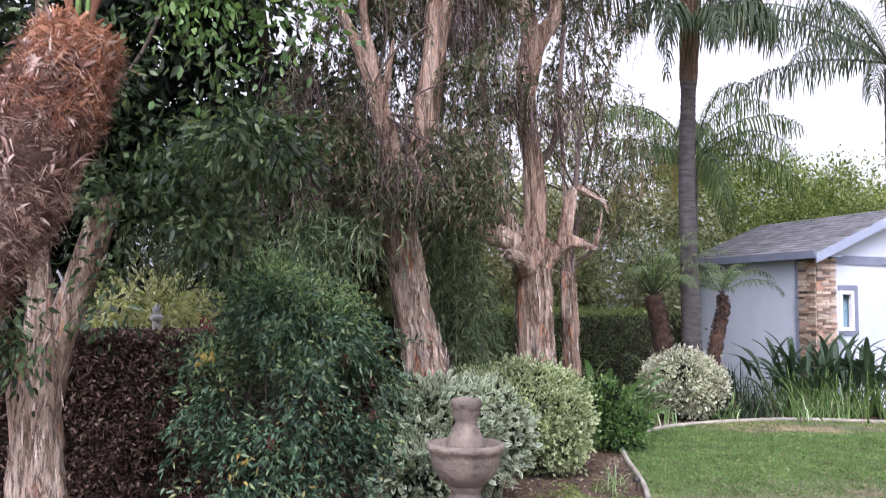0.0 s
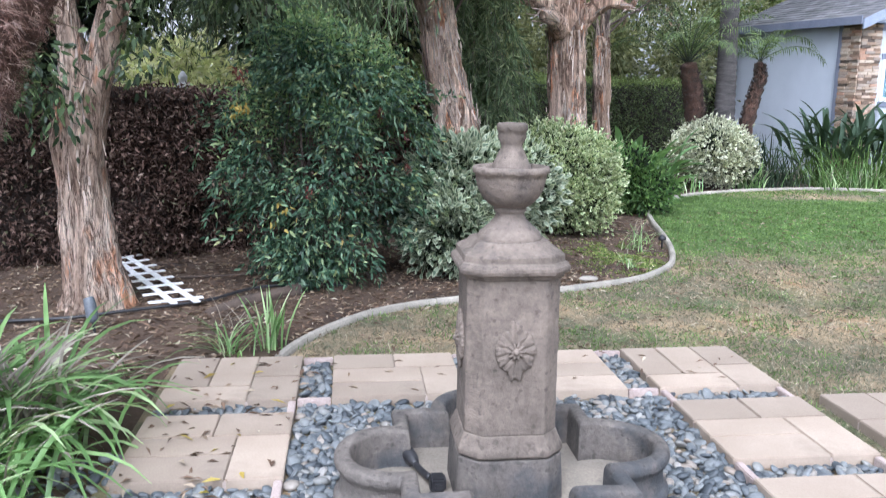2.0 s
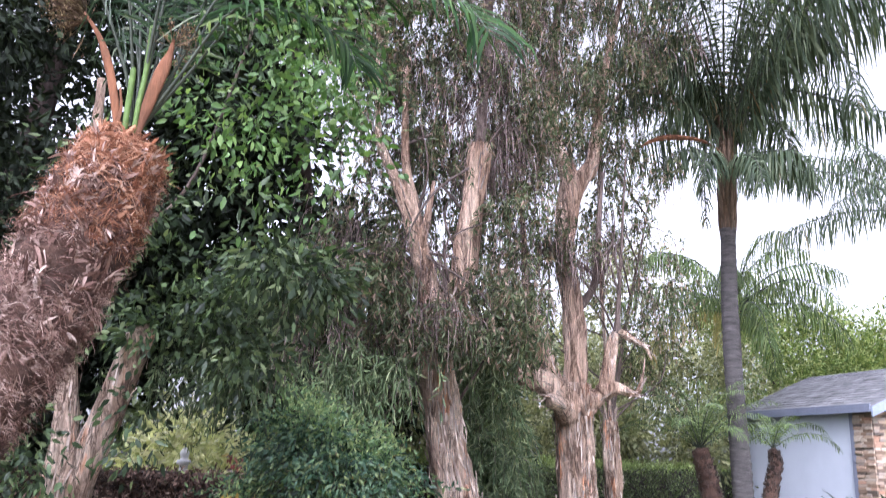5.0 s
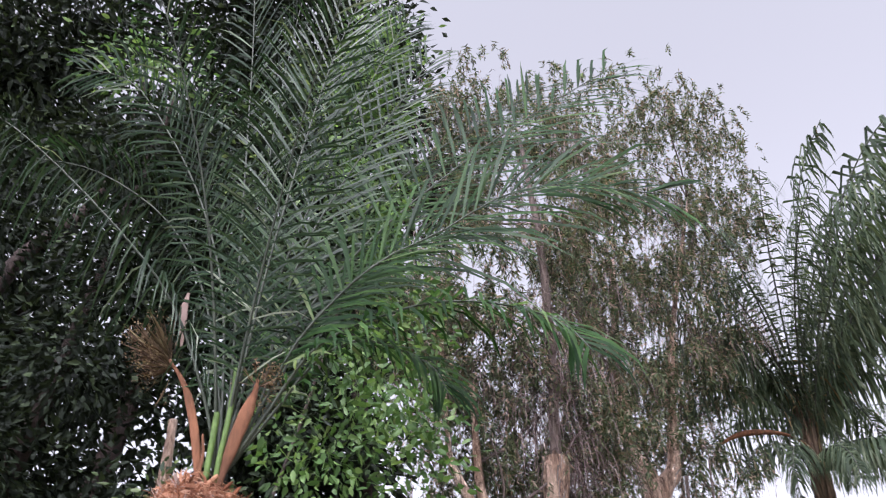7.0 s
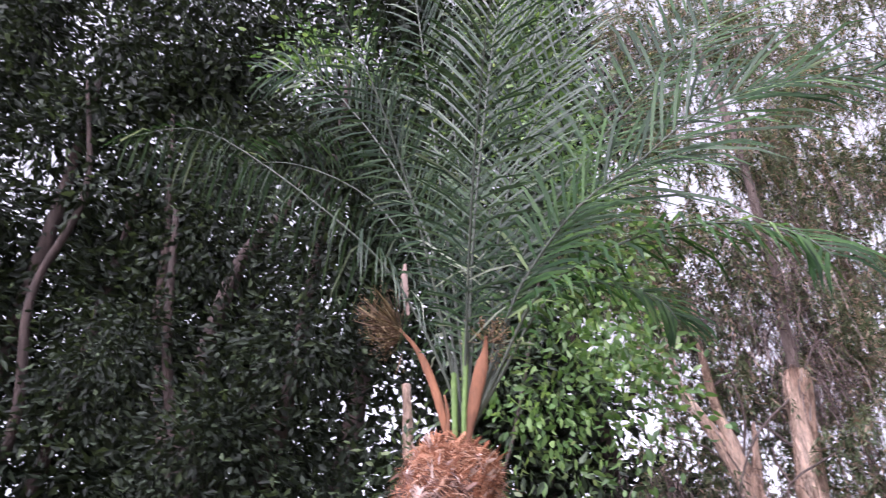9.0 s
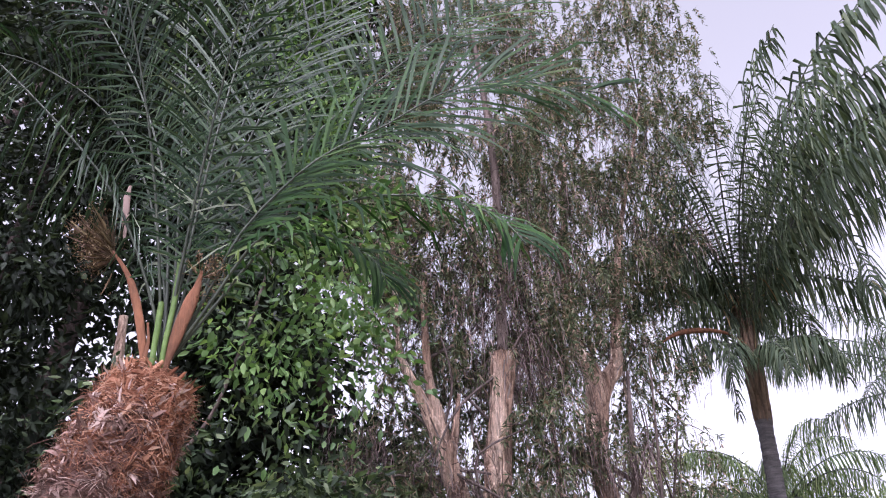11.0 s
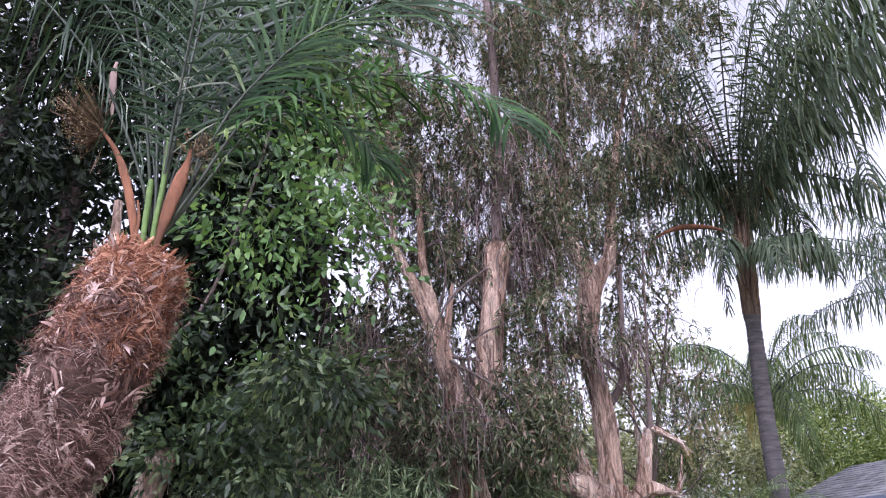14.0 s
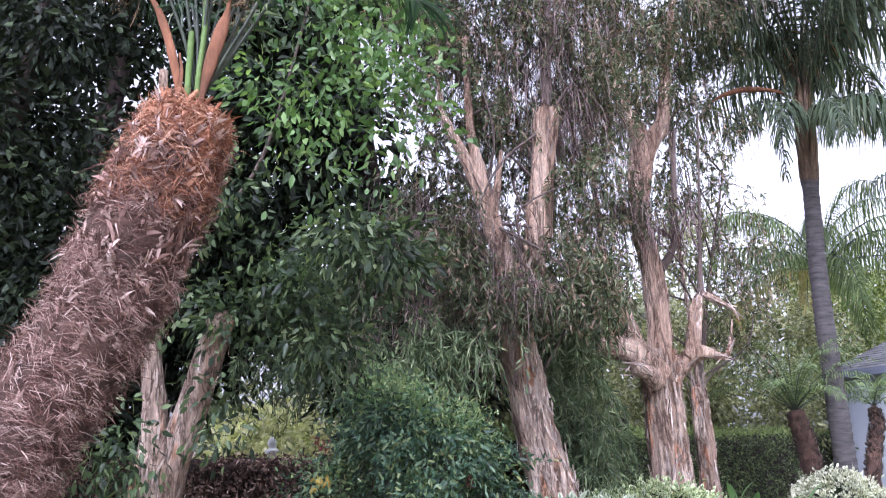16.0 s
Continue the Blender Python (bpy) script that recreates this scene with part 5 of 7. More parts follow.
def broad_tree():
    t = thing("broadleaf_tree", "broadleaf tree with pale forked trunk and glossy dark leaves", "tree", at=(-0.43, 5.25, 0))
    trunk = [(-0.43, 5.25, -0.05, 0.26), (-0.43, 5.25, 0.08, 0.215), (-0.45, 5.25, 0.35, 0.168), (-0.48, 5.25, 0.9, 0.148), (-0.46, 5.25, 1.2, 0.155), (-0.475, 5.25, 1.45, 0.105), (-0.485, 5.25, 1.75, 0.07), (-0.535, 5.25, 2.2, 0.06), (-0.55, 5.3, 3.0, 0.045), (-0.6, 5.4, 4.0, 0.03)]
    grow("trunk", tube(trunk, 170, 56, 0.17, 15.0, 0.28, 41.0), M["bark_left"], t, "pale fissured trunk with a flaring foot")
    limbs = [[(-0.47, 5.25, 0.9, 0.09), (-0.42, 5.24, 1.15, 0.122), (-0.37, 5.22, 1.35, 0.112), (-0.28, 5.2, 1.6, 0.094), (-0.17, 5.15, 1.9, 0.09), (-0.085, 5.13, 2.2, 0.084), (-0.075, 5.12, 2.24, 0.08)],
             [(-0.5, 5.3, 2.2, 0.016), (-0.3, 5.35, 2.8, 0.014), (0.1, 5.4, 3.4, 0.012), (0.5, 5.4, 5.0, 0.008)],
             ]
    for k, rows in enumerate(limbs):
        grow("limb", tube(rows, 30, 14, 0.14, 12.0, 0.2, 50 + 2.0 * k), M["bark_mid" if k else "bark_left"], t)
    grow("loose_bark", joined([bark_flakes(trunk, 130, 0.07, 0.008), bark_flakes(limbs[0], 60, 0.06, 0.006)]), M["bark_flake"], t)["kind"] = "stuff"
    blobs = [(0.5, 4.75, 3.1, 0.68, 0.45, 0.95, 95), (0.35, 5.0, 4.6, 0.8, 0.6, 1.0, 80), (-0.25, 4.95, 2.9, 0.35, 0.4, 0.7, 45),
             (-0.8, 4.98, 1.5, 0.26, 0.14, 0.12, 9), (-0.34, 4.98, 1.46, 0.16, 0.1, 0.08, 3), (-1.25, 4.8, 1.7, 0.45, 0.3, 0.4, 36), (0.2, 5.0, 6.3, 0.9, 0.6, 1.0, 80),
             (-0.98, 4.3, 0.95, 0.12, 0.15, 0.2, 8), (0.85, 4.5, 2.5, 0.25, 0.25, 0.28, 30), (0.4, 4.85, 2.3, 0.55, 0.35, 0.4, 90), (-0.05, 4.9, 2.45, 0.35, 0.3, 0.35, 36), (0.15, 4.9, 1.85, 0.3, 0.25, 0.22, 24)]
    p, w = clumped(blobs, 52, 0.1, droop=0.55, shell=0.3, gap=0.1, gap_scale=2.6, billow=0.26)
    grow("crown", leaf_blades(p, w, rng.uniform(0.045, 0.092, len(p)), rng.uniform(0.018, 0.034, len(p)), rich=True), M["broad_leaf"], t, "glossy dark green pointed leaves")
    blobs = [(0.85, 4.85, 4.2, 0.35, 0.35, 1.0, 80), (1.0, 4.6, 3.2, 0.25, 0.25, 0.6, 40), (0.72, 4.7, 6.0, 0.25, 0.3, 1.4, 130), (-1.1, 4.7, 6.75, 0.42, 0.2, 0.22, 60), (0.5, 4.6, 3.5, 0.45, 0.25, 0.6, 40)]
    p, w = clumped(blobs, 22, 0.12, droop=0.4, shell=0.3, gap=-0.1, gap_scale=2.5)
    grow("young_leaves", leaf_blades(p, w, rng.uniform(0.045, 0.09, len(p)), rng.uniform(0.022, 0.038, len(p)), rich=True), M["bright_leaf"], t, "fresh light green young leaves")


broad_tree()


def dark_tree(base, trunks, blobs, label, gap=-0.12, leaf=1.0, per=22):
    t = thing("evergreen_tree", label, "tree", "dark trees beyond the hedge", at=base)
    for k, rows in enumerate(trunks):
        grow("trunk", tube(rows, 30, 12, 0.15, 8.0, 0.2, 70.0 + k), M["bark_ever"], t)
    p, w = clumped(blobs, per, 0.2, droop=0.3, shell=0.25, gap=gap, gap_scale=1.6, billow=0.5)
    grow("crown", leaf_blades(p, w, leaf * rng.uniform(0.12, 0.21, len(p)), leaf * rng.uniform(0.055, 0.09, len(p)), curl=0.2), M["dark_leaf"], t, "dense deep green leaves, canopy shade in their colour")


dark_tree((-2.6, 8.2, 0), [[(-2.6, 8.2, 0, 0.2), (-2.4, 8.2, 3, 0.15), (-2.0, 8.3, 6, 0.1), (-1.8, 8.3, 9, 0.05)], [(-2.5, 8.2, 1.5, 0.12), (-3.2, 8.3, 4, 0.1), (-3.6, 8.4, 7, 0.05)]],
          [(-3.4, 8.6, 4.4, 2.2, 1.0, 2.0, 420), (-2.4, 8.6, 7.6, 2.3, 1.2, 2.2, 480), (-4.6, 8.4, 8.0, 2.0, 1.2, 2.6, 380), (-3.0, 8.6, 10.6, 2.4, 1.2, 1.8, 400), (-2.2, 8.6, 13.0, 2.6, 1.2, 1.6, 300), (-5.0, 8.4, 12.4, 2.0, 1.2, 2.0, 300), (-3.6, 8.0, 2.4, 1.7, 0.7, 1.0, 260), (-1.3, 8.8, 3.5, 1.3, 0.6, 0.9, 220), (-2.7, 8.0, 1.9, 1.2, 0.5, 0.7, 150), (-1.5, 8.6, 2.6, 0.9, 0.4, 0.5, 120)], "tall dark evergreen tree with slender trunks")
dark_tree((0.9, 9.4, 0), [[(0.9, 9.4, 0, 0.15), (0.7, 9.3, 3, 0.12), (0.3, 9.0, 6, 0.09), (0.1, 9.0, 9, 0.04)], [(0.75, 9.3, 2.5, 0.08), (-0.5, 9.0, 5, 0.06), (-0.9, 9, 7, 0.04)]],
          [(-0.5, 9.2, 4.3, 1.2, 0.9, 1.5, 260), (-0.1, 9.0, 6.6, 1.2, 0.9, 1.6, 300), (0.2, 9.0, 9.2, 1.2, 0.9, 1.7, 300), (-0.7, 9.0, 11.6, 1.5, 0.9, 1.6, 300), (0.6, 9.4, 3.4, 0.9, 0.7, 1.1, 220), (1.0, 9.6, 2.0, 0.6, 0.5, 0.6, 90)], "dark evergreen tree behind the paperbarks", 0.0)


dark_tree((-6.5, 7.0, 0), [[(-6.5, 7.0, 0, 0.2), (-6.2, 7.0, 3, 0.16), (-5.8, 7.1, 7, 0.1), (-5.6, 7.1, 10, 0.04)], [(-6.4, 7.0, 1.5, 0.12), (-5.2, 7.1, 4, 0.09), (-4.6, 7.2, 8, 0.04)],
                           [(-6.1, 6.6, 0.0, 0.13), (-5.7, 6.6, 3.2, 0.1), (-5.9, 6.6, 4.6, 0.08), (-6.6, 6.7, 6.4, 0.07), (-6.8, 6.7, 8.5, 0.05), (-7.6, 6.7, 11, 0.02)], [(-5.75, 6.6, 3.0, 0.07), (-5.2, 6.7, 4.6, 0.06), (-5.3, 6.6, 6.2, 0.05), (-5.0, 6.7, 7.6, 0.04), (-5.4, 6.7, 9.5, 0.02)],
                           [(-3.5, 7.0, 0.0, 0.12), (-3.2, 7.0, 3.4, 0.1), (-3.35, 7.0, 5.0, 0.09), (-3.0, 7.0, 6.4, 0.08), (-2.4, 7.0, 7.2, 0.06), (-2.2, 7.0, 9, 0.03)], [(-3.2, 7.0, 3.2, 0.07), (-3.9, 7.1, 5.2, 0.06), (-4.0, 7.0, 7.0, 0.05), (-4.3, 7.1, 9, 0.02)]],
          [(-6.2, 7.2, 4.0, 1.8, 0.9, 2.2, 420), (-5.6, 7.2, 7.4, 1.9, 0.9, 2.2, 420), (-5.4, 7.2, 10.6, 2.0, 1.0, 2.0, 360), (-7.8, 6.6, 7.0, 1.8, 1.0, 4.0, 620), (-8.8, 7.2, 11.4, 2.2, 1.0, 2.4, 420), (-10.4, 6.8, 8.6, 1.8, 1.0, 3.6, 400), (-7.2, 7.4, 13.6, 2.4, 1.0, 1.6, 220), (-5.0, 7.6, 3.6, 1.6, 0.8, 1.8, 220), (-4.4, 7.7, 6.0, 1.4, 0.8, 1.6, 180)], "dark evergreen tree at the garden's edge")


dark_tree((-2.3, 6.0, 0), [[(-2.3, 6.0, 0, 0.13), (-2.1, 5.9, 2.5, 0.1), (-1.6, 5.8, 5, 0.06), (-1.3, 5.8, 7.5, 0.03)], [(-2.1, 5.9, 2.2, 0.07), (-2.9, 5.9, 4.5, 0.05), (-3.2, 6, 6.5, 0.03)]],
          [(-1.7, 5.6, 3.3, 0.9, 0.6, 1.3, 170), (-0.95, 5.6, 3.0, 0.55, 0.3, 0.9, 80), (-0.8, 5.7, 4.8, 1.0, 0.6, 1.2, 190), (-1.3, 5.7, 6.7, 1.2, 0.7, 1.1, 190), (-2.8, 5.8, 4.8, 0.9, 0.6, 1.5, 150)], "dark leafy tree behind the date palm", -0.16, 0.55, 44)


# ---------- palms ----------
def frond(origin, az, el, length, droop, pairs, leaf, width, hang=0.5, forward=0.9, stalk=0.2, swing=0.0, thick=0.012, plume=0.2, n=40, stiff=0.38, line=None, roll=0.0):
    """A feather frond: its rib, and its leaflets in pairs. Two sets of verts and faces."""
    az, el = radians(az), radians(el)
    p, rows, ds = np.array(origin, float), [], []
    for i in range(n):
        f = i / (n - 1)
        d = np.array([math.cos(az) * math.cos(el), math.sin(az) * math.cos(el), math.sin(el)])
        rows.append((*p, thick * (1 - 0.85 * f) + 0.001))
        ds.append(d)
        p = p + d * length / (n - 1)
        el -= droop / (n - 1) * (0.4 + 1.2 * f)
        az += swing / (n - 1)
    rows, ds = np.array(rows), np.array(ds)
    if line is not None:
        rows[:, :3] = smooth_path(line, n)
        ds = unit(np.gradient(rows[:, :3], axis=0))
    rib = tube(rows, 20, 5)
    m = pairs * 2
    f = stalk + (1 - stalk) * np.repeat((np.arange(pairs) + 0.5) / pairs, 2) ** 0.95
    f = np.clip(f + rng.normal(0, 0.004, m), 0, 0.999)
    i = (f * (n - 1)).astype(int)
    base, d = rows[i, :3], ds[i]
    up = unit(np.array([0, 0, 1.0]) - d * d[:, 2:3] + 1e-6)
    up = up * math.cos(radians(roll)) + np.cross(d, up) * math.sin(radians(roll))
    side = np.cross(d, up) * np.tile([1, -1], pairs)[:, None]
    g = (f - stalk) / (1 - stalk)
    L = leaf * (0.3 + 0.7 * np.sin(np.pi * np.clip(0.03 + 0.89 * g, 0, 1))) * rng.uniform(0.85, 1.1, m)
    way = unit(side + d * (forward * (0.5 + g))[:, None] + up * (rng.normal(0.15, plume, m))[:, None])
    nrm = unit(np.cross(way, d))
    w = unit(np.cross(way, nrm)) * width * 0.5
    dn = np.array([0, 0, -1.0])
    Lc = L[:, None]
    h = hang * rng.uniform(0.7, 1.3, m)[:, None]
    q1 = base + way * Lc * stiff + dn * Lc * 0.16 * stiff * h
    q2 = q1 + unit(way + dn * h * 0.9) * Lc * (0.72 - stiff)
    q3 = q2 + unit(way * 0.6 + dn * h * 1.9) * Lc * 0.3
    v = np.stack([base + w * 0.5, base - w * 0.5, q1 + w, q1 - w, q2 + w * 0.85, q2 - w * 0.85, q3], 1).reshape(-1, 3)
    k = np.arange(m)[:, None, None] * 7
    quads = (k + np.array([[0, 1, 3, 2], [2, 3, 5, 4]])[None]).reshape(-1, 4)
    tris = (k + np.array([[4, 5, 6]])[None]).reshape(-1, 3)
    return rib, (v, [quads, tris])


def add_frond(palm, leaf_mat, rib_mat, label="", **kw):
    rib, leaf = frond(**kw)
    fr = grow("frond", leaf, leaf_mat, palm, label)
    at = np.array(palm.matrix_basis.translation)
    put("rib", mesh_of("rib", rib[0] - at, rib[1], rib_mat), fr)


# the leaning date palm close to the patio
date = thing("date_palm", "leaning date palm, shaggy brown fibre trunk and green fronds", "palm", at=(-0.5, 2.4, 0))
TR = [(-0.52, 2.4, -0.05, 0.18), (-0.3, 2.4, 0.6, 0.155), (0.0, 2.4, 1.25, 0.14), (0.12, 2.4, 1.53, 0.136), (0.295, 2.4, 1.816, 0.136), (0.392, 2.4, 2.06, 0.138), (0.465, 2.4, 2.25, 0.132), (0.51, 2.4, 2.39, 0.112), (0.53, 2.4, 2.45, 0.08)]
grow("trunk", tube(TR, 160, 48, 0.16, 20.0, 0.8, 5.0, rings=0.1, ring_gap=0.075), M["fibre_core"], date, "trunk wrapped in shaggy brown fibre")


def shag(tufts, per, size, lift, lo, hi, wide, turn, spread=0.02, up=0.3, layers=0):
    """Fibre in tufts on the palm's trunk: each tuft has a way of its own, its strands stray a little."""
    path = smooth_path(TR, 121)
    i = rng.integers(lo, hi, tufts)
    if layers:
        i = np.clip((i // layers) * layers + rng.normal(0, 0.8, tufts).round().astype(int), lo, hi - 1)
    tan = unit(path[i + 1, :3] - path[i - 1, :3])
    out = unit(np.cross(tan, unit(rng.normal(size=(tufts, 3)))))
    side = np.cross(tan, out)
    a = turn[0] + turn[1] * rng.normal(size=tufts)
    d = (tan * np.cos(a)[:, None] * rng.choice([-1, 1], tufts, p=[1 - up, up])[:, None] + side * (np.sin(a) * rng.choice([-1, 1], tufts))[:, None])
    c = path[i, :3] + out * path[i, 3:] * rng.uniform(0.96, 1.07, tufts)[:, None]
    rep = lambda q: np.repeat(q, per, 0)
    n = tufts * per
    base = rep(c) + rng.normal(size=(n, 3)) * spread
    dd = unit(rep(d) + rng.normal(size=(n, 3)) * 0.3)
    L, W = (size * rep(rng.uniform(0.5, 1.5, tufts)) * rng.uniform(0.4, 1.2, n))[:, None], (wide * rng.uniform(0.4, 1.4, n))[:, None]
    o = rep(out)
    s = unit(np.cross(dd, o + rng.normal(size=(n, 3)) * 0.4))
    lf = (lift * rep(rng.uniform(-0.1, 1.3, tufts)) * rng.uniform(0.5, 1.3, n))[:, None]
    q1, q2 = base + dd * L * 0.5 + o * lf, base + dd * L * 0.95 + o * lf * 1.1 - np.array([0, 0, 1]) * L * 0.12
    v = np.stack([base + s * W, base - s * W, q1 + s * W, q1 - s * W, q2], 1).reshape(-1, 3)
    k = np.arange(n)[:, None, None] * 5
    return v, [(k + np.array([[0, 1, 3, 2]])[None]).reshape(-1, 4), (k + np.array([[2, 3, 4]])[None]).reshape(-1, 3)]


def stub_plates(n, lo, hi, size, wide, lift, lean):
    """Broken ends of old leaf bases: thick tapered plates in a spiral up the trunk, ragged at the tip."""
    path = smooth_path(TR, 121)
    pieces = []
    for k in range(n):
        i = int(lo + (hi - lo) * (k + rng.uniform(-0.5, 0.5)) / n)
        i = min(max(i, 2), 118)
        tan = unit(path[i + 1, :3] - path[i - 1, :3])
        a = k * 2.39996 + rng.normal(0, 0.12)
        e1 = unit(np.cross(tan, [0, 1.0, 0]))
        out = e1 * math.cos(a) + np.cross(tan, e1) * math.sin(a)
        side = np.cross(tan, out)
        c = path[i, :3] + out * path[i, 3] * 0.93
        L, W, T = size * rng.uniform(0.6, 1.4), wide * rng.uniform(0.6, 1.3), 0.005
        d = unit(tan + out * rng.uniform(0.0, lift) + side * rng.normal(0, lean))
        s = unit(np.cross(d, out))
        o = np.cross(s, d)
        row = []
        for f, w in ((0.0, 1.0), (0.55, 0.85), (1.0, 0.55)):
            p = c + d * L * f + o * 0.006 * f * f
            j = rng.normal(0, 0.12, 4) * (f > 0.9)
            row += [p + s * W * w * 0.5 + d * L * j[0], p + o * T + d * L * j[1], p - s * W * w * 0.5 + d * L * j[2], p - o * T * 0.6]
        q = [[4 * r + m, 4 * r + (m + 1) % 4, 4 * r + 4 + (m + 1) % 4, 4 * r + 4 + m] for r in (0, 1) for m in range(4)] + [[8, 9, 10, 11]]
        pieces.append((np.array(row), [np.array(q)]))
    return joined(pieces)


grow("old_leaf_base", joined([stub_plates(280, 58, 92, 0.055, 0.024, 0.12, 0.6), stub_plates(60, 40, 66, 0.05, 0.025, 0.15, 0.6)]), M["stub_grey"], date, "grey-brown broken leaf bases")["kind"] = "stuff"
grow("fresh_leaf_base", stub_plates(260, 82, 114, 0.042, 0.019, 0.07, 0.8), M["stub_fresh"], date, "orange-brown leaf bases below the crown")["kind"] = "stuff"
grow("fibre", joined([shag(1900, 16, 0.05, 0.008, 2, 72, 0.0006, (1.4, 0.4), 0.014), shag(420, 14, 0.045, 0.016, 2, 92, 0.001, (0.9, 0.5), 0.01, 0.4, 4)]), M["fibre_grey"], date, "matted dry grey-brown palm fibre")["kind"] = "stuff"
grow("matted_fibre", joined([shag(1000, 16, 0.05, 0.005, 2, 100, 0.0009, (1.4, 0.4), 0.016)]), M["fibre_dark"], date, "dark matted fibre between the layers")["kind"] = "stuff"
grow("bleached_fibre", joined([shag(460, 14, 0.038, 0.012, 2, 84, 0.0007, (1.2, 0.5), 0.008, 0.4, 4), shag(110, 4, 0.045, 0.014, 62, 112, 0.0042, (0.3, 0.6), 0.005, 0.7, 4)]), M["fibre_pale"], date, "bleached frayed fibre ends")["kind"] = "stuff"
grow("fresh_fibre", joined([shag(800, 12, 0.042, 0.006, 80, 119, 0.0009, (1.0, 0.6), 0.01, 0.5), shag(260, 12, 0.05, 0.008, 84, 118, 0.0008, (1.5, 0.3), 0.012)]), M["fibre"], date, "reddish brown fibre below the crown")["kind"] = "stuff"
grow("frayed_sheath", joined([shag(200, 5, 0.055, 0.014, 62, 105, 0.0044, (0.3, 0.5), 0.006, 0.7, 4)]), M["fibre_grey"], date, "frayed grey stubs of old leaves")["kind"] = "stuff"
grow("leaf_stub", joined([shag(200, 4, 0.045, 0.005, 86, 117, 0.0045, (0.7, 0.6), 0.006, 0.8, 4)]), M["fibre"], date, "reddish stubs of old leaf bases")["kind"] = "stuff"
for rows, nm, mat, thin in (([(0.505, 2.36, 2.46, 0.011), (0.495, 2.36, 2.51, 0.012), (0.47, 2.36, 2.62, 0.013), (0.44, 2.37, 2.71, 0.012), (0.4, 2.38, 2.79, 0.007), (0.35, 2.4, 2.86, 0.004)], "spathe", "stub", 0.6),
                            ([(0.555, 2.35, 2.44, 0.013), (0.57, 2.355, 2.5, 0.014), (0.595, 2.36, 2.6, 0.021), (0.615, 2.36, 2.67, 0.02), (0.628, 2.37, 2.74, 0.009), (0.634, 2.37, 2.78, 0.004)], "spathe", "stub", 0.5),
                            ([(0.5, 2.345, 2.45, 0.006), (0.51, 2.345, 2.53, 0.005), (0.5, 2.345, 2.6, 0.003)], "torn_sheath", "stub", 0.5),
                            ([(0.527, 2.345, 2.46, 0.009), (0.53, 2.345, 2.58, 0.009), (0.532, 2.345, 2.655, 0.009), (0.532, 2.345, 2.665, 0.006)], "cut_stalk", "petiole", 1.0),
                            ([(0.552, 2.35, 2.46, 0.008), (0.558, 2.35, 2.56, 0.008), (0.565, 2.36, 2.68, 0.008), (0.562, 2.37, 2.82, 0.007)], "cut_stalk", "petiole", 1.0),
                            ([(0.38, 2.38, 2.9, 0.004), (0.372, 2.38, 2.97, 0.011), (0.366, 2.38, 3.03, 0.013), (0.37, 2.38, 3.1, 0.004)], "dry_bract", "fibre_pale", 0.4)):
    v, f = tube(rows, 24, 14, 0.22, 30.0, 0.3)
    v[:, 1] = rows[1][1] + (v[:, 1] - rows[1][1]) * thin
    grow(nm, (v, f), M[mat], date, {"spathe": "orange-brown woody flower sheath", "cut_stalk": "green leaf stalk", "dry_bract": "bleached dry torn bract"}.get(nm, ""))


def spray(n, base, way, spread, length, label):
    """A flower spray: thin stalks set with small beads."""
    w = unit(rng.normal(size=(n, 3)) * spread + way)
    b = np.array(base) + w * rng.uniform(0.0, 0.04, n)[:, None]
    k = 7
    tips = np.repeat(b, k, 0) + np.repeat(w, k, 0) * rng.uniform(0.03, length, n * k)[:, None] + rng.normal(0, 0.006, (n * k, 3))
    grow("flower_spray", joined([leaf_blades(b, w, rng.uniform(0.5, 1.1, n) * length, 0.002), leaf_blades(tips, rng.normal(size=tips.shape), 0.008, 0.006)]), M["flower"], date, label)


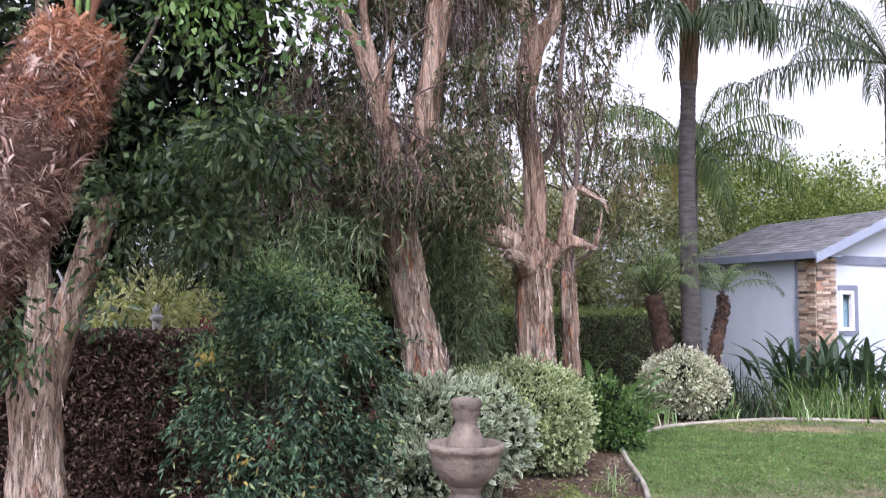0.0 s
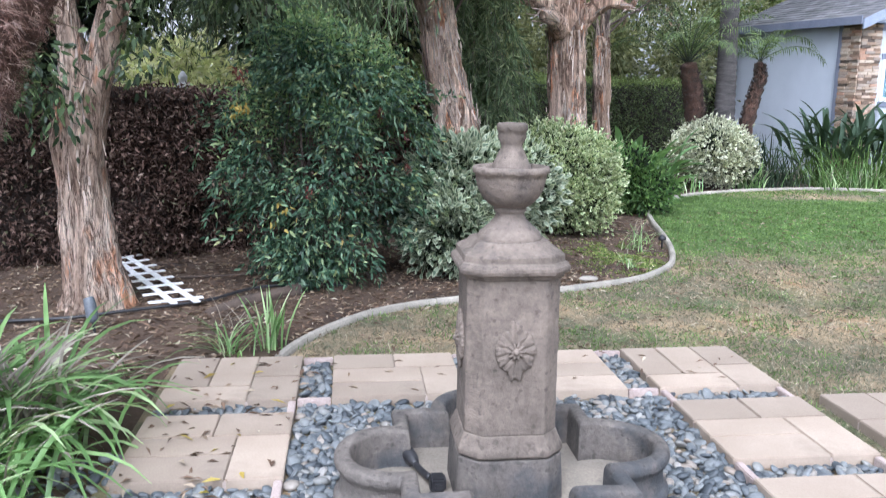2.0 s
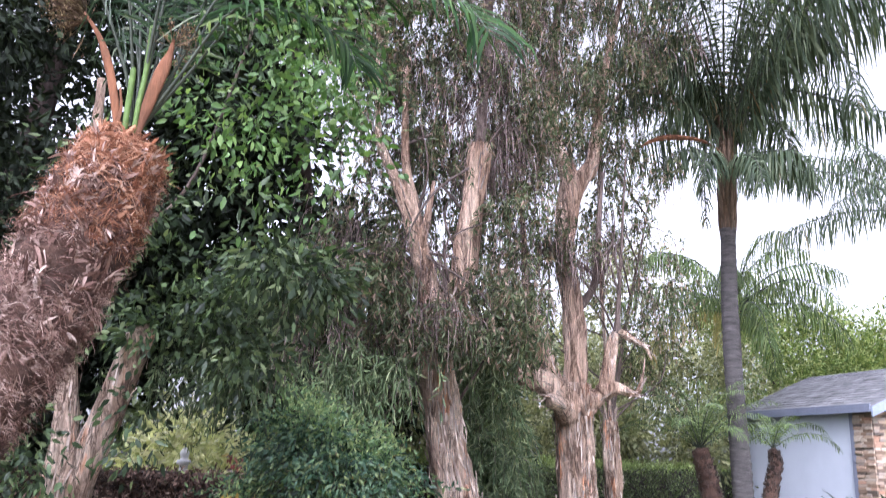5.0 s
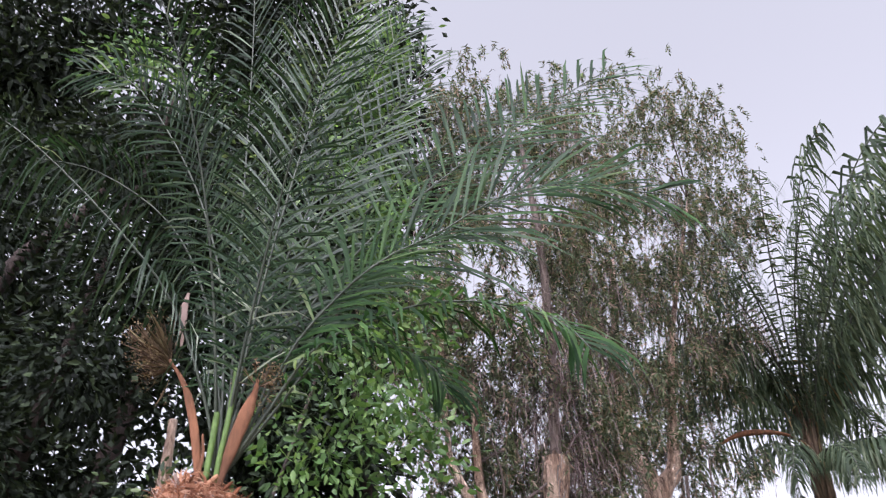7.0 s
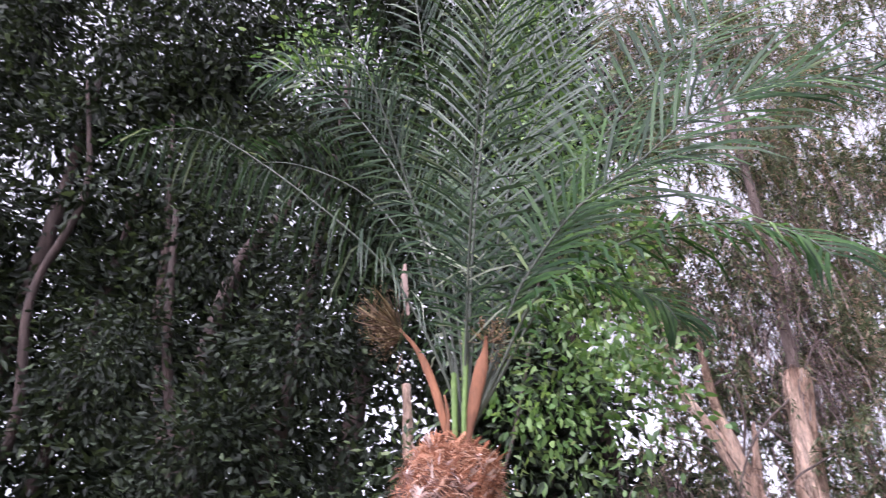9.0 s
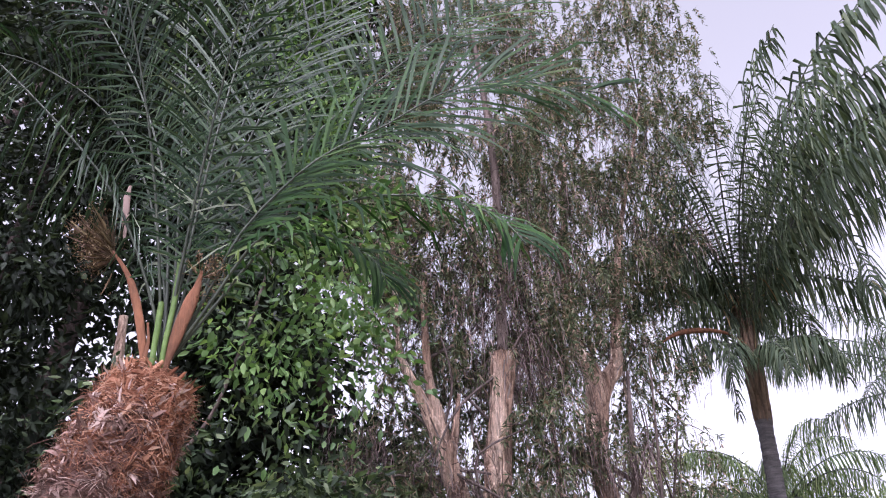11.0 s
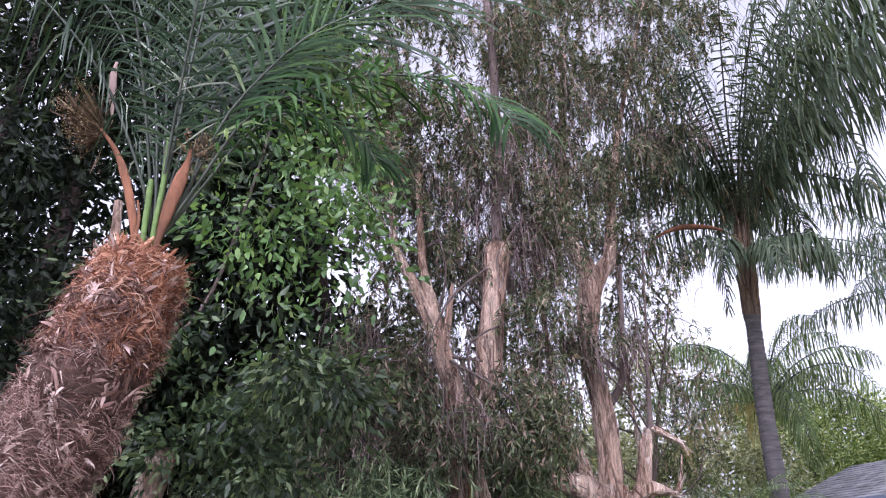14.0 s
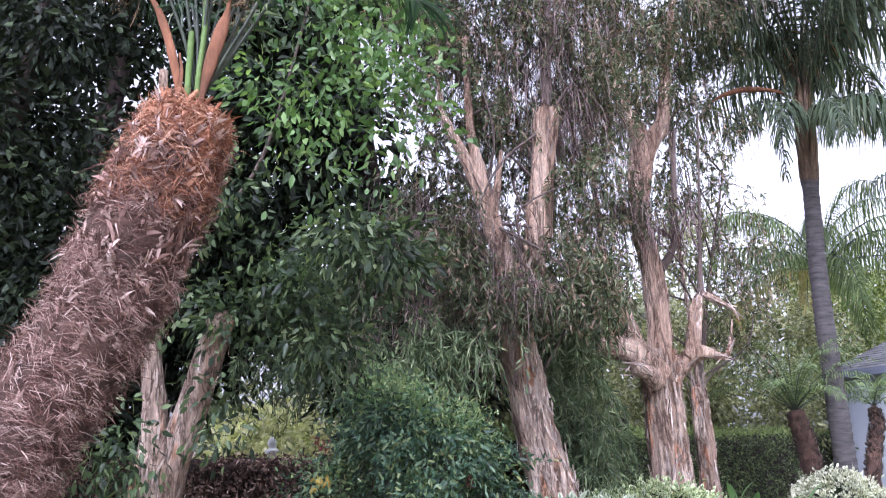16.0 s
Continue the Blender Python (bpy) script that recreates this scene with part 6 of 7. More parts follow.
spray(110, (0.35, 2.4, 2.87), (-0.9, 0, 0.75), 0.36, 0.15, "dry yellow-brown flower spray")
spray(70, (0.36, 2.4, 2.84), (-0.8, 0, 0.1), 0.4, 0.09, "dry brown flower remains")
spray(40, (0.63, 2.37, 2.76), (0.5, 0, 0.25), 0.5, 0.07, "dry brown flower remains")
FRONDS = [
    ([(0.54, 2.4, 2.47), (0.50, 2.36, 2.67), (0.37, 2.32, 2.98), (0.20, 2.27, 3.21), (-0.17, 2.23, 3.58), (-0.41, 2.19, 3.74), (-0.69, 2.15, 3.73)], 30, 0.33, 0.90, 0),
    ([(0.54, 2.4, 2.47), (0.50, 2.49, 2.79), (0.43, 2.53, 3.21), (0.28, 2.58, 3.64), (0.08, 2.62, 4.03), (-0.16, 2.66, 4.38), (-0.44, 2.70, 4.51)], 70, 0.36, 0.50, 0),
    ([(0.54, 2.4, 2.47), (0.46, 2.60, 2.84), (0.30, 2.70, 3.34), (0.06, 2.80, 3.74), (-0.32, 2.90, 4.07), (-0.68, 3.00, 4.24)], 50, 0.34, 0.80, 0),
    ([(0.54, 2.4, 2.47), (0.53, 2.46, 2.77), (0.49, 2.49, 3.25), (0.43, 2.53, 3.93), (0.38, 2.56, 4.49), (0.31, 2.60, 5.11)], 90, 0.40, 0.25, 0),
    ([(0.54, 2.4, 2.47), (0.57, 2.39, 2.77), (0.62, 2.38, 3.26), (0.70, 2.37, 3.80), (0.77, 2.36, 4.18), (0.88, 2.35, 4.61)], 90, 0.40, 0.25, 0),
    ([(0.54, 2.4, 2.47), (0.54, 2.58, 2.86), (0.60, 2.66, 3.37), (0.73, 2.74, 3.95), (0.90, 2.82, 4.61), (1.05, 2.90, 5.13)], 80, 0.38, 0.30, 0),
    ([(0.54, 2.4, 2.47), (0.49, 2.66, 2.90), (0.49, 2.77, 3.55), (0.44, 2.88, 4.16), (0.44, 2.99, 4.98), (0.48, 3.10, 5.96)], 90, 0.40, 0.30, 0),
    ([(0.54, 2.4, 2.47), (0.65, 2.39, 2.71), (0.73, 2.37, 2.90), (0.86, 2.34, 3.06), (1.00, 2.31, 3.18), (1.19, 2.28, 3.27), (1.39, 2.25, 3.39), (1.59, 2.23, 3.42), (1.93, 2.20, 3.35)], 62, 0.54, 0.55, 1),
    ([(0.54, 2.4, 2.47), (0.56, 2.49, 2.68), (0.73, 2.53, 3.12), (0.96, 2.58, 3.49), (1.26, 2.62, 3.84), (1.59, 2.66, 4.17), (2.00, 2.70, 4.52)], 60, 0.54, 0.50, 1),
    ([(0.54, 2.4, 2.47), (0.53, 2.58, 2.72), (0.65, 2.67, 3.21), (0.84, 2.75, 3.64), (1.11, 2.83, 4.05), (1.41, 2.92, 4.39), (1.73, 3.00, 4.71)], 55, 0.46, 0.50, 1),
    ([(0.54, 2.4, 2.47), (0.67, 2.34, 2.65), (0.81, 2.29, 2.85), (1.01, 2.23, 2.92), (1.18, 2.17, 2.93), (1.37, 2.11, 2.88), (1.51, 2.06, 2.79), (1.57, 2.00, 2.67)], 25, 0.34, 1.00, 1),
    ([(0.54, 2.4, 2.47), (0.67, 2.40, 2.67), (0.80, 2.38, 2.85), (0.93, 2.36, 2.91), (1.07, 2.34, 2.86), (1.16, 2.32, 2.79), (1.20, 2.30, 2.70)], 25, 0.26, 0.90, 1),
    ([(0.54, 2.4, 2.47), (0.62, 2.48, 2.74), (0.64, 2.50, 3.04), (0.71, 2.52, 3.40), (0.85, 2.55, 3.77), (1.02, 2.58, 4.15), (1.16, 2.60, 4.46)], 80, 0.36, 0.35, 0),
    ([(0.54, 2.4, 2.47), (0.62, 2.57, 2.77), (0.71, 2.63, 3.09), (0.87, 2.70, 3.36), (1.09, 2.77, 3.56), (1.32, 2.83, 3.65), (1.55, 2.90, 3.61)], 40, 0.36, 0.80, 0),
]
for line, roll, leaf, hang, fresh in FRONDS:
    add_frond(date, M["date_fresh" if fresh else "date_leaf"], M["rachis"], origin=line[0], az=0, el=0, length=1.0, droop=0.0, pairs=34 if roll == 25 else 64, leaf=leaf, width=0.013 if fresh else 0.008, hang=hang * (2.4 if roll == 30 else 0.4 if leaf > 0.42 or roll >= 70 else 0.7), forward=1.35 if roll >= 70 else 0.8, stalk=0.2, thick=0.0052, plume=0.18, stiff=0.2 if roll == 30 else 0.38, line=line, roll=roll)
for az, el, length, droop in ((240, 80, 1.6, 0.5), (-60, 78, 1.6, 0.6)):
    add_frond(date, M["date_leaf"], M["rachis"], origin=(0.54, 2.4, 2.47), az=az, el=el, length=length, droop=droop, pairs=60, leaf=0.34, width=0.0065, hang=0.4, forward=0.9, stalk=0.2, thick=0.0052, plume=0.3)

# the tall queen palm by the outbuilding
queen = thing("queen_palm", "tall queen palm with ringed grey trunk and drooping fronds", "palm", at=(6.8, 11.8, 0))
grow("trunk", tube([(6.8, 11.8, -0.05, 0.19), (6.79, 11.8, 0.4, 0.16), (6.76, 11.8, 1.5, 0.145), (6.72, 11.8, 3.5, 0.125), (6.73, 11.72, 5.1, 0.112)], 200, 20, 0.05, 6.0, 2.0, 9.0, rings=0.1, ring_gap=0.12), M["palm_trunk"], queen, "grey trunk with ring scars")
grow("crownshaft", tube([(6.73, 11.73, 4.9, 0.09), (6.73, 11.7, 5.3, 0.1), (6.7, 11.6, 5.9, 0.085), (6.68, 11.5, 6.6, 0.05)], 60, 18, 0.25, 12.0, 0.3), M["queen_base"], queen, "brown crown of old leaf bases")
for k in range(26):
    a, z = k * 2.4, 5.0 + 0.05 * k + rng.uniform(-0.1, 0.1)
    q = lambda r, h: (6.73 - 0.035 * (h - 5.1) + r * math.cos(a), 11.72 - 0.14 * (h - 5.1) + r * math.sin(a), h)
    grow("leaf_base", tube([(*q(0.095, z), 0.02), (*q(0.112, z + 0.25), 0.034), (*q(0.125, z + 0.55), 0.024), (*q(0.15, z + 0.8), 0.01)], 12, 8, 0.3, 14.0, 0.4, k), M["queen_base"], queen)
grow("spathe", tube([(6.75, 11.5, 6.1, 0.02), (6.3, 11.4, 6.36, 0.022), (5.75, 11.3, 6.36, 0.045), (5.4, 11.23, 6.25, 0.03), (5.17, 11.2, 6.1, 0.004)], 24, 10), M["stub"], queen, "brown woody flower sheath")
for z, az, el, length, droop, leaf in (
        (6.5, -30, 72, 4.2, 1.5, 0.95), (6.5, -70, 78, 4.4, 1.4, 0.95), (6.5, -110, 72, 4.4, 1.5, 0.95), (6.6, -50, 84, 4.6, 1.2, 0.95), (6.6, -150, 72, 3.6, 2.0, 0.9),
        (6.6, 180, 66, 3.2, 2.2, 0.85), (6.6, 205, 60, 3.0, 2.3, 0.85), (6.6, 150, 70, 3.4, 2.0, 0.85), (6.6, 90, 64, 3.6, 2.0, 0.85), (6.6, 48, 56, 3.6, 2.0, 0.85), (6.6, 20, 58, 4.0, 1.9, 0.95),
        (6.5, 120, 40, 2.6, 1.9, 0.8), (6.2, -80, 62, 4.6, 1.2, 0.9), (6.3, -60, 60, 4.6, 1.25, 0.95), (6.4, -40, 62, 4.6, 1.3, 0.95),
        (6.4, -18, 60, 4.2, 1.4, 0.9), (6.4, -98, 70, 4.2, 1.5, 0.9), (6.5, -125, 66, 4.0, 1.7, 0.95), (6.5, -10, 66, 4.6, 1.5, 1.0), (6.5, 196, 72, 3.4, 1.9, 0.9), (6.5, 225, 68, 3.6, 1.8, 0.9),
        (6.5, 190, 45, 2.4, 2.0, 0.75), (6.0, -90, 15, 1.5, 2.1, 0.6), (6.0, -130, 20, 1.6, 2.2, 0.6), (6.0, -50, 25, 1.7, 2.1, 0.6), (6.1, -5, 25, 1.7, 2.1, 0.6), (6.1, 195, 25, 1.5, 2.1, 0.55), (6.6, -25, 80, 5.0, 1.1, 1.0)):
    add_frond(queen, M["queen_leaf"], M["rachis_dark"], origin=(6.73 - 0.035 * (z - 5.1), 11.72 - 0.14 * (z - 5.1), z), az=az, el=el, length=length, droop=droop, pairs=54, leaf=leaf, width=0.03, hang=2.8, forward=0.3, stalk=0.07, thick=0.022, plume=0.8, stiff=0.2)

# the long arching ones: two that rise over the lawn, then those that hang to either side
for line, leaf, wide, roll in (
        ([(6.77, 11.60, 6.34), (6.99, 11.04, 7.76), (7.34, 10.48, 9.14), (7.84, 9.92, 10.22), (8.25, 9.36, 10.72), (8.69, 8.80, 10.82)], 1.15, 0.06, 60),
        ([(6.77, 11.60, 6.16), (7.09, 11.10, 7.21), (7.71, 10.60, 8.37), (8.31, 10.10, 9.14), (8.97, 9.60, 9.35)], 1.2, 0.065, 60),
        ([(6.78, 11.6, 6.4), (7.2, 10.9, 7.8), (7.9, 10.2, 9.3), (8.7, 9.6, 10.0), (9.5, 9.2, 10.0)], 1.2, 0.06, 0),
        ([(6.74, 11.6, 6.3), (6.75, 11.1, 7.7), (6.82, 10.5, 9.1), (6.95, 9.9, 10.1), (7.15, 9.3, 10.6)], 1.0, 0.045, 60),
        ([(6.78, 11.6, 6.6), (7.13, 11.5, 7.13), (7.59, 11.3, 7.27), (8.02, 11.1, 7.12), (8.49, 11.0, 6.95), (9.04, 10.9, 6.78), (9.55, 10.8, 6.37)], 0.75, 0.034, 0),
        ([(6.77, 11.6, 6.5), (7.17, 11.7, 6.99), (7.66, 11.9, 7.11), (7.96, 12.0, 6.73), (8.02, 12.0, 6.25)], 0.7, 0.034, 0),
        ([(6.79, 11.6, 6.6), (7.12, 11.3, 7.71), (7.6, 11.0, 8.17), (8.02, 10.8, 8.0), (8.24, 10.6, 7.36), (8.24, 10.5, 6.59)], 0.85, 0.04, 0),
        ([(6.79, 11.6, 6.6), (7.15, 11.4, 8.16), (7.74, 11.2, 9.3), (8.38, 11.0, 9.74), (8.97, 10.8, 9.26), (9.25, 10.6, 8.0)], 0.95, 0.045, 0),
        ([(6.73, 11.6, 6.6), (6.48, 11.4, 7.42), (6.04, 11.2, 7.91), (5.6, 11.1, 7.87), (5.24, 11.0, 7.37), (5.04, 11.0, 6.71)], 0.85, 0.034, 0),
        ([(6.74, 11.6, 6.6), (6.52, 11.3, 7.96), (6.13, 11.1, 8.79), (5.64, 10.9, 8.72), (5.28, 10.8, 8.05), (5.08, 10.8, 7.3)], 0.85, 0.034, 0),
        ([(6.78, 11.7, 6.5), (6.73, 12.0, 7.23), (6.56, 12.3, 7.6), (6.29, 12.5, 7.42), (6.06, 12.6, 6.73), (5.94, 12.6, 6.03)], 0.75, 0.03, 0),
        ([(6.73, 11.6, 6.5), (6.48, 11.5, 6.66), (6.31, 11.4, 6.29), (6.25, 11.4, 5.65), (6.25, 11.4, 5.03)], 0.4, 0.03, 0),
        ([(6.82, 11.6, 6.5), (7.01, 11.5, 6.61), (7.04, 11.4, 6.15), (6.99, 11.4, 5.6)], 0.4, 0.03, 0)):
    add_frond(queen, M["queen_leaf"], M["rachis_dark"], origin=line[0], az=0, el=0, length=1.0, droop=0.0, pairs=60, leaf=leaf, width=wide, hang=2.0 if roll else 2.8, forward=0.35, stalk=0.05, thick=0.024, plume=0.5, stiff=0.3 if roll else 0.2, line=line, roll=roll)

# a second queen palm farther back
queen2 = thing("queen_palm", "queen palm with arching fronds behind the outbuilding", "palm", at=(8.35, 15.2, 0))
grow("trunk", tube([(8.35, 15.2, -0.05, 0.16), (8.3, 15.1, 2.5, 0.12), (8.27, 15.0, 4.35, 0.11)], 80, 14, 0.05, 6.0, 2.0, 3.0, rings=0.06, ring_gap=0.15), M["palm_trunk"], queen2)
for k in range(17):
    az, el = (k * 137.5) % 360, 78 - 4.2 * k
    add_frond(queen2, M["yellow_leaf" if k in (11, 14) else "pygmy_leaf"], M["rachis"], origin=(8.27, 15.0, 4.4), az=az, el=el, length=2.3 + 0.4 * rng.random(), droop=1.9, pairs=70, leaf=0.6, width=0.02, hang=2.4, forward=0.45, stalk=0.12, thick=0.02, plume=0.6, stiff=0.2)

# a third one, off to the side, whose fronds hang over the roof
queen3 = thing("queen_palm", "queen palm beyond the roof with long dark drooping fronds", "palm", at=(12.8, 15.4, 0))
grow("trunk", tube([(12.8, 15.4, -0.05, 0.17), (12.75, 15.3, 3.0, 0.13), (12.7, 15.2, 6.6, 0.11)], 80, 14, 0.05, 6.0, 2.0, 3.0, rings=0.08, ring_gap=0.14), M["palm_trunk"], queen3)
for az, el, length, droop in ((182, 28, 4.6, 1.15), (172, 8, 3.6, 1.0), (196, 44, 4.4, 1.2), (205, 16, 3.6, 1.2), (150, 50, 4.0, 1.2), (230, 60, 4.0, 1.2), (90, 62, 4.0, 1.2), (20, 50, 4.0, 1.3), (-30, 55, 4.0, 1.3), (-75, 40, 3.8, 1.3), (260, 30, 3.6, 1.3), (60, 30, 3.6, 1.3)):
    add_frond(queen3, M["queen_leaf"], M["rachis_dark"], origin=(12.7, 15.2, 6.7), az=az, el=el, length=length, droop=droop, pairs=80, leaf=0.8, width=0.026, hang=2.6, forward=0.35, stalk=0.12, thick=0.025, plume=0.7, stiff=0.2)


def small_palm(base, trunk, fronds, leaf_mat, label):
    t = thing("pygmy_date_palm", label, "palm", "small palms by the outbuilding", at=base)
    grow("trunk", tube(trunk, 50, 16, 0.25, 16.0, 1.0, base[0]), M["fibre_core"], t, "rough brown trunk")
    path = smooth_path(trunk, 60)
    k = rng.integers(1, 56, 420)
    out = unit(rng.normal(size=(420, 3)) * [1, 1, 0.1])
    grow("leaf_base", leaf_blades(path[k, :3] + out * path[k, 3:] * 0.9, out * 0.6 + [0, 0, 0.8], 0.07, 0.035), M["bark_dark"], t, "stubs of old leaves")["kind"] = "stuff"
    tip = trunk[-1][:3]
    for az, el, length, droop in fronds:
        add_frond(t, M[leaf_mat], M["rachis"], origin=tip, az=az, el=el, length=length, droop=droop, pairs=40, leaf=0.2, width=0.012, hang=0.8, forward=0.7, stalk=0.12, thick=0.008, plume=0.25)


small_palm((7.4, 12.1, 0), [(7.4, 12.1, -0.05, 0.11), (7.25, 12.05, 0.7, 0.095), (7.29, 12.02, 1.2, 0.095), (7.38, 12.0, 1.6, 0.085), (7.35, 11.98, 1.85, 0.05)],
           ((-10, 40, 1.1, 1.9), (10, 55, 1.1, 1.8), (175, 55, 0.8, 1.8), (190, 40, 0.7, 2.0), (90, 75, 0.7, 1.2), (-90, 65, 0.7, 1.6), (30, 70, 0.9, 1.6)), "pygmy_leaf", "small date palm with curved brown trunk by the wall")
small_palm((6.6, 12.2, 0), [(6.6, 12.2, -0.05, 0.16), (6.48, 12.1, 0.7, 0.15), (6.36, 12.0, 1.3, 0.14), (6.22, 11.95, 1.8, 0.12)],
           tuple((a, 36 + (a * 37) % 50, 1.45, 1.5) for a in range(0, 360, 13)), "pygmy_leaf", "bushy small palm with stout brown trunk")

# ---------- hedge along the boundary ----------
HEDGE = [(-9.0, 4.6), (-4.0, 5.6), (-1.3, 6.45), (0.2, 7.05), (1.7, 8.6), (3.2, 10.6), (4.6, 12.3), (6.2, 13.6), (8.6, 15.6), (12, 18)]


def hedge(a, b, height, mat, label, n, green_top=0):
    line = smooth_path(HEDGE, 200)[a:b]
    t = thing("hedge", label, "hedge", at=(line[0][0], line[0][1], 0))
    tan = unit(np.gradient(line, axis=0))
    nor = np.column_stack([tan[:, 1], -tan[:, 0]])
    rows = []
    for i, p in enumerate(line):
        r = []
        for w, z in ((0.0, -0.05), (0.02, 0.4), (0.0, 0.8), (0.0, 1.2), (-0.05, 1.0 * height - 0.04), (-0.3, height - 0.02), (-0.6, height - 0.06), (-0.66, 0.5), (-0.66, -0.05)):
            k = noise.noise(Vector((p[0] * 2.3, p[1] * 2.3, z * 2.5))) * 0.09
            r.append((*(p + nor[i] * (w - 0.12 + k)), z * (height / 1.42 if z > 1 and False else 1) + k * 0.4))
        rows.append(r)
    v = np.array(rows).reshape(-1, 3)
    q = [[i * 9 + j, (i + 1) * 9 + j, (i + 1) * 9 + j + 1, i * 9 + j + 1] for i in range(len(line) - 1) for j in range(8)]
    # added dark sheet behind the leaves, in place of the hedge's inner shade
    grow("core", (v, [np.array(q)]), M["hedge_shade"], t)
    i = rng.integers(0, len(line), n)
    z = rng.random(n) * height
    k = np.array([noise.noise(Vector((line[a_][0] * 2.3, line[a_][1] * 2.3, z_ * 2.5))) for a_, z_ in zip(i, z)]) * 0.12 + np.array([noise.noise(Vector((line[a_][0] * 7, line[a_][1] * 7, z_ * 7))) for a_, z_ in zip(i, z)]) * 0.09
    p = line[i] + tan[i] * rng.normal(0, 0.06, n)[:, None] + nor[i] * (k - 0.06 + rng.normal(0, 0.05, n))[:, None]
    base = np.column_stack([p, z])
    w = np.column_stack([nor[i], np.zeros(n)]) * 0.7 + rng.normal(size=(n, 3)) * 0.7 + [0, 0, -0.15]
    grow("leaves", leaf_blades(base, w, rng.uniform(0.03, 0.08, n), rng.uniform(0.012, 0.028, n)), mat, t)
    if green_top:
        i = rng.integers(0, len(line), green_top)
        p = line[i] + nor[i] * rng.uniform(-0.7, 0.02, green_top)[:, None]
        base = np.column_stack([p, height + rng.normal(0, 0.05, green_top)])
        grow("top_growth", leaf_blades(base, rng.normal(size=base.shape) + [0, 0, 0.8], rng.uniform(0.04, 0.09, green_top), 0.025), M["hedge_top"], t, "fresh green growth on top")


hedge(0, 96, 1.42, M["hedge_brown"], "tall dry brown hedge thick with dead leaves", 48000)
hedge(95, 200, 1.52, M["hedge_green"], "clipped dark green hedge with fresh top", 30000, 6000)


# ---------- shrubs ----------
def shrub(name, label, base, blobs, mat, per, spread, size, width, rich, inner, group="", extra=(), stems=6, droop=0.1, tip_label="", lumps=0.0):
    t = thing(name, label, "shrub", group, at=base)
    pieces = []
    for k in range(stems):
        x, y, z, rx, ry, rz, _ = blobs[k % len(blobs)]
        q = in_blob(1, (x, y, z), (rx * 0.7, ry * 0.7, rz * 0.5), 0.2)[0]
        b = np.array([base[0] + 0.12 * rng.normal(), base[1] + 0.12 * rng.normal(), -0.03])
        pieces.append(tube([(*b, 0.018), (*(b * 0.5 + q * 0.5 + [0, 0, 0.05]), 0.013), (*q, 0.005)], 8, 6))
    grow("stems", joined(pieces), M["bark_dark"], t)
    p, w = clumped(blobs, per, spread, droop=droop, shell=0.85, billow=lumps)
    keep = p[:, 2] > 0.02
    p, w = p[keep], w[keep]
    ob = grow("foliage", leaf_blades(p, w, rng.uniform(size * 0.7, size * 1.25, len(p)), rng.uniform(width * 0.8, width * 1.2, len(p)), rich=rich), mat, t, tip_label)
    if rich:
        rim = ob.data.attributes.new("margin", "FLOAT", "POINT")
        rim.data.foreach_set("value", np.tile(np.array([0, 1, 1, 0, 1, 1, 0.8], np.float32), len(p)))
    # inner leaves take a near-black green that paints the shade inside the bush
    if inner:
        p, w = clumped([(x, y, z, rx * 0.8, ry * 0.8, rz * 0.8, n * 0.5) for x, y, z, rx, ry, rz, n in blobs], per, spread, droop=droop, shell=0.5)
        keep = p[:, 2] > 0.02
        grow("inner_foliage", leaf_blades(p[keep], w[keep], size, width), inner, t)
    for nm, bl, m2, per2, sp2, s2, w2, lb in extra:
        p, w = clumped(bl, per2, sp2, droop=0.8, shell=0.2)
        grow(nm, leaf_blades(p, w, s2, w2), m2, t, lb)["kind"] = "stuff"
    return t


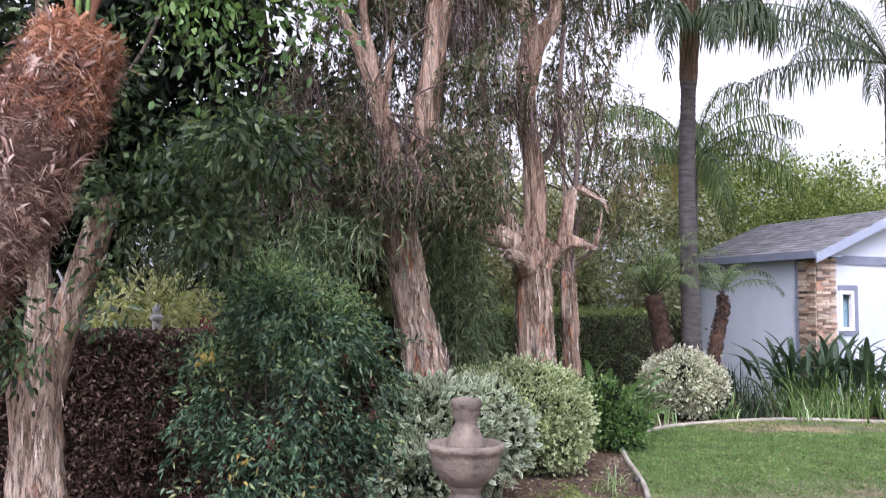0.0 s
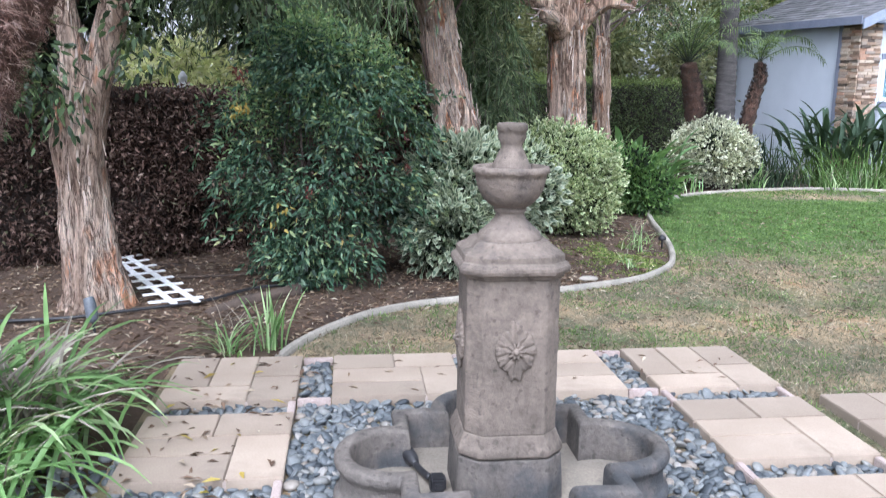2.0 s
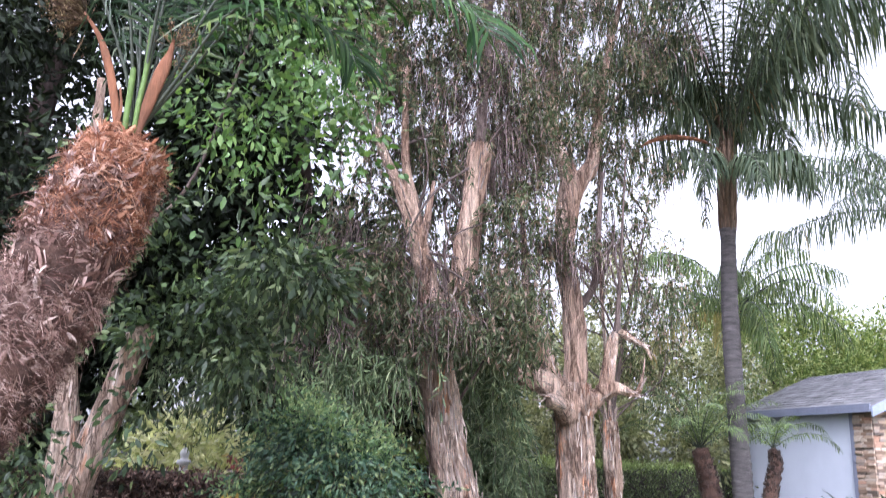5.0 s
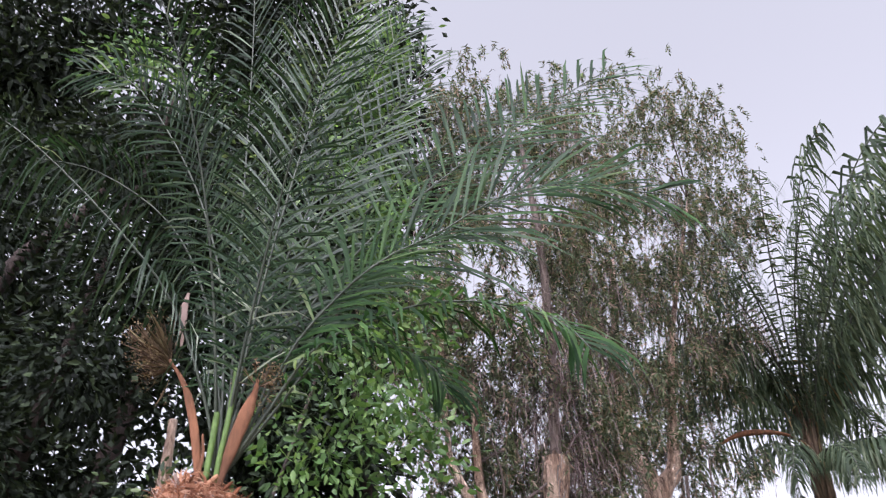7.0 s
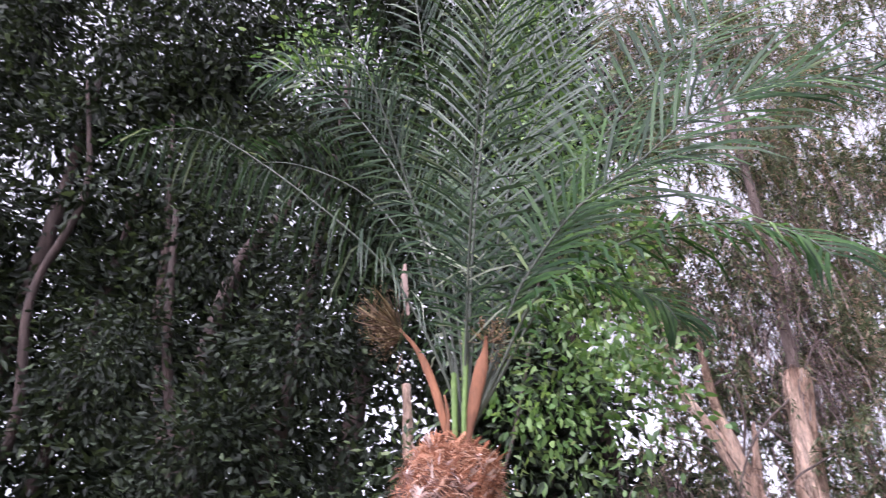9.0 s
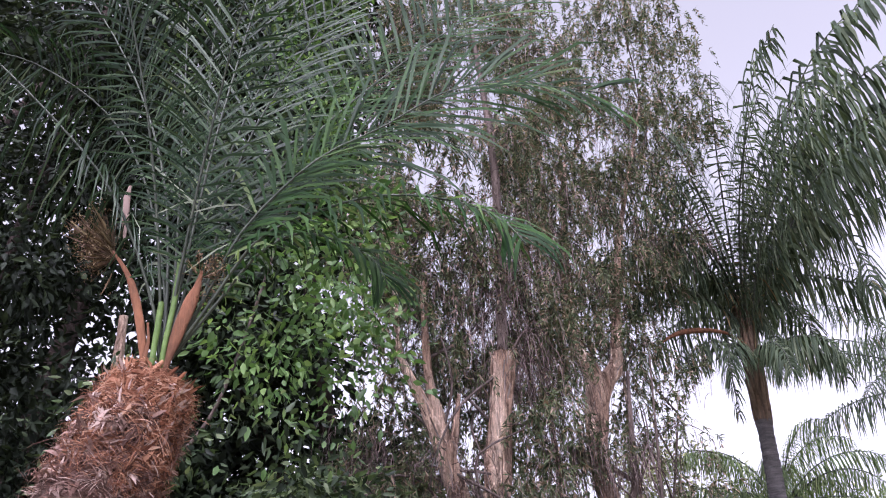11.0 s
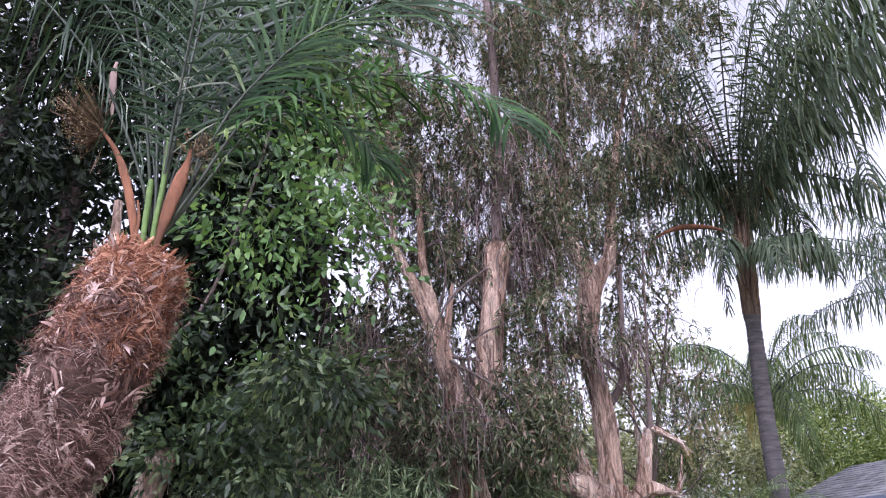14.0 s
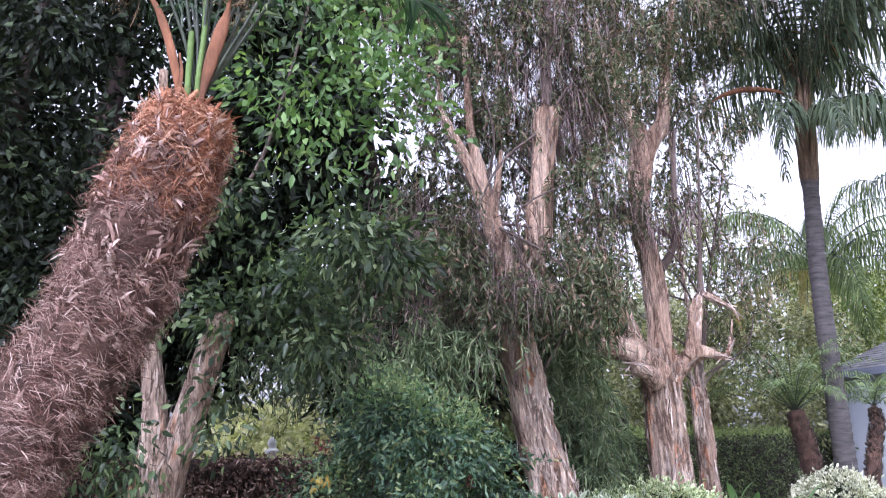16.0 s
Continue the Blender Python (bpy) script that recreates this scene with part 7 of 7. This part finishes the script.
def nandina(base):
    """A thicket of canes bearing drooping compound sprays of small pointed leaflets."""
    t = thing("nandina", "large blue-green nandina bush with red berry clusters", "shrub", at=base)
    c = np.array(base)
    half = lambda z: np.interp(z, [0, 0.1, 0.5, 0.9, 1.3, 1.6, 1.8, 1.92], [0.22, 0.28, 0.46, 0.6, 0.68, 0.58, 0.4, 0.12])
    n = 2500
    z = rng.uniform(0.08, 1.86, n)
    az = rng.uniform(0, 2 * np.pi, n)
    r = half(z) * rng.uniform(0.4, 1.0, n) ** 0.7 * np.where(rng.random(n) < 0.2, 1.2, 1.0)
    o = np.column_stack([c[0] + r * np.cos(az) * (1 + 0.12 * np.sin(3 * z)), c[1] + 0.66 * r * np.sin(az), z])
    o = o[np.array([noise.noise(Vector(q) * 3.1) + 0.4 * noise.noise(Vector(q) * 7.0) > 0.02 + 0.14 * max(0.0, 0.95 - q[2]) for q in o])]
    n = len(o)
    out = unit((o - c) * [1, 1.3, 0] + rng.normal(0, 0.22, (n, 3)) * [1, 1, 0])
    d = unit(out + np.column_stack([np.zeros((n, 2)), rng.normal(0.1, 0.35, n)]))
    side = unit(np.cross(d, [0, 0, 1.0]))
    up = np.cross(side, d)
    L = rng.uniform(0.18, 0.38, n)
    m = 16
    f = rng.uniform(0.15, 1.0, (n, m))
    lat = rng.uniform(-1, 1, (n, m)) * 0.42 * (1.15 - f)
    drop = (0.35 + 0.5 * rng.random(n))[:, None] * f**2
    p = o[:, None] + (d[:, None] * f[..., None] + side[:, None] * lat[..., None] - np.array([0, 0, 1.0]) * drop[..., None] - np.array([0, 0, 0.25]) * abs(lat)[..., None]) * L[:, None, None]
    p = p + rng.normal(0, 0.008, p.shape)
    w = d[:, None] * 0.8 + side[:, None] * np.sign(lat)[..., None] * 0.55 - np.array([0, 0, 1.0]) * (0.25 + drop)[..., None] + rng.normal(0, 0.45, p.shape)
    flat = np.repeat(up * 0.7 + out * 1.0, m, 0)
    keep = p.reshape(-1, 3)[:, 2] > 0.03
    size = rng.uniform(0.036, 0.068, n * m)[keep]
    grow("foliage", leaf_blades(p.reshape(-1, 3)[keep], w.reshape(-1, 3)[keep], size, size * rng.uniform(0.26, 0.36, len(size)), rich=True, flat=flat[keep]), M["nandina"], t, "drooping sprays of blue-green leaflets")
    # young tips, strewn over the upper part to paint the light on it too
    tip = o[(o[:, 2] > 0.95) & (rng.random(n) < 0.55)]
    q = np.repeat(tip, 16, 0) + rng.normal(0, 0.06, (len(tip) * 16, 3)) + np.repeat(unit((tip - c) * [1, 1.2, 0.4]), 16, 0) * 0.1
    grow("young_foliage", leaf_blades(q, rng.normal(size=q.shape) + np.repeat(unit(tip - c), 16, 0) * 0.8, rng.uniform(0.03, 0.055, len(q)), 0.015, rich=True), M["nandina_young_lit"], t, "yellow-green young leaflets at the tips, paler for the light on top")
    canes = []
    for k in range(34):
        q = o[rng.integers(n)]
        b = c + [0.16 * rng.normal(), 0.12 * rng.normal(), -0.03]
        canes.append(tube([(*b, 0.009), (*(b * 0.55 + q * 0.45 + [0, 0, 0.1]), 0.007), (*q, 0.003)], 8, 5))
    for k in range(0, n, 2):
        e = o[k] + (d[k] * 0.7 - np.array([0, 0, 0.2])) * L[k]
        canes.append(tube([(*(o[k] * 0.7 + [c[0] * 0.3, c[1] * 0.3, o[k][2] * 0.3 - 0.05]), 0.0022), (*o[k], 0.0018), (*e, 0.0008)], 4, 3, close=False))
    grow("thicket", joined(canes), M["bark_dark"], t, "thin dark canes")["kind"] = "stuff"
    for x, y, zz, s in ((1.27, 5.42, 0.93, 1.0), (0.93, 5.4, 0.72, 0.9), (1.42, 5.55, 1.25, 0.8), (1.62, 5.7, 0.85, 0.8)):
        q = in_blob(60, (x, y, zz), (0.028 * s, 0.028 * s, 0.06 * s), 0.2)
        grow("berry_cluster", leaf_blades(q, rng.normal(size=q.shape) + [0, 0, -0.6], 0.014, 0.011), M["nandina_red"], t, "dark red hanging berries")["kind"] = "stuff"
    for nm, mat, rows, size in (("yellow_leaves", "nandina_yellow", ((0.5, 5.5, 1.28, 16), (0.42, 5.55, 1.22, 7), (0.76, 5.44, 0.62, 8), (0.72, 5.42, 0.5, 5)), 0.05), ("reddish_leaves", "nandina_red", ((0.5, 5.5, 1.5, 26), (1.3, 5.6, 1.42, 20), (1.6, 5.7, 1.1, 14)), 0.036)):
        q = np.vstack([in_blob(k, (x, y, zz), (0.06, 0.03, 0.05), 0.2) for x, y, zz, k in rows])
        grow(nm, leaf_blades(q, rng.normal(size=q.shape) * 0.5 + [0, -0.3, -0.8], size, size * 0.4, rich=True), M[mat], t, "yellow leaflets" if size > 0.04 else "reddish brown leaflets")["kind"] = "stuff"


nandina((1.02, 5.92, 0))
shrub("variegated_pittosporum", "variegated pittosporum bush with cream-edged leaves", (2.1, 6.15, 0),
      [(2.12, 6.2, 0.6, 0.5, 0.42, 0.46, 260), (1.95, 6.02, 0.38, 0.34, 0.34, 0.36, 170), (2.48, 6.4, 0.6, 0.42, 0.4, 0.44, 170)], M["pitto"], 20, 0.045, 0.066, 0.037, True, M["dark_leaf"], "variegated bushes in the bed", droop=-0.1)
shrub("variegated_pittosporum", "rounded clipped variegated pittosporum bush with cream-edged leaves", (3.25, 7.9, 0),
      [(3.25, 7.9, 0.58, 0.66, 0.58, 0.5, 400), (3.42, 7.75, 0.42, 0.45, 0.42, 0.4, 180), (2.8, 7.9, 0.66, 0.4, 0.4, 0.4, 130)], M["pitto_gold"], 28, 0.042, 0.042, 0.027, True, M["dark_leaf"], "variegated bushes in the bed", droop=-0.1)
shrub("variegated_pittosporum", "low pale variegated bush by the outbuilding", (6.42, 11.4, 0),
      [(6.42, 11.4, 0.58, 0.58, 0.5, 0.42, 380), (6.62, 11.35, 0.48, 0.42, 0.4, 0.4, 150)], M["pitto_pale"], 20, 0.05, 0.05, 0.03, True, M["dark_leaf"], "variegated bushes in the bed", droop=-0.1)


def paddles(base, n, length, wide, mat, label, spread=0.5):
    """Bird-of-paradise: long stalks with paddle blades."""
    t = thing("bird_of_paradise", label, "plant", "bird of paradise clumps", at=base)
    stalks, bl = [], []
    for k in range(n):
        az = rng.uniform(0, 2 * np.pi)
        el = rng.uniform(0.7, 1.5)
        L = length * rng.uniform(0.65, 1.1)
        d = np.array([math.cos(az) * math.cos(el), math.sin(az) * math.cos(el), math.sin(el)])
        b = np.array(base) + [0.15 * rng.normal() * spread, 0.15 * rng.normal() * spread, -0.02]
        m = b + d * L * 0.55 + [0, 0, 0.02]
        stalks.append(tube([(*b, 0.014), (*((b + m) / 2), 0.01), (*m, 0.007)], 6, 6))
        s = unit(np.cross(d, [0, 0, 1]))
        vs, p, e = [], m.copy(), el
        for i in range(7):
            f = i / 6
            w = wide * math.sin(math.pi * min(1, 0.12 + 0.88 * f)) ** 0.8 * 0.5 + 0.002
            up = np.array([0, 0, w * 0.5])
            vs += [p + s * w + up, p, p - s * w + up]
            dd = np.array([math.cos(az) * math.cos(e), math.sin(az) * math.cos(e), math.sin(e)])
            p = p + dd * L * 0.45 / 6
            e -= 0.16
        q = [[3 * i + c, 3 * i + c + 1, 3 * i + c + 4, 3 * i + c + 3] for i in range(6) for c in (0, 1)]
        bl.append((np.array(vs), [np.array(q)]))
    for (v, f), stem in zip(bl, stalks):
        leaf = grow("leaf", (v, f), mat, t)
        put("stalk", mesh_of("stalk", stem[0] - np.array(base), stem[1], M["petiole"]), leaf)


paddles((4.75, 9.75, 0), 50, 1.05, 0.095, M["paddle"], "bird of paradise clump with broad grey-green paddle leaves", 1.3)
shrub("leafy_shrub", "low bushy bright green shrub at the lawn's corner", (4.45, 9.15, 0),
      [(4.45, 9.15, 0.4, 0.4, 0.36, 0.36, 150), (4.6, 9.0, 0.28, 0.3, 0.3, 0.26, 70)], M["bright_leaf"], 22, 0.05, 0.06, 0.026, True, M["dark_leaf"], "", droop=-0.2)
paddles((8.75, 11.75, 0), 120, 1.35, 0.08, M["paddle_dark"], "dark bird of paradise clump before the stone pillar", 2.4)
paddles((9.55, 11.6, 0), 90, 1.3, 0.08, M["paddle_dark"], "dark bird of paradise clump by the front wall", 2.0)


def straps(name, label, base, n, length, width, mat, spread=0.1, rise=(0.9, 1.45), droop=(0.8, 2.2), group="", dead=0, toward=None):
    t = thing(name, label, "plant", group, at=base)
    out = []
    for k in range(n):
        az = rng.uniform(0, 2 * np.pi) if toward is None else rng.normal(toward, 1.0)
        b = (base[0] + spread * rng.normal(), base[1] + spread * rng.normal(), -0.01)
        out.append(strap(b, az, length * rng.uniform(0.55, 1.15), width * rng.uniform(0.7, 1.2), rng.uniform(*rise), rng.uniform(*droop), 7, rng.normal(0, 0.3)))
    grow("leaves", joined(out), mat, t)
    if dead:
        out = [strap((base[0] + spread * rng.normal(), base[1] + spread * rng.normal(), 0.15), rng.uniform(0, 6.28), length * 0.7 * rng.uniform(0.4, 1), width * 0.5, rng.uniform(0.7, 1.4), rng.uniform(0.5, 1.6), 5, 0.4) for k in range(dead)]
        grow("dry_leaves", joined(out), M["straw"], t, "dry grey-brown leaves")


straps("agapanthus", "clump of long arching green strap leaves beside the slabs", (-0.06, 2.98, 0), 170, 0.74, 0.026, M["strap"], 0.1, (0.95, 1.5), (1.2, 2.7), dead=70)
straps("agapanthus", "second clump of arching strap leaves", (-0.3, 2.75, 0), 150, 0.8, 0.026, M["strap"], 0.13, (0.95, 1.5), (1.0, 2.6), dead=40)
straps("agapanthus", "strap-leaved clump at the corner of the patio", (0.02, 2.4, 0), 80, 0.58, 0.023, M["strap"], 0.1, (0.8, 1.45), (1.2, 2.7), dead=10)
straps("iris_tuft", "upright tuft of sword leaves by the kerb's end", (0.78, 4.25, 0), 26, 0.36, 0.014, M["strap"], 0.035, (1.2, 1.55), (0.1, 0.6), "grassy tufts")
straps("grass_tuft", "sprawling tuft of grassy leaves behind a slab", (0.56, 4.18, 0), 30, 0.36, 0.009, M["strap"], 0.04, (0.5, 1.4), (0.6, 1.8), "grassy tufts", dead=14)
for x, y, n, s in ((3.75, 6.9, 26, 0.2), (3.45, 6.15, 20, 0.14), (3.95, 7.3, 30, 0.24)):
    straps("grass_tuft", "small grassy tuft in the bare bed", (x, y, 0), n, s, 0.007, M["strap"], 0.05, (0.6, 1.5), (0.4, 1.4), "grassy tufts", dead=8)
for x, y, n, s in ((5.5, 10.9, 60, 0.4), (5.85, 11.0, 40, 0.35), (7.1, 11.6, 90, 0.8), (7.4, 11.7, 90, 0.9), (7.0, 11.4, 60, 0.45), (7.7, 11.5, 70, 0.6), (8.2, 11.35, 70, 0.5), (8.7, 11.3, 60, 0.55)):
    straps("sword_plant", "clump of upright narrow leaves along the kerb", (x, y, 0), n, s, 0.016, M["paddle_dark"] if s > 0.55 else M["strap"], 0.13, (1.0, 1.55), (0.2, 1.2), "narrow-leaved clumps", dead=n // 4)

# ---------- loose things in the bed ----------
lat = thing("lattice", "broken piece of white garden lattice lying on the mulch", "lattice", at=(-0.2, 5.9, 0.0))


def lath(a, b, z, half):
    a, b = np.array([*a, z]), np.array([*b, z])
    d = unit(b - a)
    s, h = np.array([-d[1], d[0], 0]) * half, np.array([0, 0, 0.007])
    v = np.array([a + s, a - s, b - s, b + s, a + s + h, a - s + h, b - s + h, b + s + h])
    grow("slat", (v, [np.array([[3, 2, 1, 0], [4, 5, 6, 7], [0, 1, 5, 4], [1, 2, 6, 5], [2, 3, 7, 6], [3, 0, 4, 7]])]), M["white"], lat, smooth=False)


lath((-0.64, 6.54), (0.08, 5.13), 0.036, 0.022)
lath((-0.6, 6.68), (0.22, 5.16), 0.036, 0.022)
for k in range(8):
    f = k / 7
    lath((-0.66 + 0.58 * f, 6.54 - 1.41 * f), (-0.5 + 0.74 * f, 6.72 - 1.46 * f), 0.044, 0.022)

spot = thing("garden_spotlight", "small grey-blue metal garden spotlight on a spike", "lamp", at=(-0.27, 4.62, 0))
grow("housing", tube([(-0.30, 4.66, 0.2, 0.03), (-0.29, 4.645, 0.17, 0.033), (-0.275, 4.625, 0.1, 0.033), (-0.27, 4.62, 0.07, 0.02)], 12, 16), M["galv"], spot)
grow("spike", tube([(-0.27, 4.62, 0.08, 0.012), (-0.265, 4.615, -0.03, 0.006)], 5, 8), M["metal_black"], spot)
ob = put("log", mesh_of("log", *tube([(0.3, 5.02, 0.0, 0.03), (0.55, 5.25, 0.015, 0.045), (0.85, 5.5, 0.02, 0.045)], 30, 16, 0.35, 14.0), M["log"]))
tagged(ob, "weathered brown log half sunk in the mulch", "log")
ob = put("irrigation_hose", mesh_of("irrigation_hose", *tube([(-1.4, 4.85, 0.015, 0.011), (-0.6, 4.88, 0.02, 0.011), (-0.2, 5.0, 0.03, 0.011), (0.25, 5.25, 0.025, 0.011), (0.6, 5.6, 0.03, 0.011), (1.2, 5.7, 0.01, 0.011)], 50, 8), M["metal_black"]))
tagged(ob, "black irrigation hose lying over the mulch", "hose")
ob = put("irrigation_hose", mesh_of("irrigation_hose", *tube([(-0.1, 6.0, 0.012, 0.01), (0.4, 6.05, 0.02, 0.01), (0.9, 6.3, 0.02, 0.01)], 24, 8), M["log"]))
tagged(ob, "brown pipe lying at the hedge's foot", "hose")
ob = put("stone", mesh_of("stone", ball(3)[0] * [0.075, 0.055, 0.022] + [3.0, 5.78, 0.012], [ball(3)[1]], M["curb"]))
tagged(ob, "flat pale stone by the kerb", "stone")
pl = thing("path_light", "small dark path light beside the kerb", "lamp", at=(4.02, 6.95, 0))
grow("stake", tube([(4.02, 6.95, -0.02, 0.008), (4.02, 6.95, 0.1, 0.008)], 4, 8), M["metal_black"], pl)
grow("head", tube([(4.02, 6.95, 0.09, 0.035), (4.02, 6.95, 0.11, 0.035), (4.02, 6.95, 0.13, 0.015)], 6, 14), M["metal_black"], pl)

# ---------- fallen leaves and mulch ----------
def litter(n, lo, hi, size, keep, z=0.008):
    p = rng.uniform(lo, hi, size=(n, 2))
    p = p[keep(p)]
    base = np.column_stack([p, np.full(len(p), z) + 0.01 * rng.random(len(p))])
    w = rng.normal(size=base.shape) * [1, 1, 0.12]
    return leaf_blades(base, w, size * rng.uniform(0.5, 1.5, len(p)), size * rng.uniform(0.15, 0.4, len(p)), flat=np.array([0, 0, 4.0]))


bed = lambda p: ~in_lawn(p) & ~((p[:, 0] > 0.34) & (p[:, 1] < 3.96))
stuff("leaf_litter", joined([litter(16000, (-3, 3.4), (3, 7.5), 0.05, bed), litter(9000, (2, 5), (7, 11.5), 0.06, bed), litter(5000, (-5, -3), (0, 3.4), 0.055, bed)]), M["litter"], "brown fallen leaves and bark mulch over the beds", "leaf litter")
stuff("lawn_litter", joined([litter(2200, (1.0, 4.0), (8.5, 9.0), 0.05, in_lawn, 0.03)]), M["litter"], "pale fallen leaves strewn over the lawn", "leaf litter")
on_slab = lambda p: (p[:, 0] < 0.96) | (p[:, 1] > 3.36)
stuff("patio_litter", joined([litter(130, (0.38, 1.9), (1.0, 3.93), 0.055, on_slab, 0.062), litter(40, (1.0, 3.4), (3.2, 3.93), 0.045, on_slab, 0.062)]), M["litter"], "a few brown leaves on the slabs", "leaf litter")

stuff("green_patio_litter", joined([litter(16, (0.4, 2.0), (0.95, 3.9), 0.06, on_slab, 0.064)]), M["nandina_yellow"], "a few yellow-green leaves on the slabs", "leaf litter")

p = rng.normal(size=(5200, 2)) * [0.22, 0.4] + [3.55, 6.55]
p = p[~in_lawn(p) & np.array([noise.noise(Vector((x * 4, y * 4, 1.0))) > -0.1 for x, y in p])]
stuff("ground_moss", leaf_blades(np.column_stack([p, np.full(len(p), 0.004)]), rng.normal(size=(len(p), 3)) * [1, 1, 0.3] + [0, 0, 0.5], 0.022, 0.012), M["far_leaf"], "low yellow-green moss and seedlings on the bare bed", "moss")

# ---------- beyond the hedge ----------
def far_tree(base, blobs, mat, label, size=0.1, per=34):
    t = thing("garden_tree", label, "tree", "trees beyond the garden", at=base)
    grow("trunk", tube([(*blobs[0][:2], -0.05, 0.05 * blobs[0][2]), (blobs[0][0] + 0.04, blobs[0][1], blobs[0][2] * 0.5, 0.036 * blobs[0][2]), (*blobs[0][:3], 0.02 * blobs[0][2])], 16, 10, 0.1), M["bark_dark"], t)
    p, w = clumped(blobs, int(per * 0.55), 0.2, droop=0.2, shell=0.5, billow=0.6)
    grow("crown", leaf_blades(p, w, size * 1.35 * rng.uniform(0.7, 1.3, len(p)), size * 0.62), mat, t)


far_tree((11.5, 20, 0), [(11.5, 20, 4.2, 2.4, 1.5, 1.5, 420), (13.8, 20.5, 4.4, 2.2, 1.4, 1.4, 320), (16.5, 21, 4.0, 2.6, 1.5, 1.6, 320), (12.5, 20, 3.0, 3.2, 1.5, 1.4, 320)], M["far_leaf"], "light green feathery tree behind the outbuilding", 0.085, 60)
far_tree((7.0, 18.5, 0), [(7.2, 18.5, 4.5, 1.9, 1.4, 2.0, 320), (9.2, 18.5, 3.4, 1.6, 1.2, 1.6, 240), (5.6, 18.0, 3.2, 1.8, 1.2, 1.6, 280)], M["olive_leaf"], "olive green tree beyond the hedge", 0.085, 46)
far_tree((3.0, 16.5, 0), [(3.0, 16.5, 3.4, 2.2, 1.4, 2.0, 320), (1.2, 15.5, 2.8, 1.8, 1.2, 1.6, 260)], M["olive_leaf"], "olive green tree seen between the trunks", 0.12)
# trees shade these shrubs; their bright leaf colour supplies the sun
far_tree((-1.0, 15.0, 0), [(-1.55, 15.0, 1.4, 0.45, 0.8, 0.32, 80), (-2.6, 15.4, 1.0, 0.7, 0.7, 0.4, 60), (-0.5, 15.6, 1.0, 0.7, 0.7, 0.4, 50)], M["lime_leaf"], "yellow-green shrubs in the neighbouring garden, sunlight put into their leaf colour", 0.12)
far_tree((4.5, 14.6, 0), [(4.4, 14.6, 2.0, 1.6, 0.7, 0.8, 260), (6.6, 15.6, 2.3, 1.6, 0.7, 1.0, 260)], M["olive_leaf"], "olive green shrubs close behind the hedge", 0.09)
far_tree((2.2, 12.0, 0), [(2.2, 12.2, 1.9, 1.4, 0.6, 0.8, 220), (1.0, 10.8, 1.9, 0.8, 0.5, 0.7, 130)], M["olive_leaf"], "leafy shrubs behind the dry hedge", 0.09)
far_tree((20.0, 26, 0), [(20, 26, 4.2, 4.0, 2.0, 1.8, 320), (26, 27, 3.8, 4.0, 2.0, 1.8, 260)], M["olive_leaf"], "distant hazy green trees", 0.2)

far_tree((-3.2, 18.5, 0), [(-3.2, 18.5, 3.0, 3.6, 1.2, 1.9, 460), (-7.5, 17.5, 3.4, 2.6, 1.2, 2.0, 300), (0.4, 18.5, 3.0, 2.2, 1.2, 1.8, 240)], M["hedge_green"], "dark green trees behind the neighbouring garden", 0.14)

post = thing("garden_post", "white painted post with round top in the neighbouring garden", "post", at=(-1.47, 14.0, 0))
grow("shaft", tube([(-1.47, 14.0, -0.05, 0.07), (-1.47, 14.0, 1.4, 0.07)], 6, 12), M["white"], post)
grow("cap", tube([(-1.47, 14.0, 1.36, 0.11), (-1.47, 14.0, 1.42, 0.11), (-1.47, 14.0, 1.45, 0.06), (-1.47, 14.0, 1.54, 0.075), (-1.47, 14.0, 1.62, 0.03)], 20, 14), M["white"], post)
tagged(part("garden_wall", box(-3.2, 14.05, -0.05, -0.6, 14.25, 1.22, 0.02), M["strip"]), "low pale wall in the neighbouring garden", "wall")
